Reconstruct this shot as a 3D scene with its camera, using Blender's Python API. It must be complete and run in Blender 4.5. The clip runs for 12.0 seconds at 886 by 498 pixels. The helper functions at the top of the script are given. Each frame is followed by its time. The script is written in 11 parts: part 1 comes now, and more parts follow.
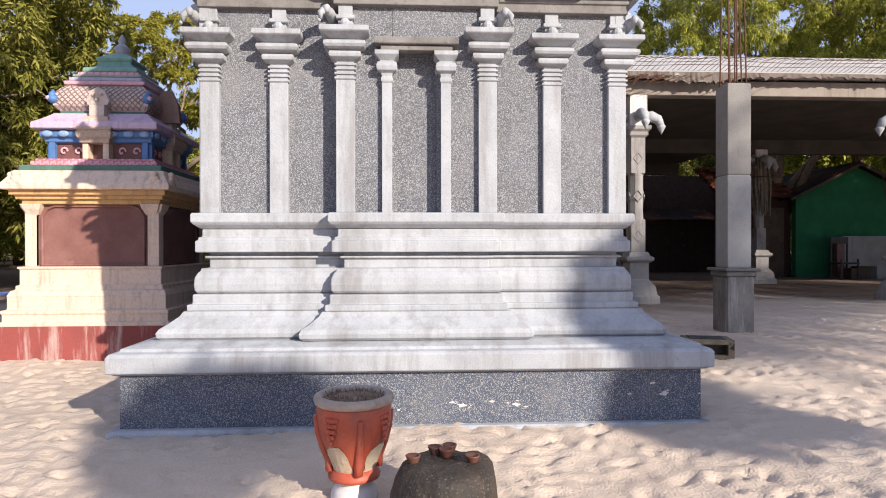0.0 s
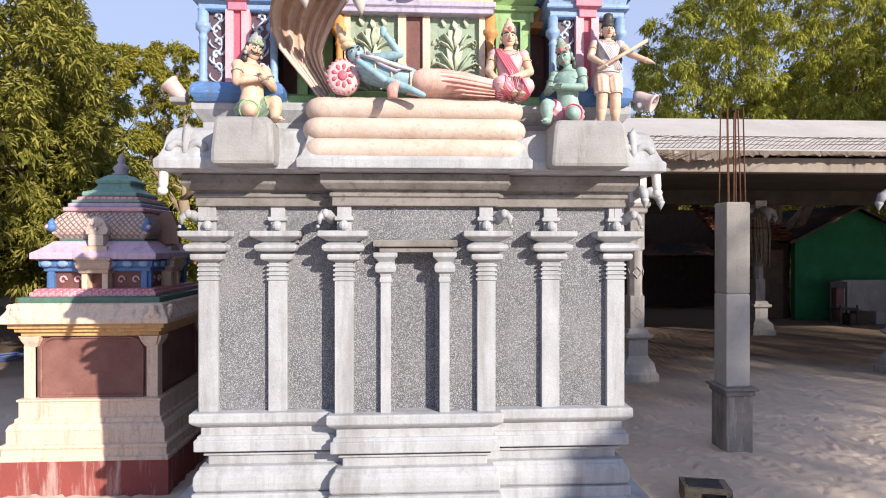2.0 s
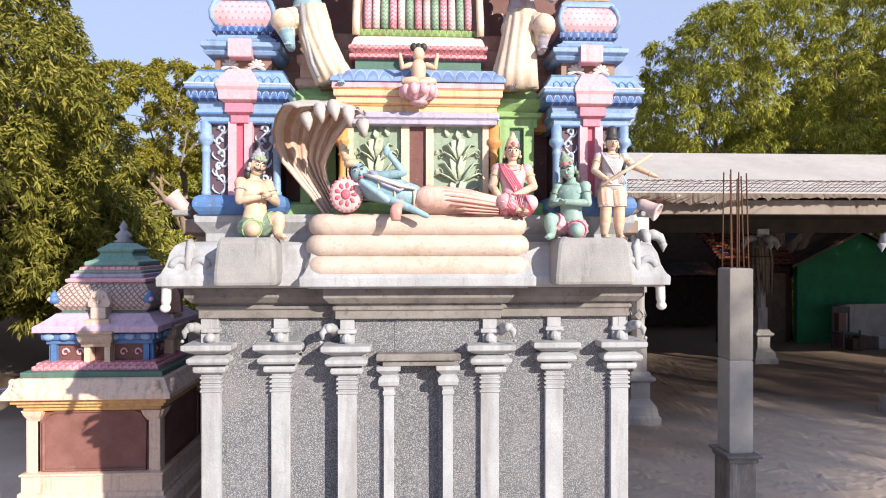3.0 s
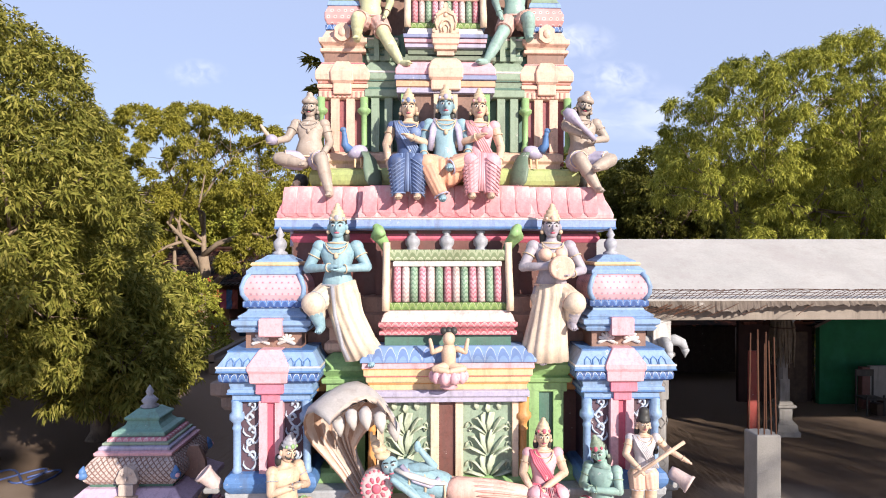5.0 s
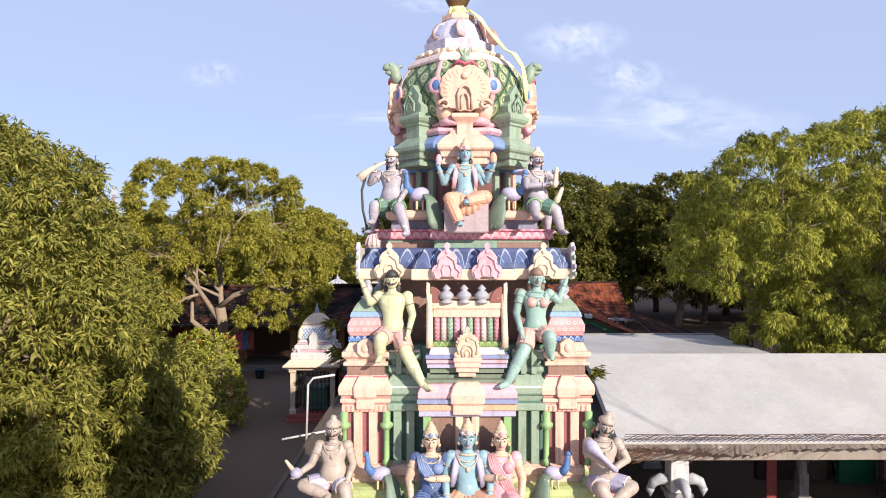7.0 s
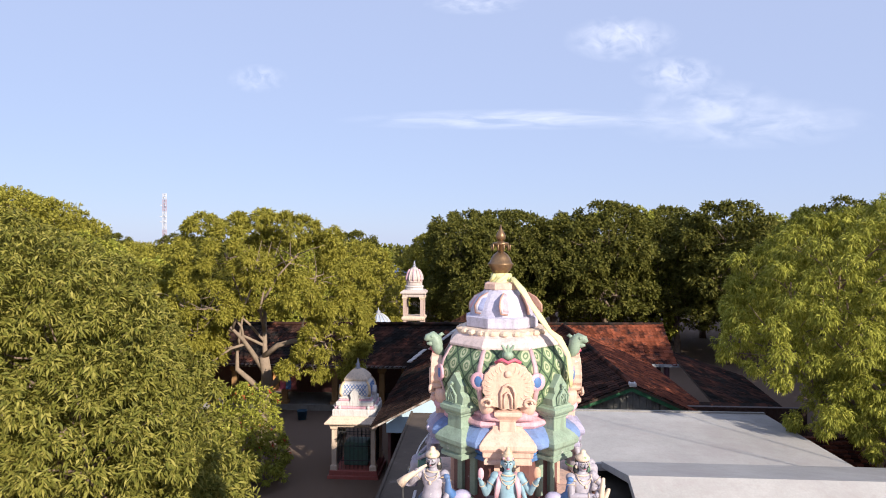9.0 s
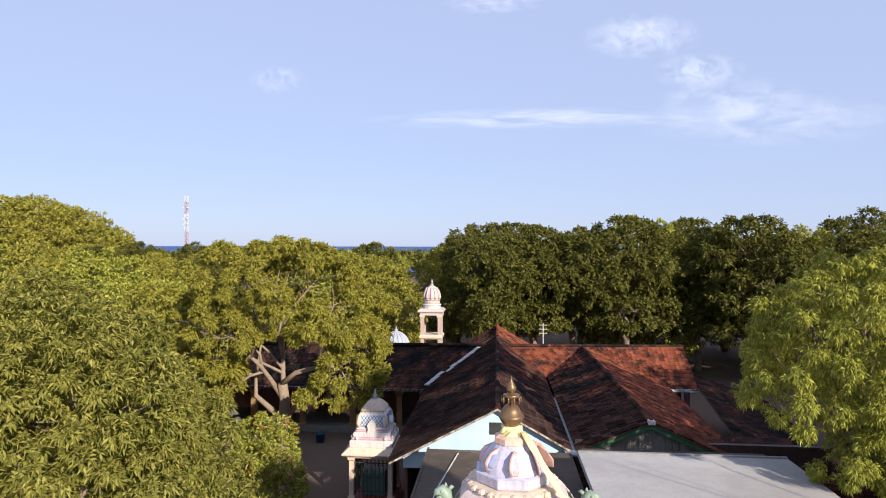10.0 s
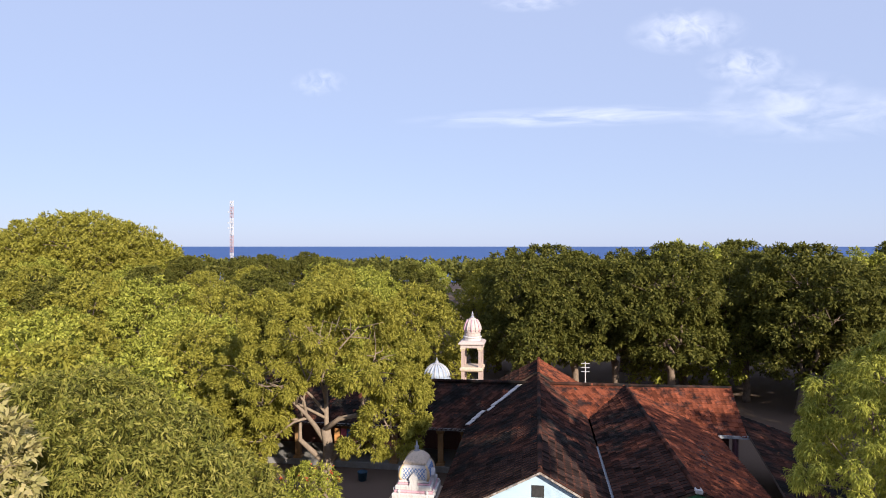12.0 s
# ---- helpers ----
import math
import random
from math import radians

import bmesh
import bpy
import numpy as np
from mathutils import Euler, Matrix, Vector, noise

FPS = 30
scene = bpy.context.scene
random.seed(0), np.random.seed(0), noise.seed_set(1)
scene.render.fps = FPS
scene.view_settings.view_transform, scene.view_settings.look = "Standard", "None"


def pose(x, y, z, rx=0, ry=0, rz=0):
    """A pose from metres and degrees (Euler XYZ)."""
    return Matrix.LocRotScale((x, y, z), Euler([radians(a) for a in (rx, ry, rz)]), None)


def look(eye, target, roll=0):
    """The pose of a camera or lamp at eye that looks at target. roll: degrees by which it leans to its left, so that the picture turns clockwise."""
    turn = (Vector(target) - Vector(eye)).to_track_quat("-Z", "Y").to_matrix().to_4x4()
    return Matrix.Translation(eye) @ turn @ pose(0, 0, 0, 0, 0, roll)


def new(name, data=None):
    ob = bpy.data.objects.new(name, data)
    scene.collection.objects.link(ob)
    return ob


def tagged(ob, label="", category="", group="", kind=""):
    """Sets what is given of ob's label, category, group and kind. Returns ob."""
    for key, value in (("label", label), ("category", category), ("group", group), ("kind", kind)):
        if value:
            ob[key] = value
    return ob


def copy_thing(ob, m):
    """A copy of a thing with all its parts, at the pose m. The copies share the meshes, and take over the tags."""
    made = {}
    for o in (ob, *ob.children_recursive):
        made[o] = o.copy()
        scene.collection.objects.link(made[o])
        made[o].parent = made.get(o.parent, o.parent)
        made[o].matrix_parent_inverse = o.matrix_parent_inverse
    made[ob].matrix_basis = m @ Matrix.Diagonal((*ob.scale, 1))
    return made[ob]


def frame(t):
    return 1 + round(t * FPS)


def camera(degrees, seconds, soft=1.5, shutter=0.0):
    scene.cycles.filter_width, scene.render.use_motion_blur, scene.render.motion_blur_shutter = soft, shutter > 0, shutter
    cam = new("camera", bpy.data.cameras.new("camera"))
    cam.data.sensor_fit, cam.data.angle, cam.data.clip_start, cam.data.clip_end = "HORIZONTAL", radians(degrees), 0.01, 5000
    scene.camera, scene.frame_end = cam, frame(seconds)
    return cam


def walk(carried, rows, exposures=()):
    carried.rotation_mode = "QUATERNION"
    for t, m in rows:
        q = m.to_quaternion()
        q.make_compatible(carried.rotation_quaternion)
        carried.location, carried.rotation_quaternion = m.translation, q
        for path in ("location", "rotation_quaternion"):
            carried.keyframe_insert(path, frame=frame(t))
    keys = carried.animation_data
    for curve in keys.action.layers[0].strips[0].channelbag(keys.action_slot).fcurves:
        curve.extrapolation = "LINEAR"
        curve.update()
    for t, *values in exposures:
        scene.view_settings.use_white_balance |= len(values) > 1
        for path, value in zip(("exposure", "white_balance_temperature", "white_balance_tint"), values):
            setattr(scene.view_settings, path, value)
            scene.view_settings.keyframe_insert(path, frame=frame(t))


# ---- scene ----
cam = camera(72.0, 12.0, soft=1.0)
PATH = [
    (0, (0.194, -0.062, 0.976), (0.302, 1.935, 0.969), -0.1),
    (0.5, (0.209, -0.078, 1.275), (0.317, 1.919, 1.267), -0.0),
    (1, (0.209, -0.074, 1.596), (0.317, 1.923, 1.587), -0.1),
    (1.5, (0.21, -0.06, 1.911), (0.316, 1.937, 1.903), -0.0),
    (2, (0.203, -0.06, 2.301), (0.312, 1.937, 2.293), 0.0),
    (2.5, (0.198, -0.059, 2.675), (0.306, 1.938, 2.666), 0.0),
    (3, (0.19, -0.045, 3.045), (0.295, 1.952, 3.036), -0.0),
    (3.2, (0.184, -0.044, 3.194), (0.289, 1.953, 3.185), -0.0),
    (4.8, (0.088, -0.059, 4.669), (0.159, 1.939, 4.66), 0.0),
    (5, (0.085, -0.02, 4.877), (0.145, 1.979, 4.867), 0.0),
    (5.5, (0.063, -0.038, 5.404), (0.11, 1.962, 5.394), 0.0),
    (6, (0.031, -0.073, 6.033), (0.068, 1.927, 6.022), 0.1),
    (6.5, (0.026, -0.081, 6.598), (0.055, 1.919, 6.587), 0.0),
    (7, (0.022, -0.046, 7.274), (0.038, 1.954, 7.262), 0.0),
    (7.5, (0.011, -0.021, 7.861), (-0.005, 1.979, 7.851), 0.0),
    (7.7, (-0.003, -0.015, 8.113), (-0.033, 1.985, 8.102), -0.0),
    (9.5, (0.011, 0.095, 10.312), (-0.136, 2.09, 10.302), 0.2),
    (10, (0.074, 0.129, 10.998), (-0.103, 2.121, 10.986), 0.1),
    (10.5, (0.1, 0.155, 11.575), (-0.112, 2.143, 11.563), 0.0),
    (11, (0.109, 0.141, 12.264), (-0.15, 2.124, 12.251), -0.1),
    (11.5, (0.083, 0.143, 12.801), (-0.207, 2.121, 12.789), -0.0),
    (12, (-0.007, 0.105, 13.296), (-0.312, 2.082, 13.283), 0.0),
]
walk(cam, [(t, look(eye, target, roll)) for t, eye, target, roll in PATH], exposures=[(0.0, 0.62), (1.5, 0.63), (2.5, 0.66), (3.2, 0.68), (4.8, 0.66), (6.0, 0.64), (7.5, 0.58), (9.5, 0.56), (12.0, 0.58)])

# ---- sky, sun ----
SUN_DIR = Vector((0.62, -0.78, 0.42)).normalized()
world = bpy.data.worlds.new("world")
scene.world = world
world.use_nodes = True
wn = world.node_tree.nodes
wl = world.node_tree.links
sky = wn.new("ShaderNodeTexSky")
sky.sky_type = 'NISHITA'
sky.sun_disc = False
sky.sun_elevation = math.asin(SUN_DIR.z)
sky.sun_rotation = math.atan2(SUN_DIR.x, SUN_DIR.y)
sky.altitude = 0.0
sky.air_density = 1.0
sky.dust_density = 0.4
sky.ozone_density = 4.0
veil = wn.new("ShaderNodeMix")
veil.data_type = 'RGBA'
veil.inputs[0].default_value = 0.82
veil.inputs[7].default_value = (3.12, 3.62, 5.3, 1)
wl.new(sky.outputs[0], veil.inputs[6])
wl.new(veil.outputs[2], wn["Background"].inputs[0])
wn["Background"].inputs[1].default_value = 0.119

sun = new("sun", bpy.data.lights.new("sun", "SUN"))
sun.data.energy = 5.0
sun.data.angle = radians(0.6)
sun.data.color = (1.0, 0.91, 0.79)
sun.matrix_world = look(SUN_DIR * 50, (0, 0, 0))


# ---- helpers for meshes ----
def thing(name, loc, label, category, group="", kind=""):
    ob = new(name)
    ob.empty_display_size = 0.1
    ob.location = loc
    return tagged(ob, label, category, group, kind)


def part(name, bm, mat, parent=None, label="", smooth=False, bevel=0.0):
    me = bpy.data.meshes.new(name)
    bmesh.ops.recalc_face_normals(bm, faces=bm.faces)
    bm.to_mesh(me)
    bm.free()
    for m in (mat if isinstance(mat, (list, tuple)) else [mat]):
        me.materials.append(m)
    if smooth:
        me.polygons.foreach_set("use_smooth", [True] * len(me.polygons))
    ob = new(name, me)
    if parent is not None:
        # thing > part > sub-part at most
        if parent.parent is not None and parent.parent.parent is not None:
            ob.matrix_basis = parent.matrix_basis
            parent = parent.parent
        ob.parent = parent
    if label:
        ob["label"] = label
    if bevel:
        mod = ob.modifiers.new("edge", 'BEVEL')
        mod.width, mod.segments, mod.limit_method, mod.angle_limit = bevel, 2, 'ANGLE', radians(40)
    return ob


def again(ob, name, parent, m=None):
    """Another object on the same mesh."""
    c = new(name, ob.data)
    c.parent = parent
    if m is not None:
        c.matrix_basis = m
    return c


def BM():
    return bmesh.new()


def rings(bm, loops, mat=0, cap0=True, cap1=True, closed=True):
    """Skin a list of point loops of equal length."""
    vs = [[bm.verts.new(p) for p in lp] for lp in loops]
    n = len(vs[0])
    for a, b in zip(vs, vs[1:]):
        for i in range(n if closed else n - 1):
            j = (i + 1) % n
            f = bm.faces.new((a[i], a[j], b[j], b[i]))
            f.material_index = mat
    if cap0:
        bm.faces.new(vs[0]).material_index = mat
    if cap1:
        bm.faces.new(vs[-1]).material_index = mat
    return vs


def offset(poly, d):
    out = []
    n = len(poly)
    for i in range(n):
        (x0, y0), (x1, y1), (x2, y2) = poly[i - 1], poly[i], poly[(i + 1) % n]
        ax, ay, bx, by = x1 - x0, y1 - y0, x2 - x1, y2 - y1
        la, lb = math.hypot(ax, ay), math.hypot(bx, by)
        n1, n2 = (ay / la, -ax / la), (by / lb, -bx / lb)
        k = 1 + n1[0] * n2[0] + n1[1] * n2[1]
        out.append((x1 + d * (n1[0] + n2[0]) / k, y1 + d * (n1[1] + n2[1]) / k))
    return out


def moulding(bm, poly, prof, mat=0):
    """A footprint carried up a profile of (outset, height)."""
    rings(bm, [[(x, y, z) for x, y in offset(poly, d)] for d, z in prof], mat)


def rect(x0, x1, y0, y1):
    return [(x0, y0), (x1, y0), (x1, y1), (x0, y1)]


def square(h, cx=0.0, cy=0.0):
    return rect(cx - h, cx + h, cy - h, cy + h)


def bayed(h, b, p):
    """A square of half width h with a bay of half width b standing out by p on each side."""
    return [(-h, -h), (-b, -h), (-b, -h - p), (b, -h - p), (b, -h), (h, -h), (h, -b), (h + p, -b), (h + p, b), (h, b),
            (h, h), (b, h), (b, h + p), (-b, h + p), (-b, h), (-h, h), (-h, b), (-h - p, b), (-h - p, -b), (-h, -b)]


def box(bm, x0, x1, y0, y1, z0, z1, c=0.0, mat=0):
    if c:
        moulding(bm, rect(x0, x1, y0, y1), [(-c, z0), (0, z0 + c), (0, z1 - c), (-c, z1)], mat)
    else:
        moulding(bm, rect(x0, x1, y0, y1), [(0, z0), (0, z1)], mat)


def lathe(bm, prof, seg=16, at=(0, 0, 0), mat=0, squash=1.0):
    rings(bm, [[(at[0] + max(r, 1e-4) * math.cos(2 * math.pi * i / seg), at[1] + squash * max(r, 1e-4) * math.sin(2 * math.pi * i / seg), at[2] + z)
                for i in range(seg)] for r, z in prof], mat)


def frame_of(d):
    d = Vector(d).normalized()
    u = d.orthogonal().normalized()
    if abs(d.z) < 0.9:
        u = d.cross(Vector((0, 0, 1))).normalized()
    return u, d.cross(u)


def tube(bm, pts, rad, seg=8, mat=0, flat=1.0):
    pts = [Vector(p) for p in pts]
    if not isinstance(rad, (list, tuple)):
        rad = [rad] * len(pts)
    loops = []
    u = None
    for i, p in enumerate(pts):
        d = (pts[min(i + 1, len(pts) - 1)] - pts[max(i - 1, 0)]).normalized()
        if u is None:
            u, v = frame_of(d)
        else:
            u = (u - d * u.dot(d)).normalized()
            v = d.cross(u)
        loops.append([p + rad[i] * (math.cos(2 * math.pi * k / seg) * u + flat * math.sin(2 * math.pi * k / seg) * v) for k in range(seg)])
    rings(bm, loops, mat)


def limb(bm, p0, p1, r0, r1, mat=0, seg=10):
    """A tapered limb with round ends."""
    p0, p1 = Vector(p0), Vector(p1)
    d = p1 - p0
    L = max(d.length, 1e-5)
    d = d / L
    u, v = frame_of(d)
    st = [(-r0 * 0.98, 0.2), (-r0 * 0.7, 0.71), (0, 1.0)]
    loops = []
    for s, k in st:
        loops.append((p0 + d * s, r0 * k))
    loops.append((p0 + d * L * 0.5, (r0 + r1) * 0.5))
    for s, k in ((0, 1.0), (r1 * 0.7, 0.71), (r1 * 0.98, 0.2)):
        loops.append((p1 + d * s, r1 * k))
    rings(bm, [[c + r * (math.cos(2 * math.pi * k / seg) * u + math.sin(2 * math.pi * k / seg) * v) for k in range(seg)] for c, r in loops], mat)


def blob(bm, c, r, mat=0, seg=12, rows=8, rot=None):
    """An ellipsoid with half sizes r."""
    c = Vector(c)
    m = rot or Matrix.Identity(3)
    loops = []
    for j in range(rows + 1):
        a = math.pi * (0.03 + 0.94 * j / rows) - math.pi / 2
        loops.append([c + m @ Vector((r[0] * math.cos(a) * math.cos(2 * math.pi * i / seg), r[1] * math.cos(a) * math.sin(2 * math.pi * i / seg), r[2] * math.sin(a)))
                      for i in range(seg)])
    rings(bm, loops, mat)


def plate(bm, outline, y0, y1, mat=0, at=(0, 0, 0), rz=0.0):
    """An outline in x, z given thickness along y; turned about z and moved."""
    m = Matrix.Translation(at) @ Matrix.Rotation(rz, 4, 'Z')
    rings(bm, [[m @ Vector((x, y, z)) for x, z in outline] for y in (y0, y1)], mat)


# ---- materials ----
MATS = {}


def nodes_of(name):
    m = bpy.data.materials.new(name)
    m.use_nodes = True
    nt = m.node_tree
    return m, nt.nodes, nt.links, nt.nodes["Principled BSDF"]


def surface(name, a, b=None, scale=5.0, rough=0.7, grain=60.0, bump=0.15, stain=None, stain_at=(0.56, 0.72), metal=0.0, vary=0.0, speck=None, coat=0.0, streak=False, fine=0.14, mould=None, tone=0.86, gloss=0.35, chip=None):
    """A weathered surface: base colours a and b in soft patches, fine grain, and stains of their own shape."""
    if name in MATS:
        return MATS[name]
    m, n, l, bsdf = nodes_of(name)
    b = b or tuple(c * 0.8 for c in a)
    a, b = tuple(c * tone for c in a), tuple(c * tone for c in b)
    stain = stain and tuple(c * tone for c in stain)
    tc = n.new("ShaderNodeTexCoord")
    src = tc.outputs["Object"]
    n1 = n.new("ShaderNodeTexNoise")
    n1.inputs["Scale"].default_value = scale
    n1.inputs["Detail"].default_value = 6
    n1.inputs["Roughness"].default_value = 0.65
    l.new(src, n1.inputs["Vector"])
    r1 = n.new("ShaderNodeValToRGB")
    r1.color_ramp.elements[0].position, r1.color_ramp.elements[1].position = 0.35, 0.68
    r1.color_ramp.elements[0].color, r1.color_ramp.elements[1].color = (*a, 1), (*b, 1)
    l.new(n1.outputs["Fac"], r1.inputs[0])
    col = r1.outputs[0]
    n2 = n.new("ShaderNodeTexNoise")
    n2.inputs["Scale"].default_value = grain
    n2.inputs["Detail"].default_value = 3
    l.new(src, n2.inputs["Vector"])
    mx = n.new("ShaderNodeMix")
    mx.data_type, mx.blend_type = 'RGBA', 'OVERLAY'
    mx.inputs[0].default_value = fine
    l.new(col, mx.inputs[6])
    l.new(n2.outputs["Fac"], mx.inputs[7])
    col = mx.outputs[2]
    if speck:
        vo = n.new("ShaderNodeTexVoronoi")
        vo.inputs["Scale"].default_value = speck[0]
        l.new(src, vo.inputs["Vector"])
        bw = n.new("ShaderNodeSeparateColor")
        l.new(vo.outputs["Color"], bw.inputs[0])
        rs = n.new("ShaderNodeValToRGB")
        rs.color_ramp.elements[0].position, rs.color_ramp.elements[1].position = speck[1], min(speck[1] + 0.12, 1)
        l.new(bw.outputs[0], rs.inputs[0])
        ms = n.new("ShaderNodeMix")
        ms.data_type = 'RGBA'
        ms.inputs[7].default_value = (*speck[2], 1)
        l.new(rs.outputs[0], ms.inputs[0])
        l.new(col, ms.inputs[6])
        col = ms.outputs[2]
    if stain:
        n3 = n.new("ShaderNodeTexNoise")
        n3.inputs["Scale"].default_value = scale * 0.7
        n3.inputs["Detail"].default_value = 8
        n3.inputs["Roughness"].default_value = 0.7
        mp = n.new("ShaderNodeMapping")
        mp.inputs["Location"].default_value = (3.1, 7.7, 1.3)
        if streak:
            mp.inputs["Scale"].default_value = (3.0, 3.0, 0.35)
        l.new(src, mp.inputs["Vector"])
        l.new(mp.outputs[0], n3.inputs["Vector"])
        r3 = n.new("ShaderNodeValToRGB")
        r3.color_ramp.elements[0].position, r3.color_ramp.elements[1].position = stain_at
        l.new(n3.outputs["Fac"], r3.inputs[0])
        m3 = n.new("ShaderNodeMix")
        m3.data_type = 'RGBA'
        m3.inputs[7].default_value = (*stain, 1)
        l.new(r3.outputs[0], m3.inputs[0])
        l.new(col, m3.inputs[6])
        col = m3.outputs[2]
    if mould:
        n4 = n.new("ShaderNodeTexNoise")
        n4.inputs["Scale"].default_value = mould[0]
        n4.inputs["Detail"].default_value = 6
        n4.inputs["Roughness"].default_value = 0.7
        l.new(src, n4.inputs["Vector"])
        r4 = n.new("ShaderNodeValToRGB")
        r4.color_ramp.elements[0].position, r4.color_ramp.elements[1].position = mould[1], mould[2]
        r4.color_ramp.elements[1].color = (mould[4], mould[4], mould[4], 1)
        l.new(n4.outputs["Fac"], r4.inputs[0])
        m4 = n.new("ShaderNodeMix")
        m4.data_type = 'RGBA'
        m4.inputs[7].default_value = (*mould[3], 1)
        l.new(r4.outputs[0], m4.inputs[0])
        l.new(col, m4.inputs[6])
        col = m4.outputs[2]
    if chip:
        n5 = n.new("ShaderNodeTexNoise")
        n5.inputs["Scale"].default_value = 9.0
        n5.inputs["Detail"].default_value = 9
        n5.inputs["Roughness"].default_value = 0.75
        mp5 = n.new("ShaderNodeMapping")
        mp5.inputs["Location"].default_value = (11.3, 2.9, 5.1)
        l.new(src, mp5.inputs["Vector"])
        l.new(mp5.outputs[0], n5.inputs["Vector"])
        r5 = n.new("ShaderNodeValToRGB")
        r5.color_ramp.elements[0].position, r5.color_ramp.elements[1].position = chip[0], chip[0] + 0.025
        r5.color_ramp.elements[1].color = (0.8, 0.8, 0.8, 1)
        l.new(n5.outputs["Fac"], r5.inputs[0])
        m5 = n.new("ShaderNodeMix")
        m5.data_type = 'RGBA'
        m5.inputs[7].default_value = (*chip[1], 1)
        l.new(r5.outputs[0], m5.inputs[0])
        l.new(col, m5.inputs[6])
        col = m5.outputs[2]
    if vary:
        oi = n.new("ShaderNodeObjectInfo")
        hs = n.new("ShaderNodeHueSaturation")
        mr = n.new("ShaderNodeMapRange")
        mr.inputs["To Min"].default_value, mr.inputs["To Max"].default_value = 1 - vary, 1 + vary
        gi = n.new("ShaderNodeNewGeometry")
        fr = n.new("ShaderNodeMath")
        fr.operation = 'ADD'
        l.new(oi.outputs["Random"], fr.inputs[0])
        l.new(gi.outputs["Random Per Island"], fr.inputs[1])
        fc = n.new("ShaderNodeMath")
        fc.operation = 'FRACT'
        l.new(fr.outputs[0], fc.inputs[0])
        l.new(fc.outputs[0], mr.inputs["Value"])
        l.new(mr.outputs[0], hs.inputs["Value"])
        l.new(col, hs.inputs["Color"])
        col = hs.outputs[0]
    l.new(col, bsdf.inputs["Base Color"])
    bsdf.inputs["Roughness"].default_value = rough
    bsdf.inputs["Metallic"].default_value = metal
    bsdf.inputs["Coat Weight"].default_value = coat
    bsdf.inputs["Specular IOR Level"].default_value = gloss
    if bump:
        add = n.new("ShaderNodeMath")
        add.operation = 'ADD'
        l.new(n1.outputs["Fac"], add.inputs[0])
        l.new(n2.outputs["Fac"], add.inputs[1])
        bp = n.new("ShaderNodeBump")
        bp.inputs["Strength"].default_value = bump
        bp.inputs["Distance"].default_value = 0.01
        l.new(add.outputs[0], bp.inputs["Height"])
        l.new(bp.outputs[0], bsdf.inputs["Normal"])
    MATS[name] = m
    return m


def paint(name, rgb, rough=0.5, dirt=(0.2, 0.18, 0.16)):
    """Enamel on plaster, sun-faded and a little dirty."""
    if name in MATS:
        return MATS[name]
    rgb = tuple(c * 0.94 for c in rgb)
    faded = tuple(c * 0.86 + 0.12 * c ** 0.4 for c in rgb)
    d = tuple(c * 0.42 + k * 0.35 for c, k in zip(rgb, dirt))
    return surface(name, rgb, faded, scale=7, rough=rough, grain=70, bump=0.12, stain=d, stain_at=(0.50, 0.76), streak=True, mould=(34.0, 0.50, 0.66, tuple(c * 0.30 + 0.02 for c in rgb), 0.30), chip=(0.645, (0.60, 0.57, 0.55)))


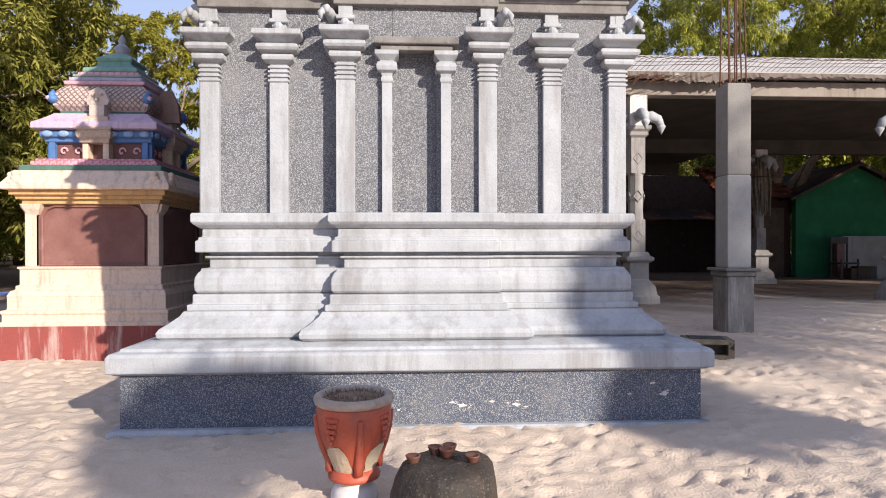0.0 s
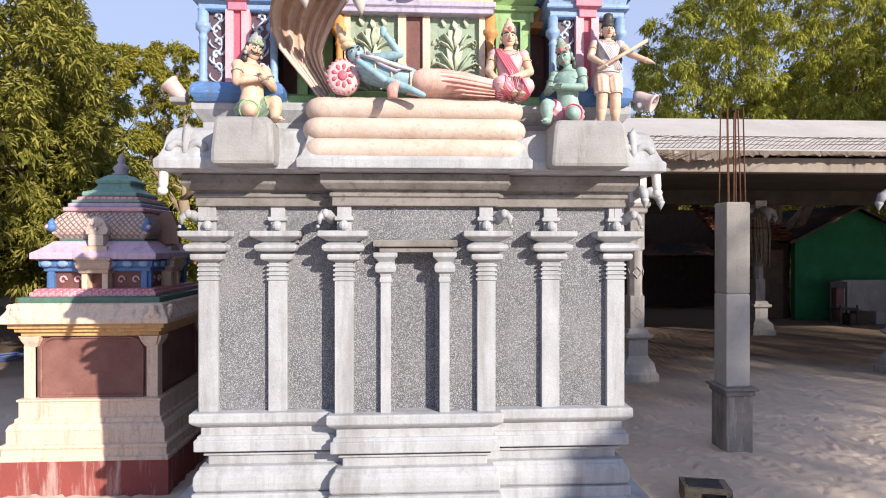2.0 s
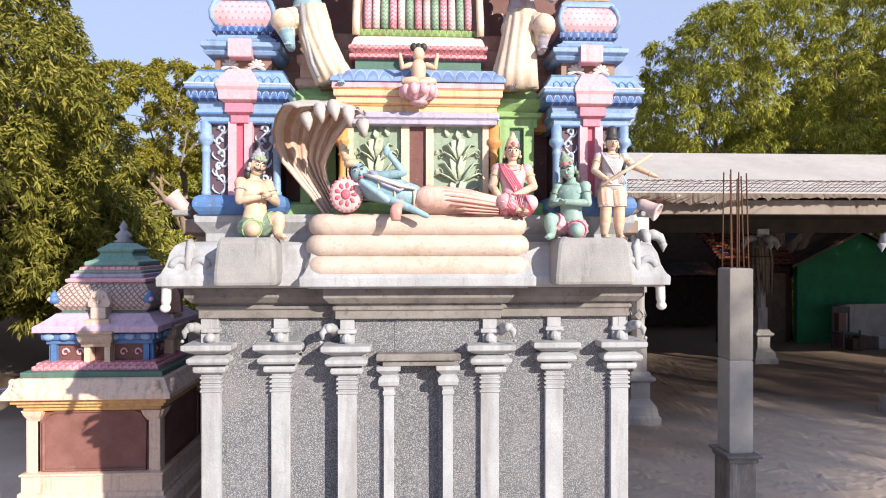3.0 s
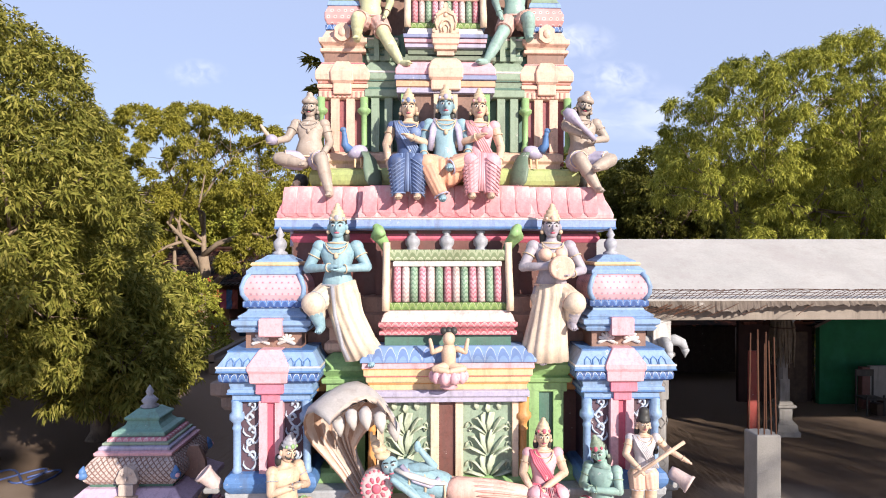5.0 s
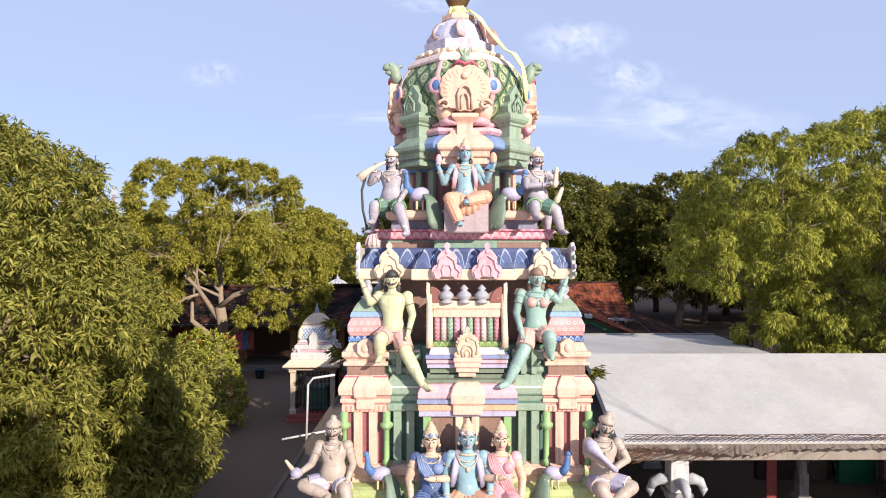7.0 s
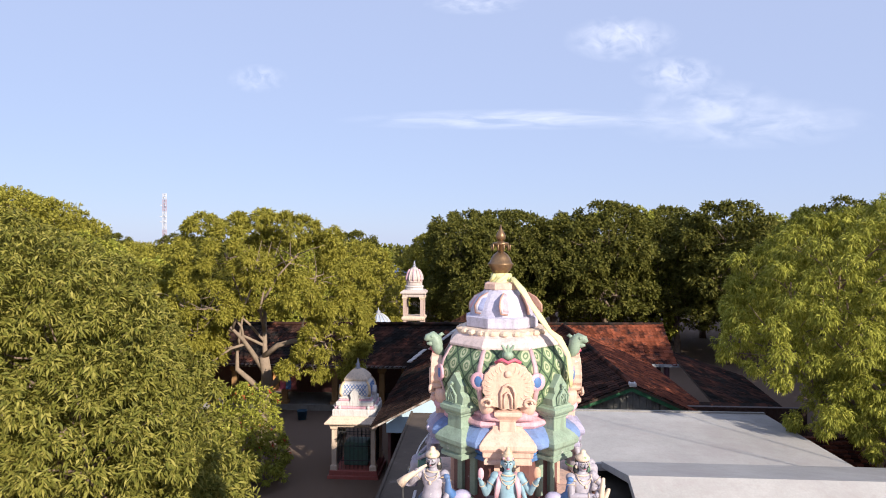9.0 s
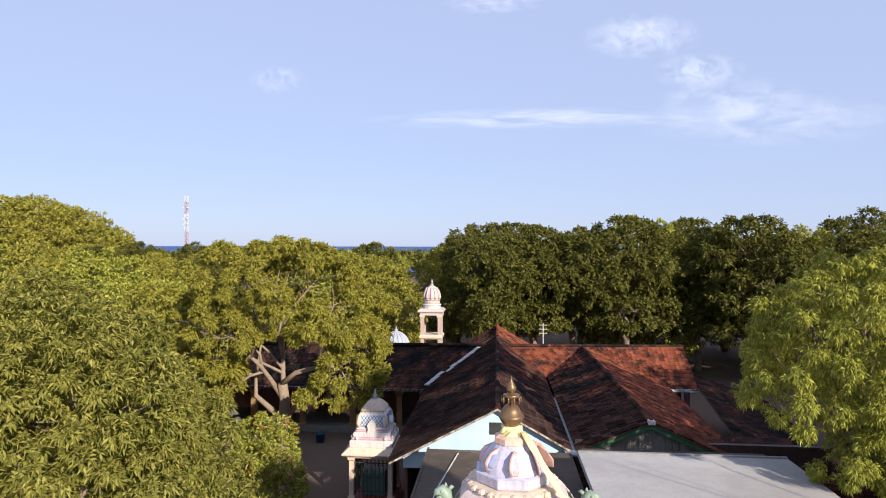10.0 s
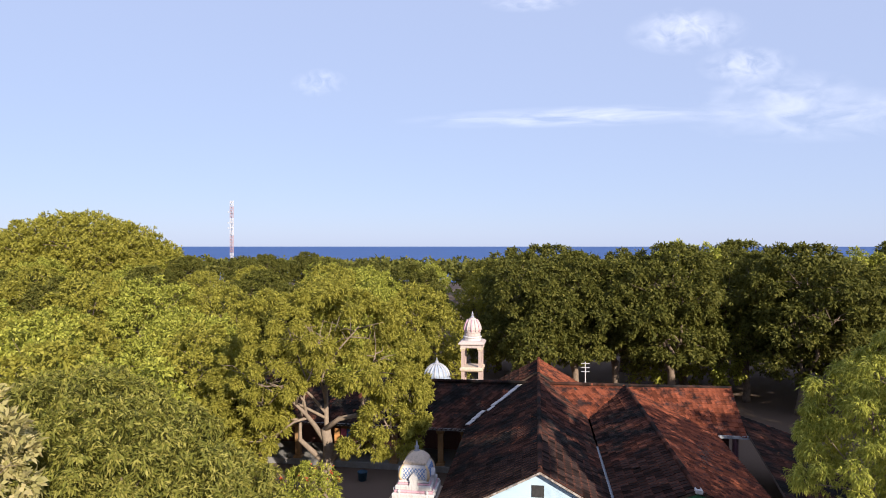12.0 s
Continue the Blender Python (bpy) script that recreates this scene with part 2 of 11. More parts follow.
def patterned(name, kind, a, b, c, period, height, z0=0.0, rough=0.5):
    """Ornament painted on plaster: petals, dots or a lattice repeated along the wall (x + y) and up it."""
    if name in MATS:
        return MATS[name]
    m, n, l, bsdf = nodes_of(name)
    a, b, c = (tuple(q * 0.84 for q in p) for p in (a, b, c))

    def M(op, x, y=None):
        q = n.new("ShaderNodeMath")
        q.operation = op
        for i, v in enumerate((x, y)):
            if v is None:
                continue
            if isinstance(v, (int, float)):
                q.inputs[i].default_value = v
            else:
                l.new(v, q.inputs[i])
        return q.outputs[0]

    def mix(f, x, y):
        q = n.new("ShaderNodeMix")
        q.data_type = 'RGBA'
        l.new(f, q.inputs[0])
        for i, v in ((6, x), (7, y)):
            if isinstance(v, tuple):
                q.inputs[i].default_value = (*v, 1)
            else:
                l.new(v, q.inputs[i])
        return q.outputs[2]
    tc = n.new("ShaderNodeTexCoord")
    wob = n.new("ShaderNodeTexNoise")
    wob.inputs["Scale"].default_value = 14
    l.new(tc.outputs["Object"], wob.inputs["Vector"])
    sp = n.new("ShaderNodeSeparateXYZ")
    l.new(tc.outputs["Object"], sp.inputs[0])
    sn = n.new("ShaderNodeSeparateXYZ")
    l.new(tc.outputs["Normal"], sn.inputs[0])
    flank = M('GREATER_THAN', M('ABSOLUTE', sn.outputs[0]), M('ABSOLUTE', sn.outputs[1]))
    along = M('ADD', M('MULTIPLY', sp.outputs[0], M('SUBTRACT', 1.0, flank)), M('MULTIPLY', sp.outputs[1], flank))
    u = M('DIVIDE', M('ADD', along, M('MULTIPLY', wob.outputs["Fac"], 0.02)), period)
    v = M('DIVIDE', M('SUBTRACT', sp.outputs[2], z0), height)
    if kind == "petal":
        d = M('SUBTRACT', M('MULTIPLY', M('POWER', M('ABSOLUTE', M('SINE', M('MULTIPLY', u, math.pi))), 0.5), 0.95), M('FRACT', v))
        col = mix(M('GREATER_THAN', d, 0.0), c, b)
        col = mix(M('GREATER_THAN', d, 0.10), col, a)
        col = mix(M('GREATER_THAN', d, 0.50), col, c)
    elif kind == "dots":
        row = M('MULTIPLY', M('FLOOR', v), 0.5)
        x = M('SUBTRACT', M('FRACT', M('ADD', u, row)), 0.5)
        y = M('SUBTRACT', M('FRACT', v), 0.5)
        d = M('SQRT', M('ADD', M('MULTIPLY', x, x), M('MULTIPLY', y, y)))
        col = mix(M('LESS_THAN', d, 0.26), a, b)
        col = mix(M('LESS_THAN', d, 0.12), col, c)
    else:
        x = M('SUBTRACT', M('FRACT', M('ADD', u, v)), 0.5)
        y = M('SUBTRACT', M('FRACT', M('SUBTRACT', u, v)), 0.5)
        d = M('SQRT', M('ADD', M('MULTIPLY', x, x), M('MULTIPLY', y, y)))
        col = mix(M('LESS_THAN', d, 0.33), a, b)
        col = mix(M('LESS_THAN', d, 0.2), col, a)
        col = mix(M('LESS_THAN', d, 0.1), col, b)
        e = M('MAXIMUM', M('ABSOLUTE', x), M('ABSOLUTE', y))
        col = mix(M('GREATER_THAN', e, 0.435), col, c)
    n3 = n.new("ShaderNodeTexNoise")
    n3.inputs["Scale"].default_value = 6
    n3.inputs["Detail"].default_value = 7
    l.new(tc.outputs["Object"], n3.inputs["Vector"])
    r = n.new("ShaderNodeValToRGB")
    r.color_ramp.elements[0].position, r.color_ramp.elements[1].position = 0.35, 0.75
    r.color_ramp.elements[0].color, r.color_ramp.elements[1].color = (1, 1, 1, 1), (0.66, 0.62, 0.58, 1)
    l.new(n3.outputs["Fac"], r.inputs[0])
    mu = n.new("ShaderNodeMix")
    mu.data_type, mu.blend_type = 'RGBA', 'MULTIPLY'
    mu.inputs[0].default_value = 1.0
    l.new(col, mu.inputs[6])
    l.new(r.outputs[0], mu.inputs[7])
    l.new(mu.outputs[2], bsdf.inputs["Base Color"])
    bsdf.inputs["Roughness"].default_value = rough
    bsdf.inputs["Specular IOR Level"].default_value = 0.35
    bp = n.new("ShaderNodeBump")
    bp.inputs["Strength"].default_value = 0.25
    bp.inputs["Distance"].default_value = 0.01
    bw = n.new("ShaderNodeRGBToBW")
    l.new(col, bw.inputs[0])
    l.new(bw.outputs[0], bp.inputs["Height"])
    l.new(bp.outputs[0], bsdf.inputs["Normal"])
    MATS[name] = m
    return m


CEMENT = surface("cement_plaster", (0.465, 0.475, 0.505), (0.365, 0.375, 0.40), scale=3.0, rough=0.8, grain=90, bump=0.25, stain=(0.23, 0.22, 0.215), stain_at=(0.47, 0.76), streak=True, mould=(22.0, 0.56, 0.70, (0.24, 0.225, 0.215), 0.4))
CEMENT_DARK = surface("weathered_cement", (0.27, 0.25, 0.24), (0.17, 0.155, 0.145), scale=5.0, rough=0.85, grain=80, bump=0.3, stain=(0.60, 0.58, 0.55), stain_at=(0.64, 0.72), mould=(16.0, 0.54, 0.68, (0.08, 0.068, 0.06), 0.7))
BLOCK_CEMENT = surface("block_cement", (0.37, 0.365, 0.365), (0.27, 0.265, 0.265), scale=4.0, rough=0.85, grain=90, bump=0.3, stain=(0.15, 0.14, 0.13), stain_at=(0.55, 0.74), streak=True)
GRIT = surface("stone_grit", (0.148, 0.152, 0.172), (0.104, 0.108, 0.124), scale=3.0, rough=0.75, grain=160, bump=0.5, stain=(0.26, 0.245, 0.245), stain_at=(0.5, 0.85), speck=(235.0, 0.65, (0.315, 0.315, 0.325)))
CONCRETE = surface("grey_concrete", (0.34, 0.32, 0.30), (0.26, 0.245, 0.23), scale=3.0, rough=0.85, grain=60, bump=0.25, stain=(0.16, 0.15, 0.14), stain_at=(0.58, 0.8), streak=True)
WHITE = paint("white_paint", (0.73, 0.68, 0.65))
CREAM = paint("cream_paint", (0.82, 0.63, 0.47))
PEACH = paint("peach_paint", (0.83, 0.54, 0.42))
PINK = paint("pink_paint", (0.80, 0.44, 0.50))
ROSE = paint("rose_paint", (0.68, 0.13, 0.20))
BLUE = paint("blue_paint", (0.09, 0.21, 0.48))
SKYB = paint("sky_blue_paint", (0.26, 0.40, 0.64))
LILAC = paint("lilac_paint", (0.48, 0.44, 0.60))
GREEN = paint("green_paint", (0.30, 0.50, 0.20))
SEAG = paint("sea_green_paint", (0.09, 0.19, 0.145))
PALEG = paint("pale_green_paint", (0.29, 0.38, 0.28))
LIME = paint("lime_paint", (0.45, 0.52, 0.20))
YELLOW = paint("yellow_paint", (0.82, 0.57, 0.32))
ORANGE = paint("orange_paint", (0.72, 0.33, 0.10))
MAROON = paint("maroon_paint", (0.18, 0.07, 0.06))
BROWN = paint("brown_paint", (0.30, 0.17, 0.13))
REDOX = paint("red_oxide_paint", (0.42, 0.10, 0.08))
GREYP = paint("grey_paint", (0.40, 0.40, 0.45))
BLACK = paint("black_paint", (0.03, 0.03, 0.03))
PETD = patterned("deep_blue_petal_ornament", "petal", (0.12, 0.24, 0.54), (0.62, 0.68, 0.78), (0.06, 0.12, 0.34), 0.05, 0.07, 3.985)
PETM = patterned("petal_cornice_ornament", "petal", (0.19, 0.29, 0.56), (0.48, 0.56, 0.72), (0.25, 0.38, 0.65), 0.082, 0.105, 4.112)
PETG = patterned("green_leaf_ornament", "petal", (0.26, 0.38, 0.12), (0.56, 0.60, 0.36), (0.16, 0.26, 0.08), 0.05, 0.06, 4.447)
PETP = patterned("pink_scroll_ornament", "petal", (0.80, 0.44, 0.50), (0.82, 0.66, 0.66), (0.68, 0.24, 0.32), 0.07, 0.07, 7.315)
PETE = patterned("blue_eave_ornament", "petal", (0.12, 0.16, 0.32), (0.40, 0.44, 0.58), (0.08, 0.11, 0.24), 0.13, 0.215, 7.045)
DOTP = patterned("pink_dotted_paint", "dots", (0.80, 0.50, 0.56), (0.50, 0.44, 0.52), (0.62, 0.20, 0.28), 0.042, 0.038, 4.5)
LATG = patterned("green_lattice_paint", "lattice", (0.17, 0.25, 0.13), (0.50, 0.54, 0.34), (0.045, 0.08, 0.045), 0.155, 0.19, 8.3)
RODP = patterned("pink_beaded_paint", "petal", (0.78, 0.40, 0.46), (0.80, 0.66, 0.66), (0.60, 0.20, 0.27), 0.03, 0.03)
RODG = patterned("green_beaded_paint", "petal", (0.33, 0.47, 0.34), (0.56, 0.64, 0.52), (0.20, 0.32, 0.22), 0.03, 0.03)
RODW = patterned("white_beaded_paint", "petal", (0.72, 0.68, 0.64), (0.78, 0.75, 0.73), (0.62, 0.44, 0.44), 0.03, 0.03)
BRASS = surface("old_brass", (0.30, 0.19, 0.10), (0.20, 0.12, 0.07), scale=14, rough=0.42, metal=0.7, bump=0.1, grain=120)
CLOTH = surface("yellow_cloth", (0.80, 0.77, 0.40), (0.72, 0.67, 0.34), scale=20, rough=0.9, bump=0.2)
RUST = surface("rusty_steel", (0.16, 0.07, 0.04), (0.09, 0.045, 0.03), scale=20, rough=0.8, metal=0.4)
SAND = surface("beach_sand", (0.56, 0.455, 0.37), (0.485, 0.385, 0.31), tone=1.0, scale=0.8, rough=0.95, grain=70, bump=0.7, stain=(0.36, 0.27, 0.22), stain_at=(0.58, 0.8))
# three tones of weathered tile, with the slopes' shade and sunlight in the colour
TILE = surface("clay_tile", (0.115, 0.042, 0.027), (0.052, 0.027, 0.02), gloss=0.1, scale=0.9, rough=0.95, grain=12, bump=0.3, stain=(0.018, 0.016, 0.015), stain_at=(0.38, 0.56), vary=0.5, mould=(1.4, 0.60, 0.67, (0.27, 0.085, 0.045), 0.75))
TILE_MID = surface("mossy_clay_tile", (0.14, 0.046, 0.027), (0.065, 0.027, 0.019), gloss=0.1, scale=0.9, rough=0.95, grain=12, bump=0.3, stain=(0.02, 0.017, 0.016), stain_at=(0.42, 0.58), vary=0.7)
TILE_SUNLIT = surface("sunlit_clay_tile", (0.28, 0.078, 0.038), (0.18, 0.052, 0.028), gloss=0.1, scale=2.0, rough=0.95, grain=30, bump=0.3, stain=(0.045, 0.025, 0.022), stain_at=(0.48, 0.62), vary=0.45)
BARK = surface("bark", (0.30, 0.22, 0.16), (0.20, 0.14, 0.10), scale=6, rough=0.9, grain=40, bump=0.6, streak=True, stain=(0.12, 0.09, 0.07), stain_at=(0.5, 0.7))
DARKWOOD = surface("dark_timber", (0.10, 0.065, 0.045), (0.06, 0.04, 0.03), scale=5, rough=0.8, bump=0.2)


def leaf_material(name, a, b, c, thin=0.46):
    m, n, l, bsdf = nodes_of(name)
    g = n.new("ShaderNodeNewGeometry")
    r = n.new("ShaderNodeValToRGB")
    r.color_ramp.elements[0].color, r.color_ramp.elements[1].color = (*a, 1), (*c, 1)
    e = r.color_ramp.elements.new(0.55)
    e.color = (*b, 1)
    l.new(g.outputs["Random Per Island"], r.inputs[0])
    l.new(r.outputs[0], bsdf.inputs["Base Color"])
    bsdf.inputs["Roughness"].default_value = 0.6
    bsdf.inputs["Specular IOR Level"].default_value = 0.15
    tr = n.new("ShaderNodeBsdfTranslucent")
    l.new(r.outputs[0], tr.inputs["Color"])
    mix = n.new("ShaderNodeMixShader")
    mix.inputs[0].default_value = thin
    l.new(bsdf.outputs[0], mix.inputs[1])
    l.new(tr.outputs[0], mix.inputs[2])
    l.new(mix.outputs[0], n["Material Output"].inputs[0])
    MATS[name] = m
    return m


MANGO = leaf_material("mango_leaf", (0.130, 0.138, 0.026), (0.225, 0.216, 0.041), (0.38, 0.335, 0.085), 0.3)
NEEM = leaf_material("neem_leaf", (0.18, 0.195, 0.031), (0.32, 0.325, 0.049), (0.49, 0.46, 0.090), 0.26)
RAIN = leaf_material("rain_tree_leaf", (0.225, 0.215, 0.032), (0.33, 0.30, 0.048), (0.43, 0.38, 0.075), 0.36)
ALMOND = leaf_material("almond_leaf", (0.32, 0.29, 0.10), (0.44, 0.385, 0.16), (0.56, 0.47, 0.23), 0.36)
FOREST = leaf_material("forest_leaf", (0.085, 0.090, 0.018), (0.132, 0.130, 0.026), (0.20, 0.183, 0.040), 0.34)

# ---- ground, sea ----
def smooth01(a, b, v):
    t = np.clip((v - a) / (b - a), 0, 1)
    return t * t * (3 - 2 * t)


def ground_z(x, y):
    return -0.15 * (1 - smooth01(3.9, 6.4, y)) - 0.13 * (1 - smooth01(-1.9, -1.2, x)) * smooth01(3.9, 6.0, y) * (1 - smooth01(7.5, 9.5, y)) + 0.05 * smooth01(0.6, 2.6, x) * (1 - smooth01(4.5, 7, y))


def build_ground():
    rng = np.random.default_rng(5)
    xs = np.concatenate([[-5000, -2000, -800, -400, -200, -120, -80, -60, -45, -35, -28, -22, -18, -15, -13], np.arange(-11.5, -5.5, 0.25), np.arange(-5.5, 7.0, 0.032),
                         np.arange(7.0, 13, 0.12), [14, 16, 19, 24, 30, 40, 60, 90, 140, 250, 500, 1200, 2500, 5000]])
    ys = np.concatenate([[-5000, -2000, -600, -200, -80, -40, -25, -18, -13, -9, -6, -4, -2.5, -1, 0], np.arange(0.5, 2.2, 0.12), np.arange(2.2, 8.0, 0.03), np.arange(8.0, 10.5, 0.05), np.arange(10.5, 20, 0.12),
                         np.arange(20, 40, 1.0), [42, 46, 52, 60, 80, 120, 180, 300, 600, 1500, 3000, 5000]])
    X, Y = np.meshgrid(xs, ys)
    Z = ground_z(X, Y)
    near = smooth01(-7, -5.2, X) * (1 - smooth01(10, 12.5, X)) * smooth01(1.5, 2.5, Y) * (1 - smooth01(16, 19.5, Y))
    for _ in range(5):
        a, f, p = rng.uniform(0, 6.28), rng.uniform(0.8, 2.5), rng.uniform(0, 6.28)
        Z = Z + near * 0.008 * np.sin(f * (X * math.cos(a) + Y * math.sin(a)) + p)
    # trodden sand: many shallow foot-sized dents with a raised rim
    for _ in range(13000):
        cx, cy = rng.uniform(-5.4, 11), rng.uniform(2.2, 16)
        a, L, W, D = rng.uniform(0, 3.14), rng.uniform(0.045, 0.095), rng.uniform(0.022, 0.040), rng.uniform(0.006, 0.017)
        i0, i1 = np.searchsorted(xs, [cx - 0.4, cx + 0.4])
        j0, j1 = np.searchsorted(ys, [cy - 0.4, cy + 0.4])
        dx, dy = X[j0:j1, i0:i1] - cx, Y[j0:j1, i0:i1] - cy
        u, v = (dx * math.cos(a) + dy * math.sin(a)) / L, (-dx * math.sin(a) + dy * math.cos(a)) / W
        q = u * u + v * v
        Z[j0:j1, i0:i1] += near[j0:j1, i0:i1] * D * (-np.exp(-q * q) + 0.5 * np.exp(-((np.sqrt(q) - 1.7) ** 2) * 3))
    h, w = X.shape
    idx = np.arange(h * w).reshape(h, w)
    faces = np.stack([idx[:-1, :-1], idx[:-1, 1:], idx[1:, 1:], idx[1:, :-1]], -1).reshape(-1, 4)
    me = bpy.data.meshes.new("ground")
    me.from_pydata(np.stack([X, Y, Z], -1).reshape(-1, 3).tolist(), [], faces.tolist())
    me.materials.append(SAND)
    me.polygons.foreach_set("use_smooth", [True] * len(me.polygons))
    tagged(new("ground", me), "trodden pale sandy temple yard reaching into the distance", "ground", kind="structure")


build_ground()
# towards the court white sand turns earth-brown, shade of court and hall painted in
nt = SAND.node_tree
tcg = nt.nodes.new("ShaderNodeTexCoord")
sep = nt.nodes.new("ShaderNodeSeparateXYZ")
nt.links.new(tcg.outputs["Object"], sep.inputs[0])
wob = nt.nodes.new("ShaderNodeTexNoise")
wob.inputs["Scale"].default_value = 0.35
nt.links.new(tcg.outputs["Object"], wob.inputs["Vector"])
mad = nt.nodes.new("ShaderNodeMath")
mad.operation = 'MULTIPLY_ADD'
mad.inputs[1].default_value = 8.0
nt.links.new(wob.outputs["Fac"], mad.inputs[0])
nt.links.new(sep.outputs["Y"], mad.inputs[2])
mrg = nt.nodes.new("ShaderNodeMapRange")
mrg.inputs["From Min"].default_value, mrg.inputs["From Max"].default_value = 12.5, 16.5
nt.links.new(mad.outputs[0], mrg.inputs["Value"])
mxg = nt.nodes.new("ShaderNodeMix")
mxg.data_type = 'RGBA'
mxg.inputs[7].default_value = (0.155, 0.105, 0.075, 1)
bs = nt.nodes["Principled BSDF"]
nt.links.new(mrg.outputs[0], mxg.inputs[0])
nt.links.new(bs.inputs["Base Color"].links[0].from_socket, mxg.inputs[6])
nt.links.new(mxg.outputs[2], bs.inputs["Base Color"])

SEA = surface("sea_water", (0.06, 0.13, 0.34), (0.05, 0.11, 0.29), gloss=0.1, scale=0.02, rough=0.6, grain=0.4, bump=0.0)
bm = BM()
bmesh.ops.create_grid(bm, x_segments=20, y_segments=10, size=1)
for v in bm.verts:
    v.co = (v.co.x * 4900, 210 + (v.co.y + 1) * 0.5 * 4750, 0.4)
tagged(part("water", bm, SEA), "blue sea meeting the sky at the horizon", "sea", kind="structure")

# ---- the painted temple tower ----
CX, CY = 0.24, 5.5
tower = thing("temple_tower", (CX, CY, 0), "square temple tower, grey cement base below, painted tiers above", "temple tower")
H0, B0, P0 = 1.435, 0.53, 0.09
PLAN = bayed(H0, B0, P0)


def band(name, prof, mat, plan=PLAN, label="", bevel=0.008, parent=tower, smooth=False):
    b = BM()
    moulding(b, plan, prof)
    return part(name, b, mat, parent, label, bevel=bevel, smooth=smooth)


band("footing", [(0.42, -0.45), (0.42, -0.135), (0.40, -0.12), (0.30, -0.118)], CEMENT, square(H0), "cement footing half buried in sand")
band("plinth", [(0.36, -0.4), (0.36, 0.212)], surface("dark_plinth_grit", (0.095, 0.11, 0.155), (0.075, 0.088, 0.125), scale=3.0, rough=0.75, grain=160, bump=0.4, stain=(0.20, 0.195, 0.20), stain_at=(0.55, 0.8), speck=(240.0, 0.71, (0.295, 0.29, 0.29))), square(H0), "dark stone-grit plinth block")
band("plinth_slab", [(0.385, 0.205), (0.395, 0.215), (0.42, 0.222), (0.42, 0.318), (0.405, 0.338), (0.36, 0.345), (0.36, 0.362), (0.25, 0.388), (0.1, 0.39)], CEMENT, square(H0), "pale cement plinth slab")
band("base_torus", [(0.15, 0.386), (0.185, 0.388), (0.205, 0.405), (0.21, 0.432), (0.195, 0.458), (0.155, 0.485), (0.10, 0.53), (0.085, 0.555), (0.085, 0.558), (0.03, 0.56)], CEMENT)
band("base_step", [(0.05, 0.555), (0.068, 0.56), (0.068, 0.60), (0.04, 0.602), (0.04, 0.665), (0.0, 0.67)], CEMENT)
band("rounded_course", [(-0.01, 0.668), (0.018, 0.672), (0.03, 0.69), (0.034, 0.73), (0.03, 0.775), (0.012, 0.81), (0.0, 0.818), (0.0, 0.835), (-0.04, 0.84)], CEMENT)
band("recessed_neck", [(-0.045, 0.832), (-0.045, 0.90), (-0.02, 0.902), (-0.02, 0.918), (-0.045, 0.92), (-0.045, 0.945)], CEMENT)
band("flat_course", [(-0.03, 0.94), (0.028, 0.942), (0.028, 1.018), (0.012, 1.02), (0.012, 1.042), (-0.008, 1.044), (-0.008, 1.098), (-0.03, 1.1)], CEMENT)
band("ledge", [(-0.03, 1.097), (0.0, 1.10), (0.035, 1.125), (0.05, 1.142), (0.05, 1.195), (0.042, 1.202), (-0.1, 1.204)], CEMENT)
NICHED = [p for q in PLAN for p in ([q, (-0.10, -H0 - P0), (-0.10, -H0 - P0 + 0.075), (0.10, -H0 - P0 + 0.075), (0.10, -H0 - P0)] if q == (-B0, -H0 - P0) else [q])]
band("wall", [(-0.035, 1.19), (-0.035, 2.60)], GRIT, NICHED, label="grey stone-grit wall panels", bevel=0)
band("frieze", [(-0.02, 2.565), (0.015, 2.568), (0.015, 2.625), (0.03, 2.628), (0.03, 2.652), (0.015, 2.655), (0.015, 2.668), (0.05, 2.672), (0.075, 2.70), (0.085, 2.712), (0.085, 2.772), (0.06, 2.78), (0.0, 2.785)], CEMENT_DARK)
band("eave", [(0.0, 2.776), (0.165, 2.778), (0.17, 2.79), (0.21, 2.792), (0.212, 2.85), (0.19, 2.872), (0.165, 2.93), (0.15, 3.0), (0.125, 3.05), (0.09, 3.072), (0.0, 3.076)], CEMENT, label="curved cement eave over the wall")
band("parapet", [(-0.02, 3.07), (-0.02, 3.13), (0.035, 3.205), (0.04, 3.25), (0.03, 3.256), (-0.3, 3.258)], CEMENT, square(H0))


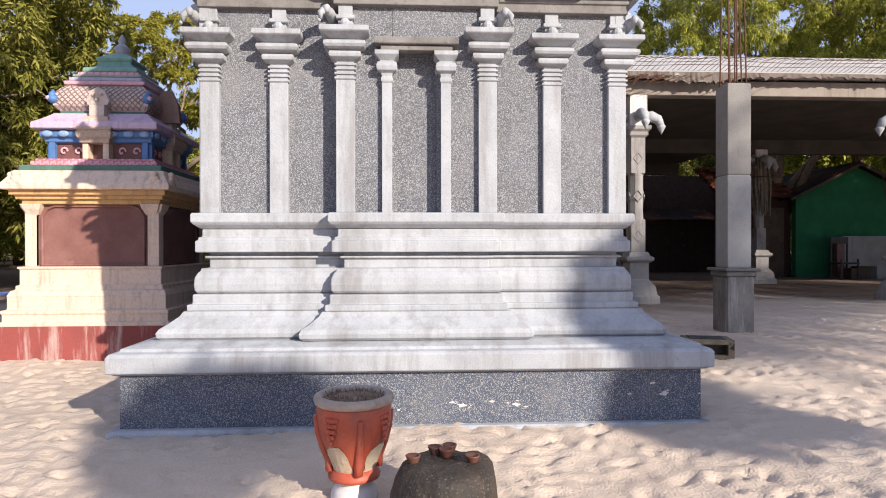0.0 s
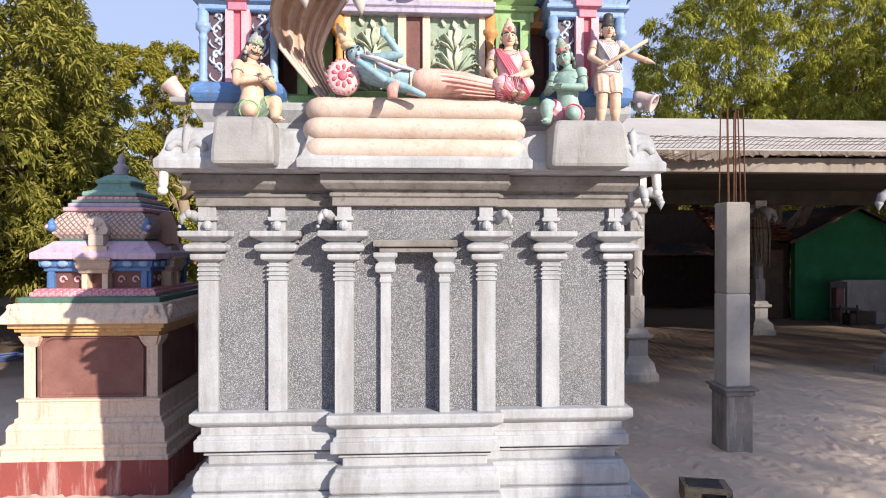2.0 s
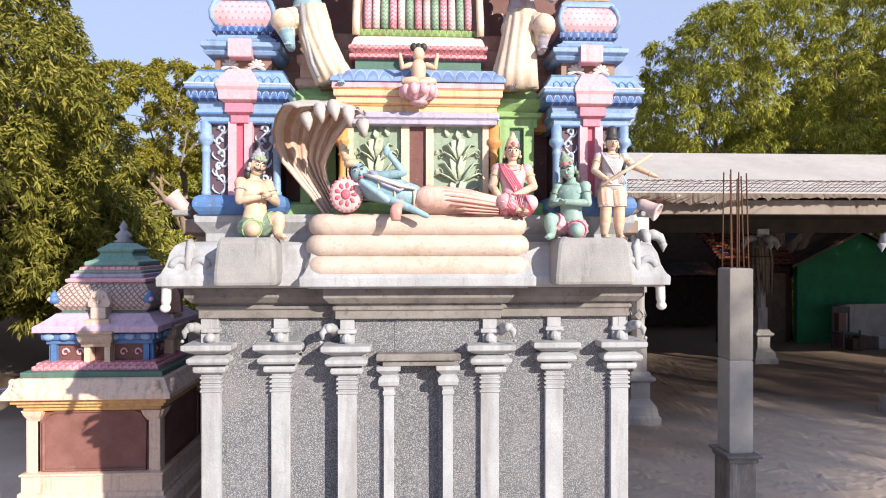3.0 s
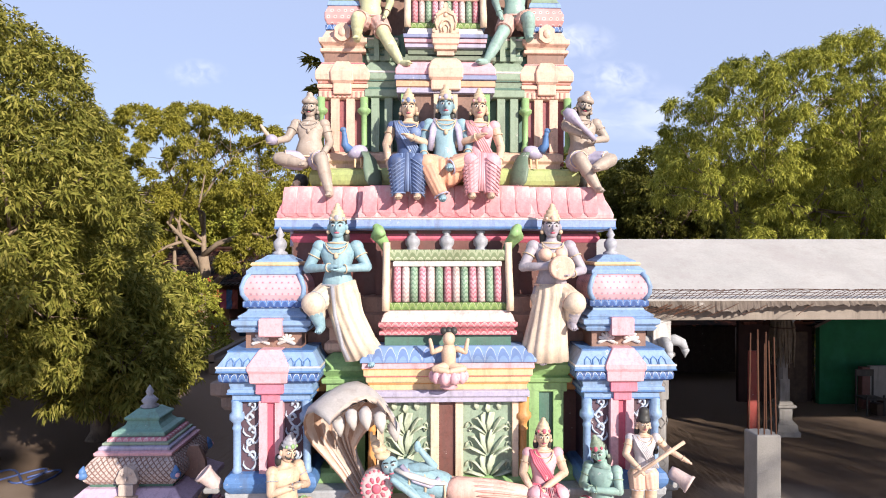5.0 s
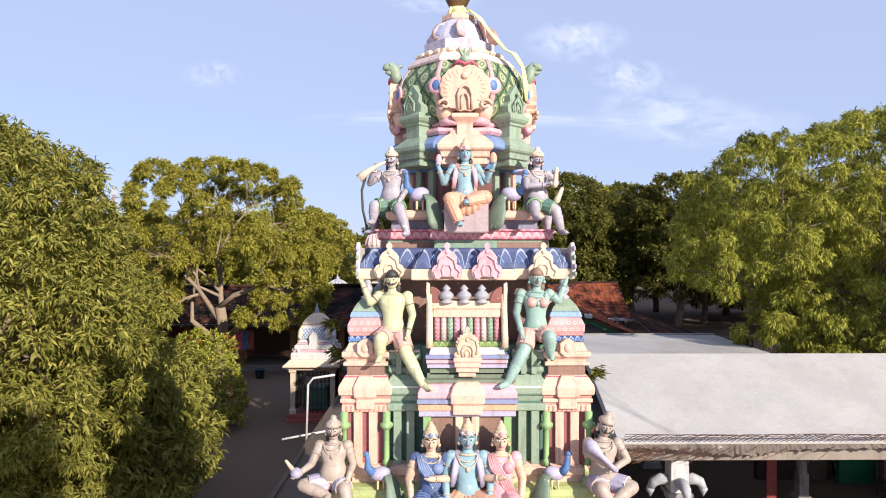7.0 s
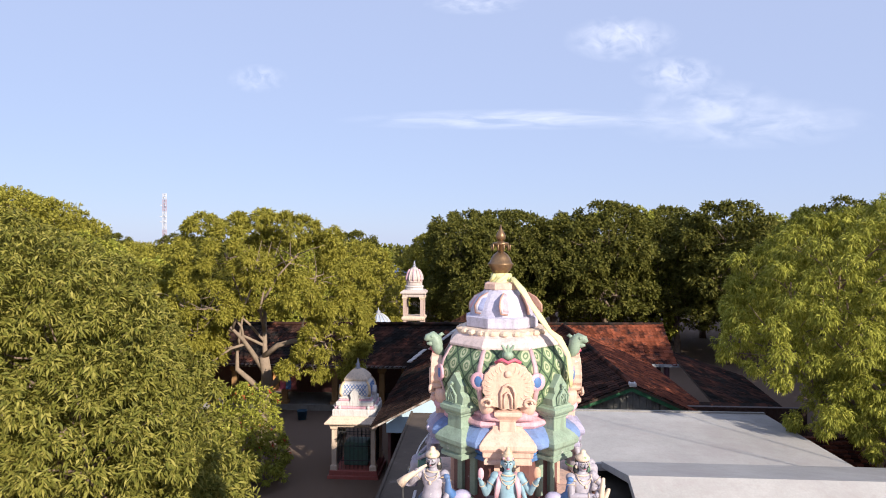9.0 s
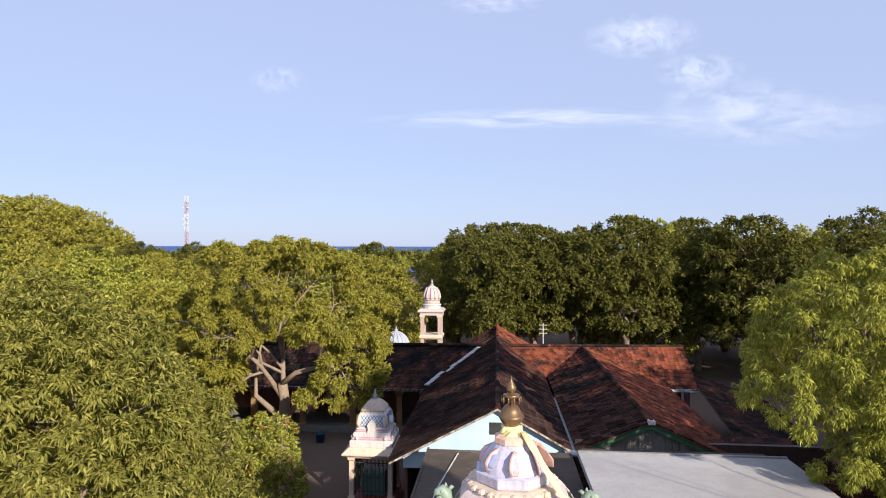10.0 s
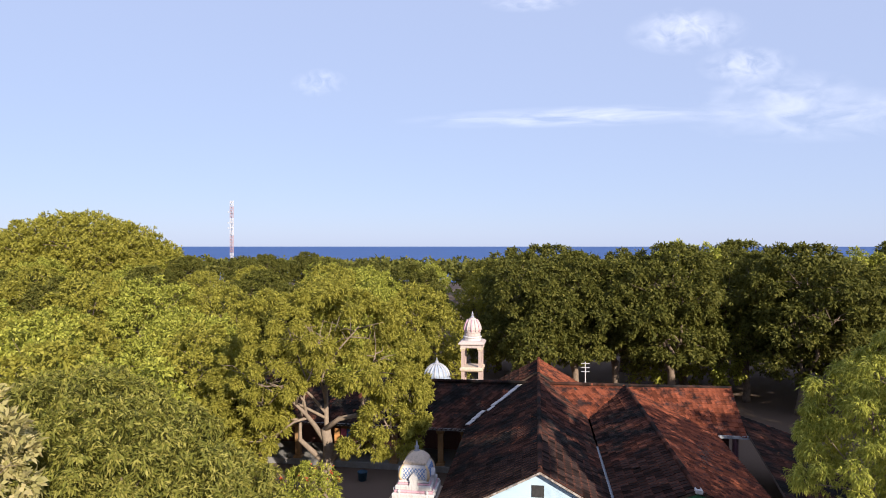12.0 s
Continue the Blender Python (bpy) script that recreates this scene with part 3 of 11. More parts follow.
def pilaster(x, y, w, d):
    """A flat pilaster with ribbed neck, cushion capital and bracket; y is its front face."""
    b = BM()
    box(b, x - w / 2, x + w / 2, y, y + d, 1.2, 2.075, 0.004)
    p = part("pilaster", b, CEMENT, tower, "pale cement pilaster", bevel=0.004)
    b = BM()
    pl = rect(x - w / 2, x + w / 2, y, y + d)
    prof = [(-0.002, 2.072)]
    z = 2.08
    for k in range(4):
        prof += [(0.008, z), (0.008, z + 0.012), (-0.004, z + 0.015), (-0.004, z + 0.026)]
        z += 0.03
    prof += [(0.0, z), (0.004, 2.205)]
    moulding(b, pl, prof)
    part("ribbed_neck", b, CEMENT, p, bevel=0)
    b = BM()
    moulding(b, pl, [(0.0, 2.2), (0.022, 2.207), (0.04, 2.217), (0.044, 2.235), (0.04, 2.252), (0.01, 2.256), (0.02, 2.262), (0.065, 2.272), (0.076, 2.29), (0.073, 2.31), (0.04, 2.325), (0.02, 2.33)])
    moulding(b, pl, [(0.01, 2.328), (0.045, 2.34), (0.088, 2.362), (0.098, 2.37), (0.098, 2.40), (0.09, 2.404), (0.0, 2.406)])
    part("capital", b, CEMENT, p, "stepped cushion capital", bevel=0.004)
    b = BM()
    box(b, x - w * 0.38, x + w * 0.38, y + 0.01, y + d, 2.402, 2.58, 0.004)
    box(b, x - w * 0.5, x + w * 0.5, y - 0.012, y + d, 2.47, 2.50, 0.006)
    blob(b, (x, y - 0.01, 2.44), (w * 0.28, 0.03, 0.035), seg=10, rows=6)
    part("bracket", b, CEMENT, p, bevel=0.003)
    return p


YF = -H0 - 0.005
for x in (-1.372, -0.918, 0.925, 1.378):
    pilaster(x, YF, 0.122, 0.07)
for x in (-0.468, 0.472):
    pilaster(x, YF - P0, 0.122, 0.07)
# the flanks of the tower
for x in (-1.372, -0.918, -0.47, 0.47, 0.92, 1.375):
    for sgn in (-1, 1):
        b = BM()
        f = H0 + 0.005 + (P0 if abs(x) < 0.5 else 0)
        box(b, min(sgn * f, sgn * (f - 0.07)), max(sgn * f, sgn * (f - 0.07)), x - 0.061, x + 0.061, 1.2, 2.2, 0.004)
        pl = rect(min(sgn * f, sgn * (f - 0.07)), max(sgn * f, sgn * (f - 0.07)), x - 0.061, x + 0.061)
        moulding(b, pl, [(0.0, 2.2), (0.04, 2.217), (0.04, 2.252), (0.01, 2.256), (0.06, 2.28), (0.06, 2.31), (0.02, 2.33), (0.098, 2.37), (0.098, 2.40), (0.0, 2.405), (0.0, 2.58)])
        part("pilaster", b, CEMENT, tower, "pale cement pilaster", bevel=0.004)


def makara(x, y, z, s=1.0, sgn=1):
    """Curled beast-head bracket that juts forwards and sideways under the eave."""
    b = BM()
    pts = [(x, y + 0.05, z), (x + sgn * 0.02, y - 0.03 * s, z + 0.03), (x + sgn * 0.045, y - 0.08 * s, z + 0.035), (x + sgn * 0.07, y - 0.11 * s, z + 0.005), (x + sgn * 0.066, y - 0.115 * s, z - 0.035)]
    tube(b, pts, [0.05 * s, 0.048 * s, 0.04 * s, 0.028 * s, 0.012 * s], 9)
    blob(b, (x + sgn * 0.03, y - 0.07, z + 0.05 * s), (0.025, 0.025, 0.03))
    blob(b, (x + sgn * 0.075, y - 0.1, z - 0.05), (0.012, 0.012, 0.012))
    return part("beast_bracket", b, CEMENT, tower, "curled beast-head bracket", smooth=True)


for x, sg in ((-1.45, -1), (-0.55, -1), (0.55, 1), (1.45, 1)):
    makara(x, YF - (P0 if abs(x) < 1 else 0) + 0.015, 2.48, 0.72, sg)

# false door niche in the middle bay
YN = YF - P0
b = BM()
for x in (-0.196, 0.193):
    box(b, x - 0.033, x + 0.033, YN + 0.0, YN + 0.07, 1.2, 2.06, 0.003)
    pl = rect(x - 0.033, x + 0.033, YN, YN + 0.07)
    moulding(b, pl, [(0, 2.06), (0.006, 2.07), (0.006, 2.09), (0, 2.10), (0.004, 2.12), (0.03, 2.135), (0.036, 2.16), (0.03, 2.185), (0.01, 2.2), (0.02, 2.21), (0.045, 2.235), (0.045, 2.262), (0.0, 2.264)])
niche = part("niche_frame", b, CEMENT, tower, "false door frame of two slender pilasters", bevel=0.003)
b = BM()
box(b, -0.235, 0.235, YN - 0.035, YN + 0.06, 2.262, 2.295, 0.004)
box(b, -0.275, 0.275, YN - 0.06, YN + 0.06, 2.298, 2.345, 0.006)
part("lintel", b, CEMENT_DARK, niche, "chipped lintel slab", bevel=0.004)
b = BM()
box(b, -0.158, 0.158, YN + 0.036, YN + 0.12, 2.262, 2.595)
part("niche_head", b, GRIT, niche)

# chips of bare lime on the plinth
rngc = random.Random(4)
for x, z, w in ((0.455, 0.012, 0.022), (0.51, -0.004, 0.034), (0.56, -0.022, 0.016), (0.70, 0.016, 0.022), (0.80, 0.004, 0.014), (0.855, -0.006, 0.032), (0.915, -0.02, 0.014), (0.12, -0.03, 0.014), (1.575, 0.05, 0.020), (1.72, 0.115, 0.018), (1.795, 0.045, 0.034), (2.02, 0.045, 0.014)):
    b = BM()
    for k in range(rngc.randint(3, 7)):
        r = w * (1.0 if k == 0 else rngc.uniform(0.12, 0.4))
        ox, oz = (0, 0) if k == 0 else (rngc.uniform(-1.7, 1.7) * w, rngc.uniform(-0.8, 0.8) * w)
        n = 11
        plate(b, [(ox + r * (0.35 + 0.8 * rngc.random()) * math.cos(2 * math.pi * i / n), oz + 0.5 * r * (0.25 + 0.95 * rngc.random()) * math.sin(2 * math.pi * i / n)) for i in range(n)], -0.002, 0.004, 0, (x - CX, -H0 - 0.36, z))
    part("lime_chip", b, WHITE, tower)

# eave ornaments: curled leaves at the corners, blocks that carry the statues
for sgn in (-1, 1):
    x0 = sgn * 1.45
    for q in (-1, 1):
        b = BM()
        tube(b, [(x0 + q * (0.055 + 0.06 * math.cos(a) * (1 - a / 9)), -H0 - 0.135 - 0.02 * (1 - a / 7), 2.91 + 0.062 * math.sin(a) * (1 - a / 9)) for a in [0.55 * k for k in range(13)]], [0.030, 0.030, 0.029, 0.028, 0.027, 0.026, 0.025, 0.024, 0.022, 0.02, 0.018, 0.016, 0.012], 8)
        part("leaf_ornament", b, CEMENT, tower, "curled leaf ornament on the eave", smooth=True)
    b = BM()
    tube(b, [(x0, -H0 - 0.160, 2.87), (x0, -H0 - 0.145, 2.95), (x0, -H0 - 0.12, 3.04), (x0 + sgn * 0.02, -H0 - 0.10, 3.09)], [0.03, 0.042, 0.04, 0.015], 10, 0, 0.6)
    part("leaf_ornament", b, CEMENT, tower, "curled leaf ornament on the eave", smooth=True)
    b = BM()
    tube(b, [(sgn * 1.55, -H0 - 0.12, 2.83), (sgn * 1.60, -H0 - 0.15, 2.78), (sgn * 1.575 + sgn * 0.02, -H0 - 0.17, 2.70), (sgn * 1.60, -H0 - 0.17, 2.66)], [0.035, 0.032, 0.03, 0.02], 10)
    blob(b, (sgn * 1.60, -H0 - 0.17, 2.655), (0.033, 0.033, 0.03))
    part("water_spout", b, WHITE, tower, "white drooping spout under the eave", smooth=True)
# hollow pink clay horns left on the corners of the ledge
for sgn, way in ((-1, (-0.50, -0.15, 0.55)), (1, (0.62, -0.45, -0.40))):
    q = Vector(way).normalized().to_track_quat('Z', 'Y')
    c = Vector((sgn * 1.56, -1.44, 3.315))
    b = BM()
    rings(b, [[c + q @ Vector((r * math.cos(2 * math.pi * i / 18), r * math.sin(2 * math.pi * i / 18), h)) for i in range(18)]
              for r, h in ((0.012, -0.06), (0.036, -0.058), (0.045, -0.03), (0.050, 0.03), (0.056, 0.07), (0.064, 0.078), (0.064, 0.092), (0.052, 0.092), (0.044, 0.03), (0.012, 0.0))], 0)
    hr = part("clay_horn", b, paint("faded_pink_clay", (0.66, 0.50, 0.48)), tower, "hollow faded pink clay horn on the ledge", smooth=True)
    b = BM()
    box(b, c.x - 0.05, c.x + 0.05, c.y - 0.04, c.y + 0.05, 3.245, 3.285, 0.008)
    part("horn_foot", b, BLOCK_CEMENT, hr, bevel=0.006)
b = BM()
moulding(b, rect(-1.245, -0.865, -1.80, -1.35), [(0.0, 2.80), (0.0, 2.88), (-0.012, 3.03), (-0.02, 3.085), (-0.05, 3.10)])
part("statue_block", b, BLOCK_CEMENT, tower, bevel=0.025)
b = BM()
moulding(b, rect(0.845, 1.355, -1.80, -1.35), [(0.0, 2.80), (0.0, 2.86), (-0.02, 3.03), (-0.03, 3.085), (-0.05, 3.10)])
part("statue_block", b, BLOCK_CEMENT, tower, bevel=0.025)

# ---- second tier: corner pavilions, middle hall front ----
b = BM()
moulding(b, bayed(1.10, 0.5, 0.1), [(0, 3.2), (0, 5.0)])
part("tier_wall", b, MAROON, tower, "dark red recessed wall")
b = BM()
moulding(b, bayed(1.16, 0.62, 0.16), [(-0.02, 4.1), (0.05, 4.11), (0.05, 4.16), (0.02, 4.17), (0.02, 4.27), (0.0, 4.28), (0.0, 4.40), (-0.04, 4.42), (-0.04, 4.52), (-0.1, 4.53)])
part("stepped_course", b, BROWN, tower)


def petals(bm, x0, x1, y, z, n, w=0.5, h=0.05, d=0.02, mat=0, flip=False):
    """A row of little lotus petals along a front edge."""
    s = (x1 - x0) / n
    for i in range(n):
        c = x0 + (i + 0.5) * s
        blob(bm, (c, y + d * 0.6, z), (s * w, d * 0.62, h), mat, 8, 5)


SCROLL = paint("pale_scroll_paint", (0.55, 0.63, 0.76))


def blue_pavilion(px, py):
    """Corner pavilion: pillared body, cornices, neck and domed cushion roof. Its plan is square."""
    h = 0.245
    pav = None
    b = BM()
    box(b, px - h + 0.03, px + h - 0.03, py - h + 0.03, py + h - 0.03, 3.3, 3.86)
    pav = part("corner_pavilion", b, paint("dark_plum_paint", (0.11, 0.06, 0.085)), tower, "blue and pink corner pavilion")
    b = BM()
    pl = square(h + 0.02, px, py)
    moulding(b, pl, [(0.0, 3.25), (0.02, 3.275), (0.034, 3.30), (0.036, 3.33), (0.024, 3.365), (0.0, 3.38)])
    part("rounded_base", b, BLUE, pav, bevel=0.004)
    # corner colonnettes
    for sx in (-1, 1):
        for sy in (-1, 1):
            b = BM()
            lathe(b, [(0.032, 3.375), (0.032, 3.40), (0.026, 3.41), (0.026, 3.66), (0.033, 3.675), (0.026, 3.69), (0.026, 3.71), (0.05, 3.735), (0.05, 3.765), (0.036, 3.78), (0.036, 3.86)], 10, (px + sx * (h - 0.015), py + sy * (h - 0.015), 0))
            part("colonnette", b, SKYB, pav, smooth=True)
    for sx in (-1, 1):
        b = BM()
        box(b, px + sx * 0.052 - 0.026, px + sx * 0.052 + 0.026, py - h - 0.02, py - h + 0.05, 3.375, 3.86, 0.004)
        part("pink_pilaster", b, PINK, pav)
        # scrollwork in relief
        b = BM()
        tube(b, [(px + sx * 0.14 + 0.030 * math.sin(i * 0.62), py - h + 0.028, 3.39 + 0.0192 * i) for i in range(24)], 0.008, 5)
        part("scroll_stem", b, SCROLL, pav, "pale blue scrollwork stem", smooth=True)
        for k in range(4):
            for sg in (-1, 1):
                b = BM()
                zc = 3.42 + 0.11 * k + 0.03 * sg
                xo = px + sx * 0.14
                tube(b, [(xo + sg * 0.006, py - h + 0.03, zc), (xo + sg * 0.034, py - h + 0.024, zc + 0.014), (xo + sg * 0.052, py - h + 0.024, zc + 0.036), (xo + sg * 0.050, py - h + 0.03, zc + 0.062)], [0.005, 0.014, 0.013, 0.003], 6, 0, 0.5)
                part("leaf_relief", b, SCROLL, pav, smooth=True)
        for k in range(5):
            b = BM()
            zc = 3.485 + 0.083 * k
            sg = 1 if k % 2 else -1
            tube(b, [(px + sx * 0.14 + sg * (0.026 * math.cos(a) * (1 - a / 8) - 0.012), py - h + 0.026, zc + 0.034 * math.sin(a) * (1 - a / 8)) for a in [i * 0.6 for i in range(11)]], [0.011, 0.011, 0.010, 0.010, 0.010, 0.009, 0.009, 0.008, 0.008, 0.008, 0.010], 6)
            part("scroll_relief", b, SCROLL, pav, "pale blue scrollwork relief", smooth=True)
    b = BM()
    box(b, px - 0.026, px + 0.026, py - h + 0.0, py - h + 0.04, 3.375, 3.86)
    part("pink_recess", b, ROSE, pav)
    # beam and cornice
    b = BM()
    pl = square(h, px, py)
    moulding(b, pl, [(0.0, 3.85), (0.01, 3.852), (0.01, 3.90), (0.035, 3.905), (0.035, 3.935), (0.02, 3.94), (0.03, 3.985), (0.055, 3.992)])
    moulding(b, pl, [(0.05, 4.035), (0.09, 4.06), (0.09, 4.09), (0.05, 4.15), (0.03, 4.185), (0.0, 4.19)])
    part("cornice", b, SKYB, pav, "stepped sky-blue cornice", bevel=0.004)
    b = BM()
    moulding(b, pl, [(0.05, 3.985), (0.075, 4.0), (0.08, 4.03), (0.075, 4.045), (0.02, 4.05)])
    part("petal_trim", b, PETD, pav, "blue band of painted petals")
    for z_, d_, mm in ((3.853, 0.013, BLUE), (3.905, 0.0375, BLUE), (4.058, 0.0925, BLUE), (4.086, 0.0925, WHITE), (4.182, 0.034, BLUE)):
        b = BM()
        moulding(b, pl, [(d_ - 0.012, z_), (d_, z_ + 0.001), (d_, z_ + 0.011), (d_ - 0.012, z_ + 0.012)])
        part("painted_line", b, mm, pav)
    b = BM()
    for q in range(10):
        xq = px - h - 0.03 + (2 * h + 0.06) * (q + 0.5) / 10
        if abs(xq - px) > 0.12:
            tube(b, [(xq - 0.024, py - h - 0.085, 4.098), (xq - 0.02, py - h - 0.067, 4.125), (xq, py - h - 0.052, 4.146), (xq + 0.02, py - h - 0.067, 4.125), (xq + 0.024, py - h - 0.085, 4.098)], 0.005, 5)
    tagged(part("petal_outline", b, BLUE, pav, smooth=True), kind="stuff")
    b = BM()
    moulding(b, rect(px - 0.09, px + 0.09, py - h - 0.06, py - h + 0.1), [(-0.005, 3.975), (0.03, 3.99), (0.035, 4.05), (0.045, 4.07), (0.045, 4.10), (0.0, 4.17), (-0.02, 4.2)])
    part("pink_boss", b, PINK, pav, "pink middle projection of the cornice", bevel=0.004)
    b = BM()
    moulding(b, rect(px - 0.09, px + 0.09, py - h - 0.06, py - h + 0.1), [(-0.03, 3.85), (-0.03, 3.90), (0.0, 3.915), (-0.002, 3.978)])
    part("rose_boss", b, paint("deep_pink_paint", (0.74, 0.23, 0.33)), pav, "deep pink block under the boss", bevel=0.004)
    # neck with flowers
    b = BM()
    moulding(b, square(h - 0.06, px, py), [(0, 4.185), (0, 4.31)])
    nk = part("neck", b, BROWN, pav)
    for sx in (-1, 1):
        b = BM()
        for k in range(7):
            a = math.pi * k / 6
            limb(b, (px + sx * 0.085, py - h + 0.055, 4.245), (px + sx * 0.085 + 0.05 * math.cos(a), py - h + 0.055, 4.225 + 0.06 * math.sin(a)), 0.012, 0.012, 0, 6)
        part("white_flower", b, WHITE, pav)
    b = BM()
    moulding(b, square(h - 0.045, px, py), [(-0.01, 4.30), (0.03, 4.305), (0.045, 4.33), (0.03, 4.335), (0.06, 4.355), (0.06, 4.385), (0.02, 4.39), (0.03, 4.41), (-0.02, 4.44), (-0.03, 4.47)])
    part("upper_cornice", b, SKYB, pav, bevel=0.004)
    b = BM()
    box(b, px - 0.075, px + 0.075, py - h - 0.035, py - h + 0.06, 4.28, 4.40, 0.006)
    part("pink_boss", b, PINK, pav)
    b = BM()
    moulding(b, square(h - 0.045, px, py), [(0.028, 4.337), (0.034, 4.34), (0.034, 4.352), (0.028, 4.355)])
    part("petal_trim", b, BLUE, pav)
    # cushion roof
    b = BM()
    moulding(b, square(0.19, px, py), [(-0.01, 4.46), (0.012, 4.47), (0.012, 4.505), (-0.005, 4.515)])
    part("roof_foot", b, PETD, pav, bevel=0.003)
    b = BM()
    moulding(b, square(0.19, px, py), [(0.0, 4.51), (0.022, 4.55), (0.027, 4.59), (0.022, 4.63), (0.0, 4.67), (-0.02, 4.69)])
    rf = part("cushion_roof", b, DOTP, pav, "dotted pink cushion roof", bevel=0.004)
    for sx in (-1, 1):
        b = BM()
        tube(b, [(px + sx * 0.175, py - 0.19, 4.515), (px + sx * 0.202, py - 0.205, 4.56), (px + sx * 0.205, py - 0.21, 4.60), (px + sx * 0.185, py - 0.20, 4.66), (px + sx * 0.16, py - 0.17, 4.69)], 0.018, 7)
        part("roof_rib", b, SKYB, pav, smooth=True)
    b = BM()
    moulding(b, square(0.19, px, py), [(-0.005, 4.685), (-0.005, 4.71), (-0.045, 4.745), (-0.04, 4.75), (-0.055, 4.775), (-0.085, 4.79), (-0.12, 4.815), (-0.17, 4.82)])
    part("roof_cap", b, SKYB, pav, bevel=0.004)
    b = BM()
    moulding(b, square(0.19, px, py), [(-0.035, 4.742), (-0.028, 4.752), (-0.035, 4.765), (-0.06, 4.77)])
    part("roof_line", b, YELLOW, pav)
    b = BM()
    lathe(b, [(0.05, 4.81), (0.055, 4.83), (0.03, 4.845), (0.045, 4.87), (0.048, 4.90), (0.03, 4.925), (0.018, 4.935), (0.032, 4.955), (0.02, 4.975), (0.004, 5.01)], 12, (px, py, 0))
    part("finial", b, GREYP, pav, "grey pot finial", smooth=True)
    return pav


for sx in (-1, 1):
    blue_pavilion(sx * 1.165, -1.225)
    blue_pavilion(sx * 1.165, 1.165)

PETR = patterned("rose_petal_ornament", "petal", (0.70, 0.34, 0.37), (0.78, 0.64, 0.62), (0.55, 0.16, 0.20), 0.045, 0.03, 4.285)
# middle bay of the second tier
mid = part("middle_bay", (lambda b: (box(b, -0.47, 0.47, -1.44, -1.1, 3.25, 3.86), b)[1])(BM()), paint("celadon_paint", (0.31, 0.40, 0.30)), tower, "middle bay with green relief panels")
b = BM()
moulding(b, rect(-0.52, 0.52, -1.47, -1.2), [(0.0, 3.22), (0.04, 3.24), (0.05, 3.28), (0.04, 3.32), (0.0, 3.34)])
part("rounded_base", b, GREEN, mid, bevel=0.004)
for x0, x1 in ((-0.47, -0.43), (-0.115, -0.06), (0.05, 0.10), (0.43, 0.47)):
    b = BM()
    box(b, x0, x1, -1.475, -1.4, 3.26, 3.86, 0.004)
    part("mullion", b, CREAM, mid)
b = BM()
box(b, -0.06, 0.05, -1.452, -1.43, 3.3, 3.86)
part("mullion_recess", b, MAROON, mid)


RELIEF = paint("pale_relief_paint", (0.56, 0.62, 0.47))


def leaf(pts, rad):
    b = BM()
    tube(b, pts, rad, 7, 0, 0.16)
    part("leaf", b, RELIEF, mid, smooth=True)


def relief_panel(xc):
    """Plant in pale green relief: two whorls of leaves, a lotus and scrolls down the sides."""
    y = -1.443
    for z0, n, L, bend in ((3.33, 6, 0.155, 0.02), (3.47, 6, 0.165, 0.045), (3.61, 6, 0.13, 0.05)):
        for k in range(n):
            a = math.radians(-82 + 164 * k / (n - 1))
            d = Vector((math.sin(a), 0, math.cos(a)))
            p0 = Vector((xc, y, z0))
            leaf([p0 + d * 0.02, p0 + d * L * 0.45 + Vector((0, 0, bend * 0.6)), p0 + d * L * 0.8 + Vector((0, 0, bend)), p0 + d * L + Vector((0.012 * math.sin(a), 0, bend * 0.5))], [0.020, 0.054, 0.048, 0.010])
    for sx in (-1, 1):
        for k in range(3):
            zc = 3.40 + 0.13 * k
            leaf([(xc + sx * (0.128 + 0.024 * math.cos(q) * (1 - q / 9)), y, zc + 0.045 * math.sin(q) * (1 - q / 9)) for q in [i * 0.7 for i in range(9)]], [0.016] * 9)
    for dx, dz in ((0, 3.80), (-0.075, 3.82), (0.075, 3.82)):
        leaf([(xc + dx, y, dz - 0.04), (xc + dx, y, dz - 0.01), (xc + dx, y, dz + 0.03)], [0.016, 0.042, 0.024])


relief_panel(-0.275)
relief_panel(0.275)
for sx in (-1, 1):
    b = BM()
    lathe(b, [(0.03, 3.34), (0.03, 3.5), (0.025, 3.52), (0.025, 3.64), (0.034, 3.655), (0.025, 3.67), (0.03, 3.70), (0.055, 3.73), (0.055, 3.755), (0.04, 3.77), (0.04, 3.86)], 10, (sx * 0.505, -1.45, 0))
    part("colonnette", b, ORANGE, mid, "orange turned colonnette", smooth=True)
b = BM()
moulding(b, rect(-0.50, 0.50, -1.50, -1.2), [(0.0, 3.845), (0.02, 3.85), (0.02, 3.88), (0.035, 3.89), (0.035, 3.925), (0.01, 3.93)])
part("beam", b, LILAC, mid, "pale lilac beam", bevel=0.004)
b = BM()
moulding(b, rect(-0.50, 0.50, -1.49, -1.2), [(0.0, 3.925), (0.02, 3.93), (0.02, 3.97), (0.04, 3.985), (0.04, 4.02), (0.055, 4.03), (0.055, 4.075), (0.02, 4.08)])
part("yellow_cornice", b, YELLOW, mid, bevel=0.004)
b = BM()
moulding(b, rect(-0.50, 0.50, -1.49, -1.2), [(0.03, 4.072), (0.065, 4.078), (0.062, 4.115), (0.03, 4.12)])
part("pink_course", b, PINK, mid, bevel=0.003)
b = BM()
moulding(b, rect(-0.50, 0.50, -1.49, -1.2), [(0.03, 4.112), (0.075, 4.118), (0.075, 4.14), (0.03, 4.19), (0.0, 4.215), (-0.05, 4.22)])
part("petal_cornice", b, PETM, mid, "blue petal cornice", bevel=0.003)
b = BM()
box(b, -0.42, 0.42, -1.47, -1.2, 4.21, 4.30)
part("neck", b, SEAG, mid)
b = BM()
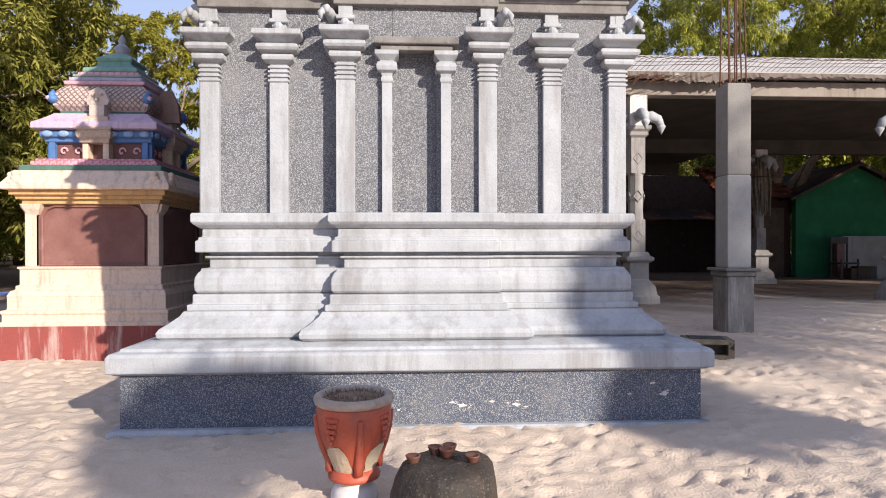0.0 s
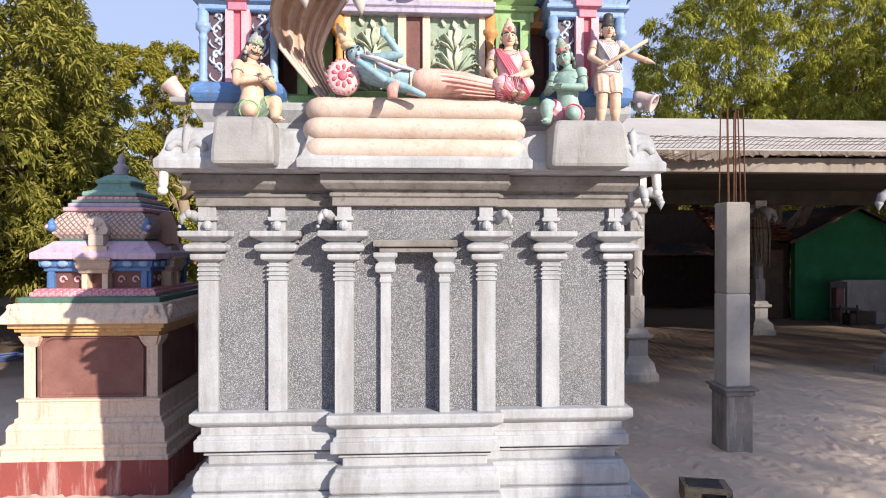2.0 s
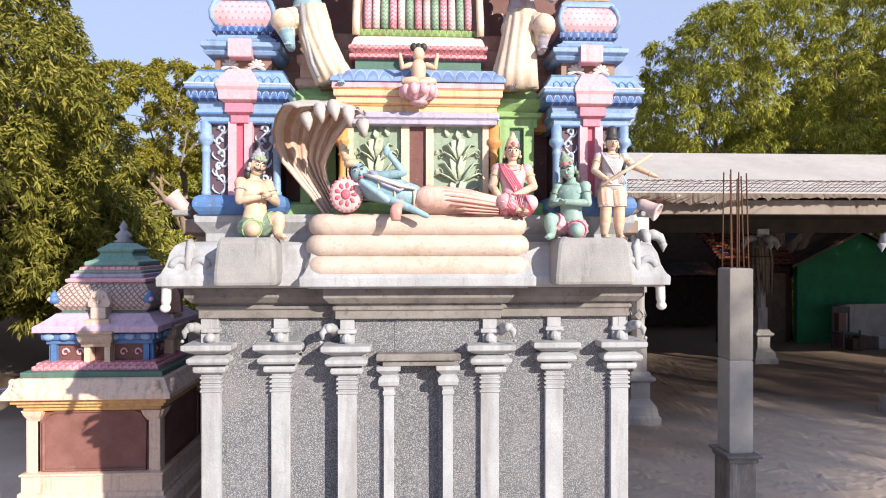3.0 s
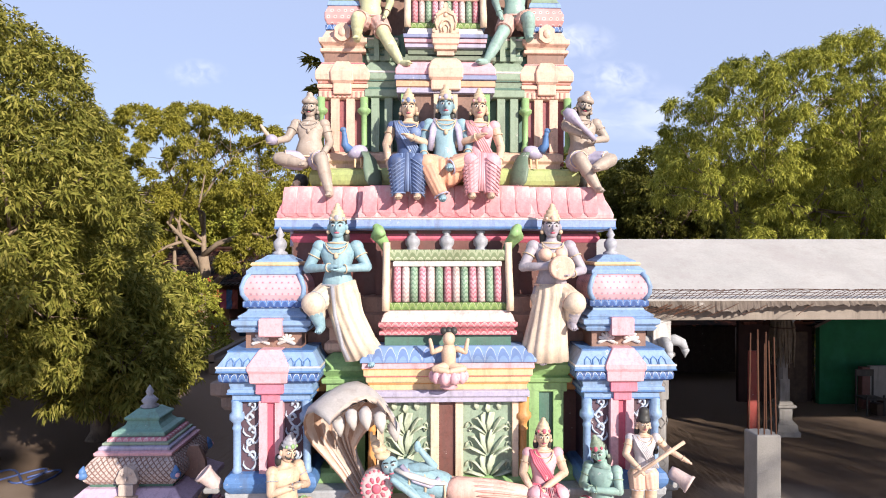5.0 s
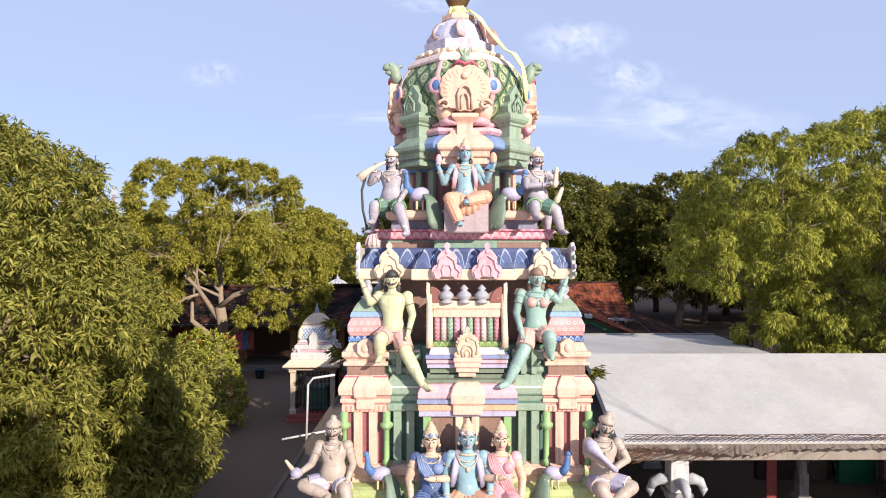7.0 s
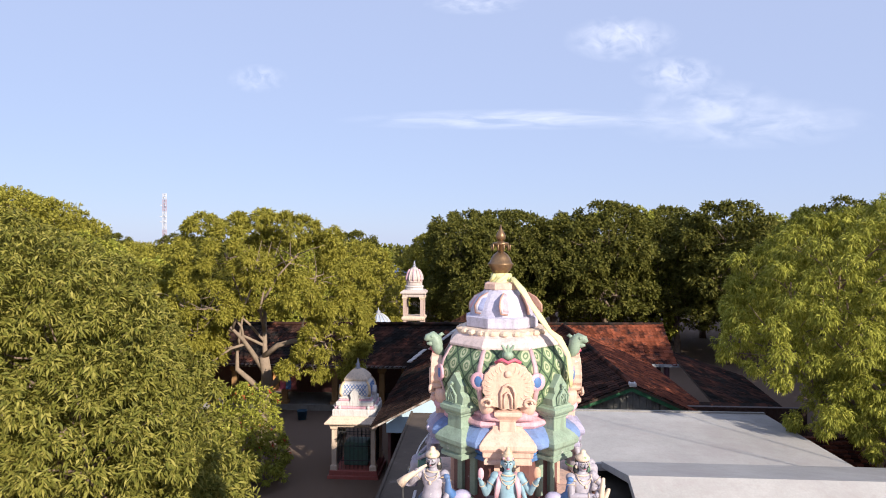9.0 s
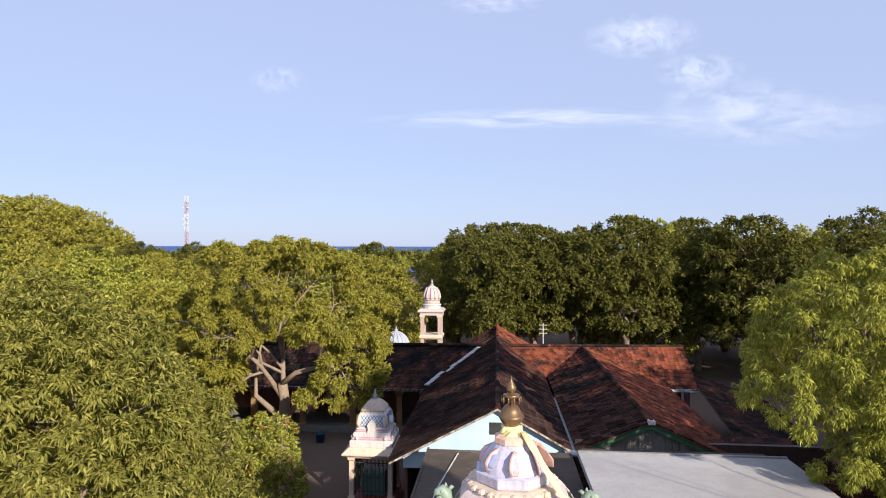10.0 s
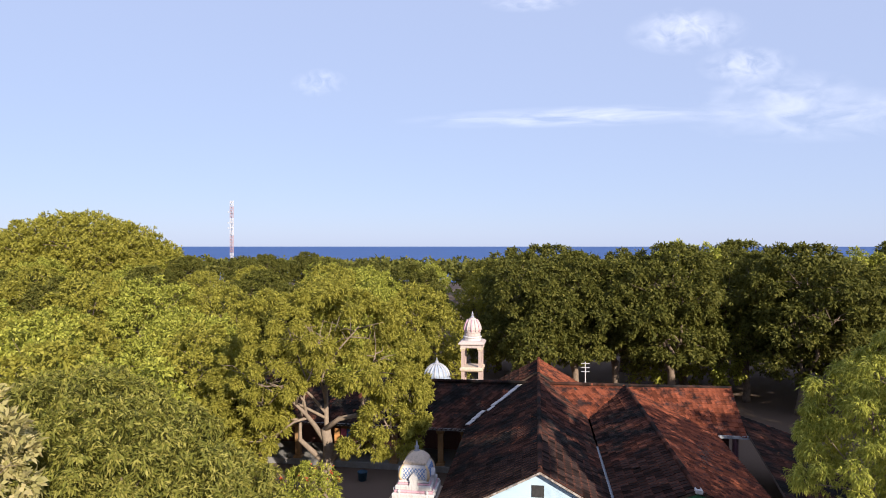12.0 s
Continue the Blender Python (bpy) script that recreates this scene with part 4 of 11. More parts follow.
moulding(b, rect(-0.43, 0.43, -1.48, -1.2), [(0.0, 4.285), (0.025, 4.29), (0.025, 4.315), (0.0, 4.318), (0.01, 4.33), (0.03, 4.345), (0.03, 4.372), (0.0, 4.375)])
part("rose_course", b, PETR, mid, bevel=0.003)
b = BM()
moulding(b, rect(-0.43, 0.43, -1.48, -1.2), [(0.01, 4.37), (0.015, 4.375), (0.0, 4.42), (-0.02, 4.445), (-0.06, 4.45)])
part("pale_course", b, paint("pale_rose_paint", (0.74, 0.56, 0.53)), mid, bevel=0.004)

for z_, d_, mm in ((3.882, 0.036, WHITE), (3.968, 0.028, ORANGE), (4.022, 0.050, ROSE), (4.070, 0.060, ORANGE)):
    b = BM()
    moulding(b, rect(-0.50, 0.50, -1.49, -1.2), [(d_ - 0.012, z_), (d_, z_ + 0.001), (d_, z_ + 0.009), (d_ - 0.012, z_ + 0.010)])
    part("painted_line", b, mm, mid)


PETC = patterned("pale_leaf_ornament", "petal", (0.40, 0.46, 0.30), (0.60, 0.62, 0.46), (0.24, 0.30, 0.17), 0.05, 0.06, 4.447)


def ribbed_vault(half, y, z0, z1, depth, parent, n=13, plain=False):
    """Barrel-vault roof whose front leans back and is set with coloured rods between two leafy borders."""
    H = z1 - z0
    b = BM()
    prof = [(y, z0), (y, z0 + 0.12 * H), (y + 0.14 * depth, z0 + 0.82 * H), (y + 0.3 * depth, z1), (y + depth, z1), (y + depth, z0)]
    rings(b, [[(sx * half, yy, zz) for yy, zz in prof] for sx in (-1, 1)])
    v = part("vault_roof", b, BROWN, parent, "barrel roof with a row of coloured rods", bevel=0.003)
    for i in range(n):
        x = -half * 0.86 + 2 * half * 0.86 * i / (n - 1)
        b = BM()
        tube(b, [(x, y - 0.004, z0 + 0.14 * H), (x, y - 0.012 + 0.06 * depth, z0 + 0.48 * H), (x, y + 0.115 * depth, z0 + 0.74 * H)], half * 0.80 / (n - 1), 8)
        part("rod", b, (RODP, RODW, RODG)[i % 3], v, smooth=True)
    b = BM()
    box(b, -half, half, y - 0.03, y + 0.04, z0, z0 + 0.13 * H, 0.006)
    part("leaf_border", b, PETG, v, bevel=0.003)
    b = BM()
    box(b, -half * 0.93, half * 0.93, y + 0.085 * depth - 0.02, y + 0.2 * depth, z0 + 0.74 * H, z0 + 0.83 * H, 0.005)
    part("white_border", b, WHITE, v)
    b = BM()
    box(b, -half, half, y + 0.1 * depth - 0.02, y + 0.4 * depth, z0 + 0.84 * H, z1 + 0.012, 0.008)
    part("plain_border" if plain else "leaf_border", b, CREAM if plain else PETC, v, bevel=0.003)
    if plain:
        b = BM()
        box(b, -half * 0.96, half * 0.96, y + 0.06 * depth - 0.02, y + 0.2 * depth, z0 + 0.66 * H, z0 + 0.84 * H, 0.005)
        part("plain_panel", b, PEACH, v, "peach plain panel above the rods")
    for sx in (-1, 1):
        b = BM()
        pr = [(y - 0.05, z0), (y - 0.05, z0 + 0.2 * H), (y + 0.08 * depth, z0 + 0.85 * H), (y + 0.1 * depth, z1 + 0.06), (y + 0.3 * depth, z1 + 0.05), (y + 0.4 * depth, z0)]
        x0, x1 = sorted((sx * half, sx * (half + 0.035)))
        rings(b, [[(x, yy, zz) for yy, zz in pr] for x in (x0, x1)])
        g = part("gable_end", b, paint("dull_blue_paint", (0.22, 0.26, 0.42)), v, "dull blue end board edged in cream", bevel=0.004)
        b = BM()
        tube(b, [(sx * (half + 0.018), yy - 0.008, zz) for yy, zz in pr[:4]], 0.026, 7)
        part("cream_edge", b, CREAM, g, smooth=True)
    return v


ribbed_vault(0.395, -1.42, 4.447, 4.84, 0.45, mid)
for x in (-0.24, 0.0, 0.24):
    b = BM()
    lathe(b, [(0.05, 4.83), (0.05, 4.85), (0.034, 4.862), (0.052, 4.89), (0.054, 4.92), (0.034, 4.945), (0.02, 4.955), (0.034, 4.975), (0.022, 4.995), (0.004, 5.03)], 12, (x, -1.22, 0))
    part("finial", b, GREYP, mid, "grey pot finial", smooth=True)
for sx in (-1, 1):
    b = BM()
    tube(b, [(sx * 0.41, -1.30, 4.84), (sx * 0.44, -1.34, 4.91), (sx * 0.475, -1.37, 4.95), (sx * 0.46, -1.42, 4.98), (sx * 0.43, -1.44, 4.95)], [0.03, 0.04, 0.05, 0.04, 0.02], 9)
    blob(b, (sx * 0.48, -1.37, 5.0), (0.03, 0.03, 0.03))
    part("beast_head", b, GREEN, mid, "green beast head on the roof end", smooth=True)

# green half-bays on either side
for sx in (-1, 1):
    g = None
    for k, dx in enumerate((0.60, 0.77)):
        b = BM()
        box(b, sx * dx - 0.035, sx * dx + 0.035, -1.33, -1.15, 3.3, 3.88, 0.004)
        p = part("green_pilaster", b, GREEN, tower)
    b = BM()
    box(b, sx * 0.685 - 0.06, sx * 0.685 + 0.06, -1.30, -1.15, 3.3, 3.88)
    part("recess_panel", b, SEAG, tower)
    b = BM()
    x0, x1 = sorted((sx * 0.55, sx * 0.83))
    moulding(b, rect(x0, x1, -1.33, -1.1), [(-0.03, 3.86), (0.0, 3.87), (0.0, 3.93), (0.025, 3.94), (0.03, 3.97), (0.0, 3.98), (0.015, 4.0), (0.04, 4.03), (0.04, 4.06), (0.0, 4.11), (-0.04, 4.14)])
    part("green_cornice", b, GREEN, tower, bevel=0.004)
    b = BM()
    moulding(b, rect(x0 - 0.1, x1 + 0.1, -1.24, -1.0), [(0.0, 3.86), (0.02, 3.9), (0.02, 3.95), (0.05, 3.98), (0.05, 4.05), (0.0, 4.08)])
    part("yellow_cornice", b, ORANGE, tower, bevel=0.004)
    b = BM()
    moulding(b, rect(x0 - 0.06, x1 + 0.06, -1.32, -1.1), [(0.0, 3.24), (0.03, 3.26), (0.035, 3.30), (0.03, 3.33), (0.0, 3.35)])
    part("rounded_base", b, GREEN, tower, bevel=0.004)
    b = BM()
    moulding(b, rect(x0, x1, -1.26, -1.0), [(0.0, 4.13), (0.02, 4.16), (0.02, 4.2), (-0.01, 4.22), (-0.01, 4.3), (0.01, 4.32), (0.01, 4.37), (-0.03, 4.39)])
    part("peach_course", b, PEACH, tower, bevel=0.004)

# ---- red tiled eave above the second tier ----
EP = bayed(1.12, 0.54, 0.09)
b = BM()
moulding(b, EP, [(-0.08, 4.86), (-0.05, 4.87), (-0.05, 4.895), (-0.02, 4.90), (0.0, 4.93), (-0.01, 4.965), (-0.05, 4.97)])
part("rose_course", b, ROSE, tower, bevel=0.004)
b = BM()
moulding(b, EP, [(-0.10, 4.80), (-0.06, 4.81), (-0.06, 4.865), (-0.1, 4.87)])
part("lime_course", b, LIME, tower, bevel=0.004)
b = BM()
moulding(b, EP, [(-0.05, 4.985), (0.08, 4.99), (0.088, 5.0), (0.088, 5.065), (0.07, 5.072), (-0.05, 5.075)])
part("blue_eave_band", b, paint("periwinkle_paint", (0.30, 0.40, 0.70)), tower, "lilac-blue band along the eave", bevel=0.004)
b = BM()
moulding(b, EP, [(0.0, 5.07), (0.075, 5.073), (0.078, 5.10), (0.055, 5.16), (0.03, 5.21), (0.015, 5.26), (0.005, 5.30), (-0.01, 5.306), (-0.15, 5.31)])
red = part("red_eave", b, surface("red_eave_paint", (0.60, 0.19, 0.22), (0.70, 0.36, 0.38), scale=5, rough=0.6, grain=60, stain=(0.74, 0.60, 0.59), stain_at=(0.46, 0.70), streak=True), tower, "faded red curved eave of tongue-shaped tiles", bevel=0.004)
b = BM()
tongue = BM()
prof = [(0.085, 5.085), (0.088, 5.11), (0.068, 5.165), (0.042, 5.215), (0.026, 5.262), (0.014, 5.298)]
rows = []
w = 0.052
for k, (d, z) in enumerate(prof):
    ww = w * (0.55, 0.95, 1, 1, 1, 0.9)[k]
    rows.append([(-ww, -d, z), (-ww * 0.75, -d - 0.004, z), (0, -d - 0.005, z), (ww * 0.75, -d - 0.004, z), (ww, -d, z), (ww, -d + 0.02, z), (-ww, -d + 0.02, z)])
rings(tongue, rows)
tongue_ob = part("tongue_tile", tongue, red.data.materials[0], red, smooth=False)
tongue_ob.matrix_basis = Matrix.Translation((-1.11, -1.113, 0))
for x in [-1.0 + 0.11 * i for i in range(5)] + [0.61 + 0.11 * i for i in range(5)]:
    again(tongue_ob, "tongue_tile", red, Matrix.Translation((x - 0.015, -1.113, 0)))
for i in range(11):
    again(tongue_ob, "tongue_tile", red, Matrix.Translation((-0.535 + 0.107 * i, -1.203, 0)))

b = BM()
moulding(b, EP, [(0.07, 5.058), (0.091, 5.060), (0.091, 5.070), (0.07, 5.072)])
part("painted_line", b, WHITE, tower)
b = BM()
moulding(b, EP, [(0.07, 4.992), (0.0905, 4.998), (0.0905, 5.012), (0.07, 5.014)])
part("painted_line", b, BLUE, tower)

# ---- third tier ----
b = BM()
moulding(b, bayed(0.92, 0.42, 0.03), [(0.0, 5.29), (0.02, 5.30), (0.075, 5.33), (0.085, 5.36), (0.085, 5.40), (0.07, 5.44), (0.04, 5.455), (-0.1, 5.46)])
part("lime_slab", b, LIME, tower, "yellow-green rounded slab", bevel=0.004)
b = BM()
moulding(b, bayed(0.80, 0.34, 0.03), [(0, 5.3), (0, 6.5)])
part("tier_wall", b, SEAG, tower, "dark green recessed wall")
b = BM()
moulding(b, bayed(0.88, 0.36, 0.04), [(0.0, 5.45), (0.0, 5.50), (0.02, 5.52), (0.02, 5.57), (-0.02, 5.59), (-0.05, 5.60)])
part("peach_course", b, PEACH, tower, bevel=0.004)


def corner_turret(px, py, body, trim, roofm, z0=5.59, z1=6.0, half=0.185, zs=1.0):
    """Small pillared corner turret with stepped cornice, neck and barrel roof."""
    b = BM()
    box(b, px - half + 0.03, px + half - 0.03, py - half + 0.03, py + half - 0.03, z0 - 0.1, z1)
    t = part("corner_turret", b, paint("dusky_red_paint", (0.34, 0.11, 0.12)), tower, "cream corner turret with a pink barrel roof")
    for dx in (-0.058, 0.058):
        b = BM()
        box(b, px + dx - 0.032, px + dx + 0.032, py - half, py - half + 0.06, z0, z1, 0.004)
        part("pilaster", b, body, t)
    for sx in (-1, 1):
        b = BM()
        lathe(b, [(0.03, z0), (0.03, z0 + 0.04), (0.022, z0 + 0.05), (0.022, z0 + 0.27), (0.03, z0 + 0.28), (0.05, z0 + 0.30), (0.05, z0 + 0.32), (0.03, z0 + 0.335), (0.03, z1)], 10, (px + sx * (half - 0.01), py - half - 0.01, 0))
        part("colonnette", b, GREEN, t, smooth=True)
    b = BM()
    pl = square(half, px, py)
    z = z1
    moulding(b, pl, [(-0.01, z - 0.01), (0.01, z), (0.01, z + 0.05), (-0.01, z + 0.055), (-0.01, z + 0.065), (0.02, z + 0.07), (0.02, z + 0.10), (0.0, z + 0.105), (0.0, z + 0.12), (0.03, z + 0.13), (0.035, z + 0.17), (0.03, z + 0.20), (0.0, z + 0.25), (-0.02, z + 0.275)])
    part("cornice", b, body, t, "rounded cream cornice", bevel=0.008)
    for z_, d_, mm in ((z + 0.052, 0.006, trim), (z + 0.108, 0.014, trim), (z + 0.255, -0.008, ROSE)):
        b = BM()
        moulding(b, pl, [(d_ - 0.01, z_), (d_, z_ + 0.002), (d_, z_ + 0.012), (d_ - 0.01, z_ + 0.014)])
        part("painted_line", b, mm, t)
    for k in range(9):
        b = BM()
        xx = px - half + 0.03 + (2 * half - 0.06) * k / 8
        box(b, xx - 0.006, xx + 0.006, py - half - 0.016, py - half, z + 0.002, z + 0.045)
        part("fringe_stroke", b, trim, t)
    b = BM()
    moulding(b, rect(px - 0.07, px + 0.07, py - half - 0.035, py), [(0, z + 0.02), (0, z + 0.1), (0.015, z + 0.12), (0.02, z + 0.19), (0.0, z + 0.24), (-0.02, z + 0.275)])
    part("boss", b, body, t, bevel=0.01)
    b = BM()
    box(b, px - half + 0.03, px + half - 0.03, py - half + 0.02, py + half - 0.02, z + 0.265, z + 0.36)
    part("neck", b, BROWN, t)
    b = BM()
    moulding(b, square(half - 0.02, px, py), [(0, z + 0.345), (0.02, z + 0.35), (0.02, z + 0.375), (-0.005, z + 0.38), (0.005, z + 0.40), (0.03, z + 0.42), (0.03, z + 0.455), (0.0, z + 0.46)])
    part("upper_cornice", b, body, t, bevel=0.005)
    b = BM()
    moulding(b, square(half - 0.02, px, py), [(0.005, z + 0.455), (0.005, z + 0.465), (-0.02, z + 0.52), (-0.04, z + 0.53)])
    part("roof_skirt", b, PEACH, t, bevel=0.003)
    b = BM()
    moulding(b, square(half - 0.04, px, py), [(-0.01, z + 0.525), (0.005, z + 0.53), (0.005, z + 0.565), (-0.01, z + 0.57)])
    part("roof_foot", b, PETD, t, bevel=0.003)
    b = BM()
    moulding(b, square(half - 0.04, px, py), [(-0.005, z + 0.57), (0.012, z + 0.61), (0.012, z + 0.66), (-0.015, z + 0.72)])
    rf = part("barrel_roof", b, roofm, t, "patterned pink barrel roof", bevel=0.01)
    b = BM()
    moulding(b, square(half - 0.045, px, py), [(-0.005, z + 0.715), (0.0, z + 0.72), (-0.01, z + 0.755), (-0.03, z + 0.765)])
    part("roof_band", b, SKYB, t, bevel=0.003)
    b = BM()
    moulding(b, square(half - 0.06, px, py), [(0.0, z + 0.76), (-0.02, z + 0.80), (-0.06, z + 0.85), (-0.1, z + 0.855)])
    part("roof_cap", b, PALEG, t, bevel=0.003)
    b = BM()
    lathe(b, [(0.05, z + 0.845), (0.055, z + 0.865), (0.03, z + 0.88), (0.05, z + 0.91), (0.048, z + 0.94), (0.025, z + 0.965), (0.035, z + 0.985), (0.004, z + 1.05)], 12, (px, py, 0))
    part("finial", b, GREYP, t, "grey pot finial", smooth=True)
    b = BM()
    rings(b, [[(px + 0.062 * math.sin(a) * (1 + 0.1 * math.cos(6 * a)), py - half - yy, z + 0.49 - 0.07 * math.cos(a)) for a in [2 * math.pi * i / 18 for i in range(18)]] for yy in (-0.03, 0.02, 0.03)])
    blob(b, (px, py - half - 0.03, z + 0.49), (0.03, 0.015, 0.035))
    part("horseshoe_arch", b, body, t, "small horseshoe-arch plaque")
    return t


RSPOT = patterned("rose_dotted_paint", "dots", (0.74, 0.38, 0.38), (0.80, 0.62, 0.60), (0.58, 0.18, 0.18), 0.05, 0.05, 6.5)
for sx in (-1, 1):
    corner_turret(sx * 0.775, -0.70, PEACH, paint("coral_paint", (0.76, 0.32, 0.27)), RSPOT, half=0.172)
    corner_turret(sx * 0.80, 0.755, PEACH, GREEN, RSPOT)
    # green half-bay
    for dx in (0.43, 0.53):
        b = BM()
        box(b, sx * dx - 0.03, sx * dx + 0.03, -0.87, -0.75, 5.59, 6.03, 0.004)
        part("green_pilaster", b, PALEG, tower)
    x0, x1 = sorted((sx * 0.36, sx * 0.60))
    b = BM()
    moulding(b, rect(x0, x1, -0.88, -0.7), [(-0.01, 6.0), (0.01, 6.01), (0.01, 6.06), (-0.01, 6.07), (0.0, 6.12), (0.02, 6.14), (0.02, 6.18), (0.0, 6.24), (-0.03, 6.28)])
    part("green_cornice", b, PALEG, tower, bevel=0.006)
    b = BM()
    moulding(b, rect(x0, x1, -0.84, -0.7), [(-0.02, 6.27), (0.0, 6.3), (0.0, 6.33), (-0.02, 6.34), (-0.02, 6.38), (0.01, 6.4), (0.01, 6.45), (-0.03, 6.48)])
    part("green_course", b, PALEG, tower, bevel=0.005)
    # dark green strips paint in shaded gaps between courses; white ones are edge lines
    for z_, yy, mm in ((6.066, -0.884, SEAG), (6.126, -0.892, SEAG), (6.186, -0.902, WHITE), (6.334, -0.838, SEAG), (6.388, -0.846, SEAG), (6.452, -0.850, WHITE)):
        b = BM()
        box(b, x0 - 0.002, x1 + 0.002, yy, -0.75, z_, z_ + 0.014)
        part("painted_line", b, mm, tower)
    for dx in (0.08, 0.16):
        b = BM()
        box(b, x0 + dx - 0.02, x0 + dx + 0.02, -0.875, -0.75, 6.285, 6.475, 0.004)
        part("green_stud", b, PALEG, tower)
SLATEB = paint("slate_blue_paint", (0.26, 0.29, 0.48))
DULLG = paint("dull_olive_paint", (0.20, 0.24, 0.17))
mid3 = part("middle_bay", (lambda b: (box(b, -0.33, 0.33, -0.90, -0.7, 5.5, 6.02), b)[1])(BM()), BROWN, tower, "middle bay behind the seated statues")
for x in (-0.30, -0.06, 0.06, 0.30):
    b = BM()
    box(b, x - 0.028, x + 0.028, -0.925, -0.85, 5.5, 6.01, 0.004)
    part("pilaster", b, CREAM if abs(x) < 0.1 else GREEN, mid3)
b = BM()
moulding(b, rect(-0.35, 0.35, -0.93, -0.6), [(0, 6.0), (0.01, 6.005), (0.01, 6.04), (0.0, 6.045)])
part("white_course", b, LILAC, mid3)
b = BM()
moulding(b, rect(-0.35, 0.35, -0.93, -0.6), [(0.0, 6.043), (0.015, 6.05), (0.015, 6.09), (0, 6.095)])
part("orange_course", b, paint("salmon_paint", (0.80, 0.42, 0.26)), mid3)
b = BM()
moulding(b, rect(-0.35, 0.35, -0.93, -0.6), [(0.0, 6.093), (0.025, 6.10), (0.025, 6.13), (0.0, 6.135)])
part("blue_course", b, SLATEB, mid3)
b = BM()
moulding(b, rect(-0.35, 0.35, -0.93, -0.6), [(0.0, 6.13), (0.02, 6.14), (0.02, 6.18), (-0.01, 6.23), (-0.04, 6.25)])
part("pink_cornice", b, PINK, mid3, bevel=0.006)
b = BM()
moulding(b, rect(-0.11, 0.11, -0.97, -0.7), [(0.0, 6.02), (0.0, 6.09), (0.015, 6.11), (0.02, 6.17), (0.0, 6.23), (-0.03, 6.26)])
part("boss", b, PEACH, mid3, bevel=0.01)
b = BM()
moulding(b, rect(-0.30, 0.30, -0.86, -0.6), [(0.05, 6.245), (0.06, 6.25), (0.06, 6.27), (0.0, 6.275), (0, 6.31)])
part("green_course", b, DULLG, mid3)
b = BM()
moulding(b, rect(-0.28, 0.28, -0.86, -0.6), [(0.0, 6.30), (0.0, 6.355)])
part("neck", b, DULLG, mid3)
for k, (mm, z) in enumerate(((LILAC, 6.35), (PINK, 6.385), (SLATEB, 6.42))):
    b = BM()
    moulding(b, rect(-0.28, 0.28, -0.87, -0.6), [(0.0, z), (0.02 + 0.006 * k, z + 0.005), (0.02 + 0.006 * k, z + 0.03), (0, z + 0.035)])
    part(("lilac_course", "pink_course", "blue_course")[k], b, mm, mid3)
b = BM()
moulding(b, rect(-0.27, 0.27, -0.87, -0.6), [(0.01, 6.45), (0.015, 6.455), (0.0, 6.50), (-0.03, 6.51)])
part("white_course", b, WHITE, mid3)
ribbed_vault(0.265, -0.83, 6.505, 6.84, 0.34, mid3, 10, True)
for sx in (-1, 1):
    b = BM()
    plate(b, [(0, 0)] + [(-sx * 0.10 * math.cos(q * math.pi / 16), 0.125 * math.sin(q * math.pi / 16)) for q in range(9)], -0.02, 0.03, 0, (sx * 0.275, -0.80, 6.835))
    part("vault_wing", b, paint("brick_maroon_paint", (0.30, 0.10, 0.085)), mid3, "maroon quarter-round wing at the end of the vault", bevel=0.004)
    b = BM()
    plate(b, [(0.0, 0.0), (sx * 0.022, 0.0), (sx * 0.034, 0.10), (sx * 0.03, 0.165), (0.004 * sx, 0.15)], -0.035, 0.03, 0, (sx * 0.276, -0.80, 6.83))
    part("wing_post", b, CREAM, mid3, bevel=0.004)
for x in (-0.135, 0.0, 0.135):
    b = BM()
    lathe(b, [(0.048, 6.835), (0.048, 6.85), (0.03, 6.858), (0.055, 6.875), (0.056, 6.90), (0.03, 6.925), (0.02, 6.93), (0.034, 6.945), (0.02, 6.96), (0.004, 6.975)], 14, (x - 0.02, -0.81, 0))
    part("finial", b, GREYP, mid3, "grey pot finial", smooth=True)


def frilled_arch(x, y, z, s, mat, parent):
    """Horseshoe plaque with a knob, curled feet and a frilled edge, its arch in relief."""
    b = BM()
    half = [(0.0, 0.27), (0.018, 0.255), (0.022, 0.235), (0.012, 0.22)]
    for i in range(13):
        a = 0.35 + 2.0 * i / 12
        r = 0.098 + 0.007 * (-1) ** i
        half.append((r * math.sin(a), 0.115 + r * math.cos(a)))
    half += [(0.105, 0.05), (0.118, 0.03), (0.112, 0.008), (0.085, 0.0)]
    half = [(u * s, w * s) for u, w in half]
    plate(b, half + [(-u, w) for u, w in reversed(half[1:])], -0.02, 0.02, 0, (x, y, z))
    o = part("horseshoe_arch", b, mat, parent, "frilled horseshoe-arch plaque", bevel=0.004)
    for pts, r in (([(-0.04, 0.01), (-0.05, 0.06), (-0.03, 0.10), (0.0, 0.112), (0.03, 0.10), (0.05, 0.06), (0.04, 0.01)], 0.010), ([(-0.075, 0.03), (-0.088, 0.09), (-0.07, 0.15), (0.0, 0.185), (0.07, 0.15), (0.088, 0.09), (0.075, 0.03)], 0.007), ([(-0.018, 0.01), (-0.024, 0.05), (0.0, 0.075), (0.024, 0.05), (0.018, 0.01)], 0.007)):
        b = BM()
        tube(b, [(x + u * s, y - 0.024, z + w * s) for u, w in pts], r * s, 6)
        part("arch_relief", b, mat, o, smooth=True)
    b = BM()
    blob(b, (x, y - 0.022, z + 0.155 * s), (0.02 * s, 0.012 * s, 0.02 * s), 0, 8, 5)
    part("arch_relief", b, mat, o, smooth=True)
    return o


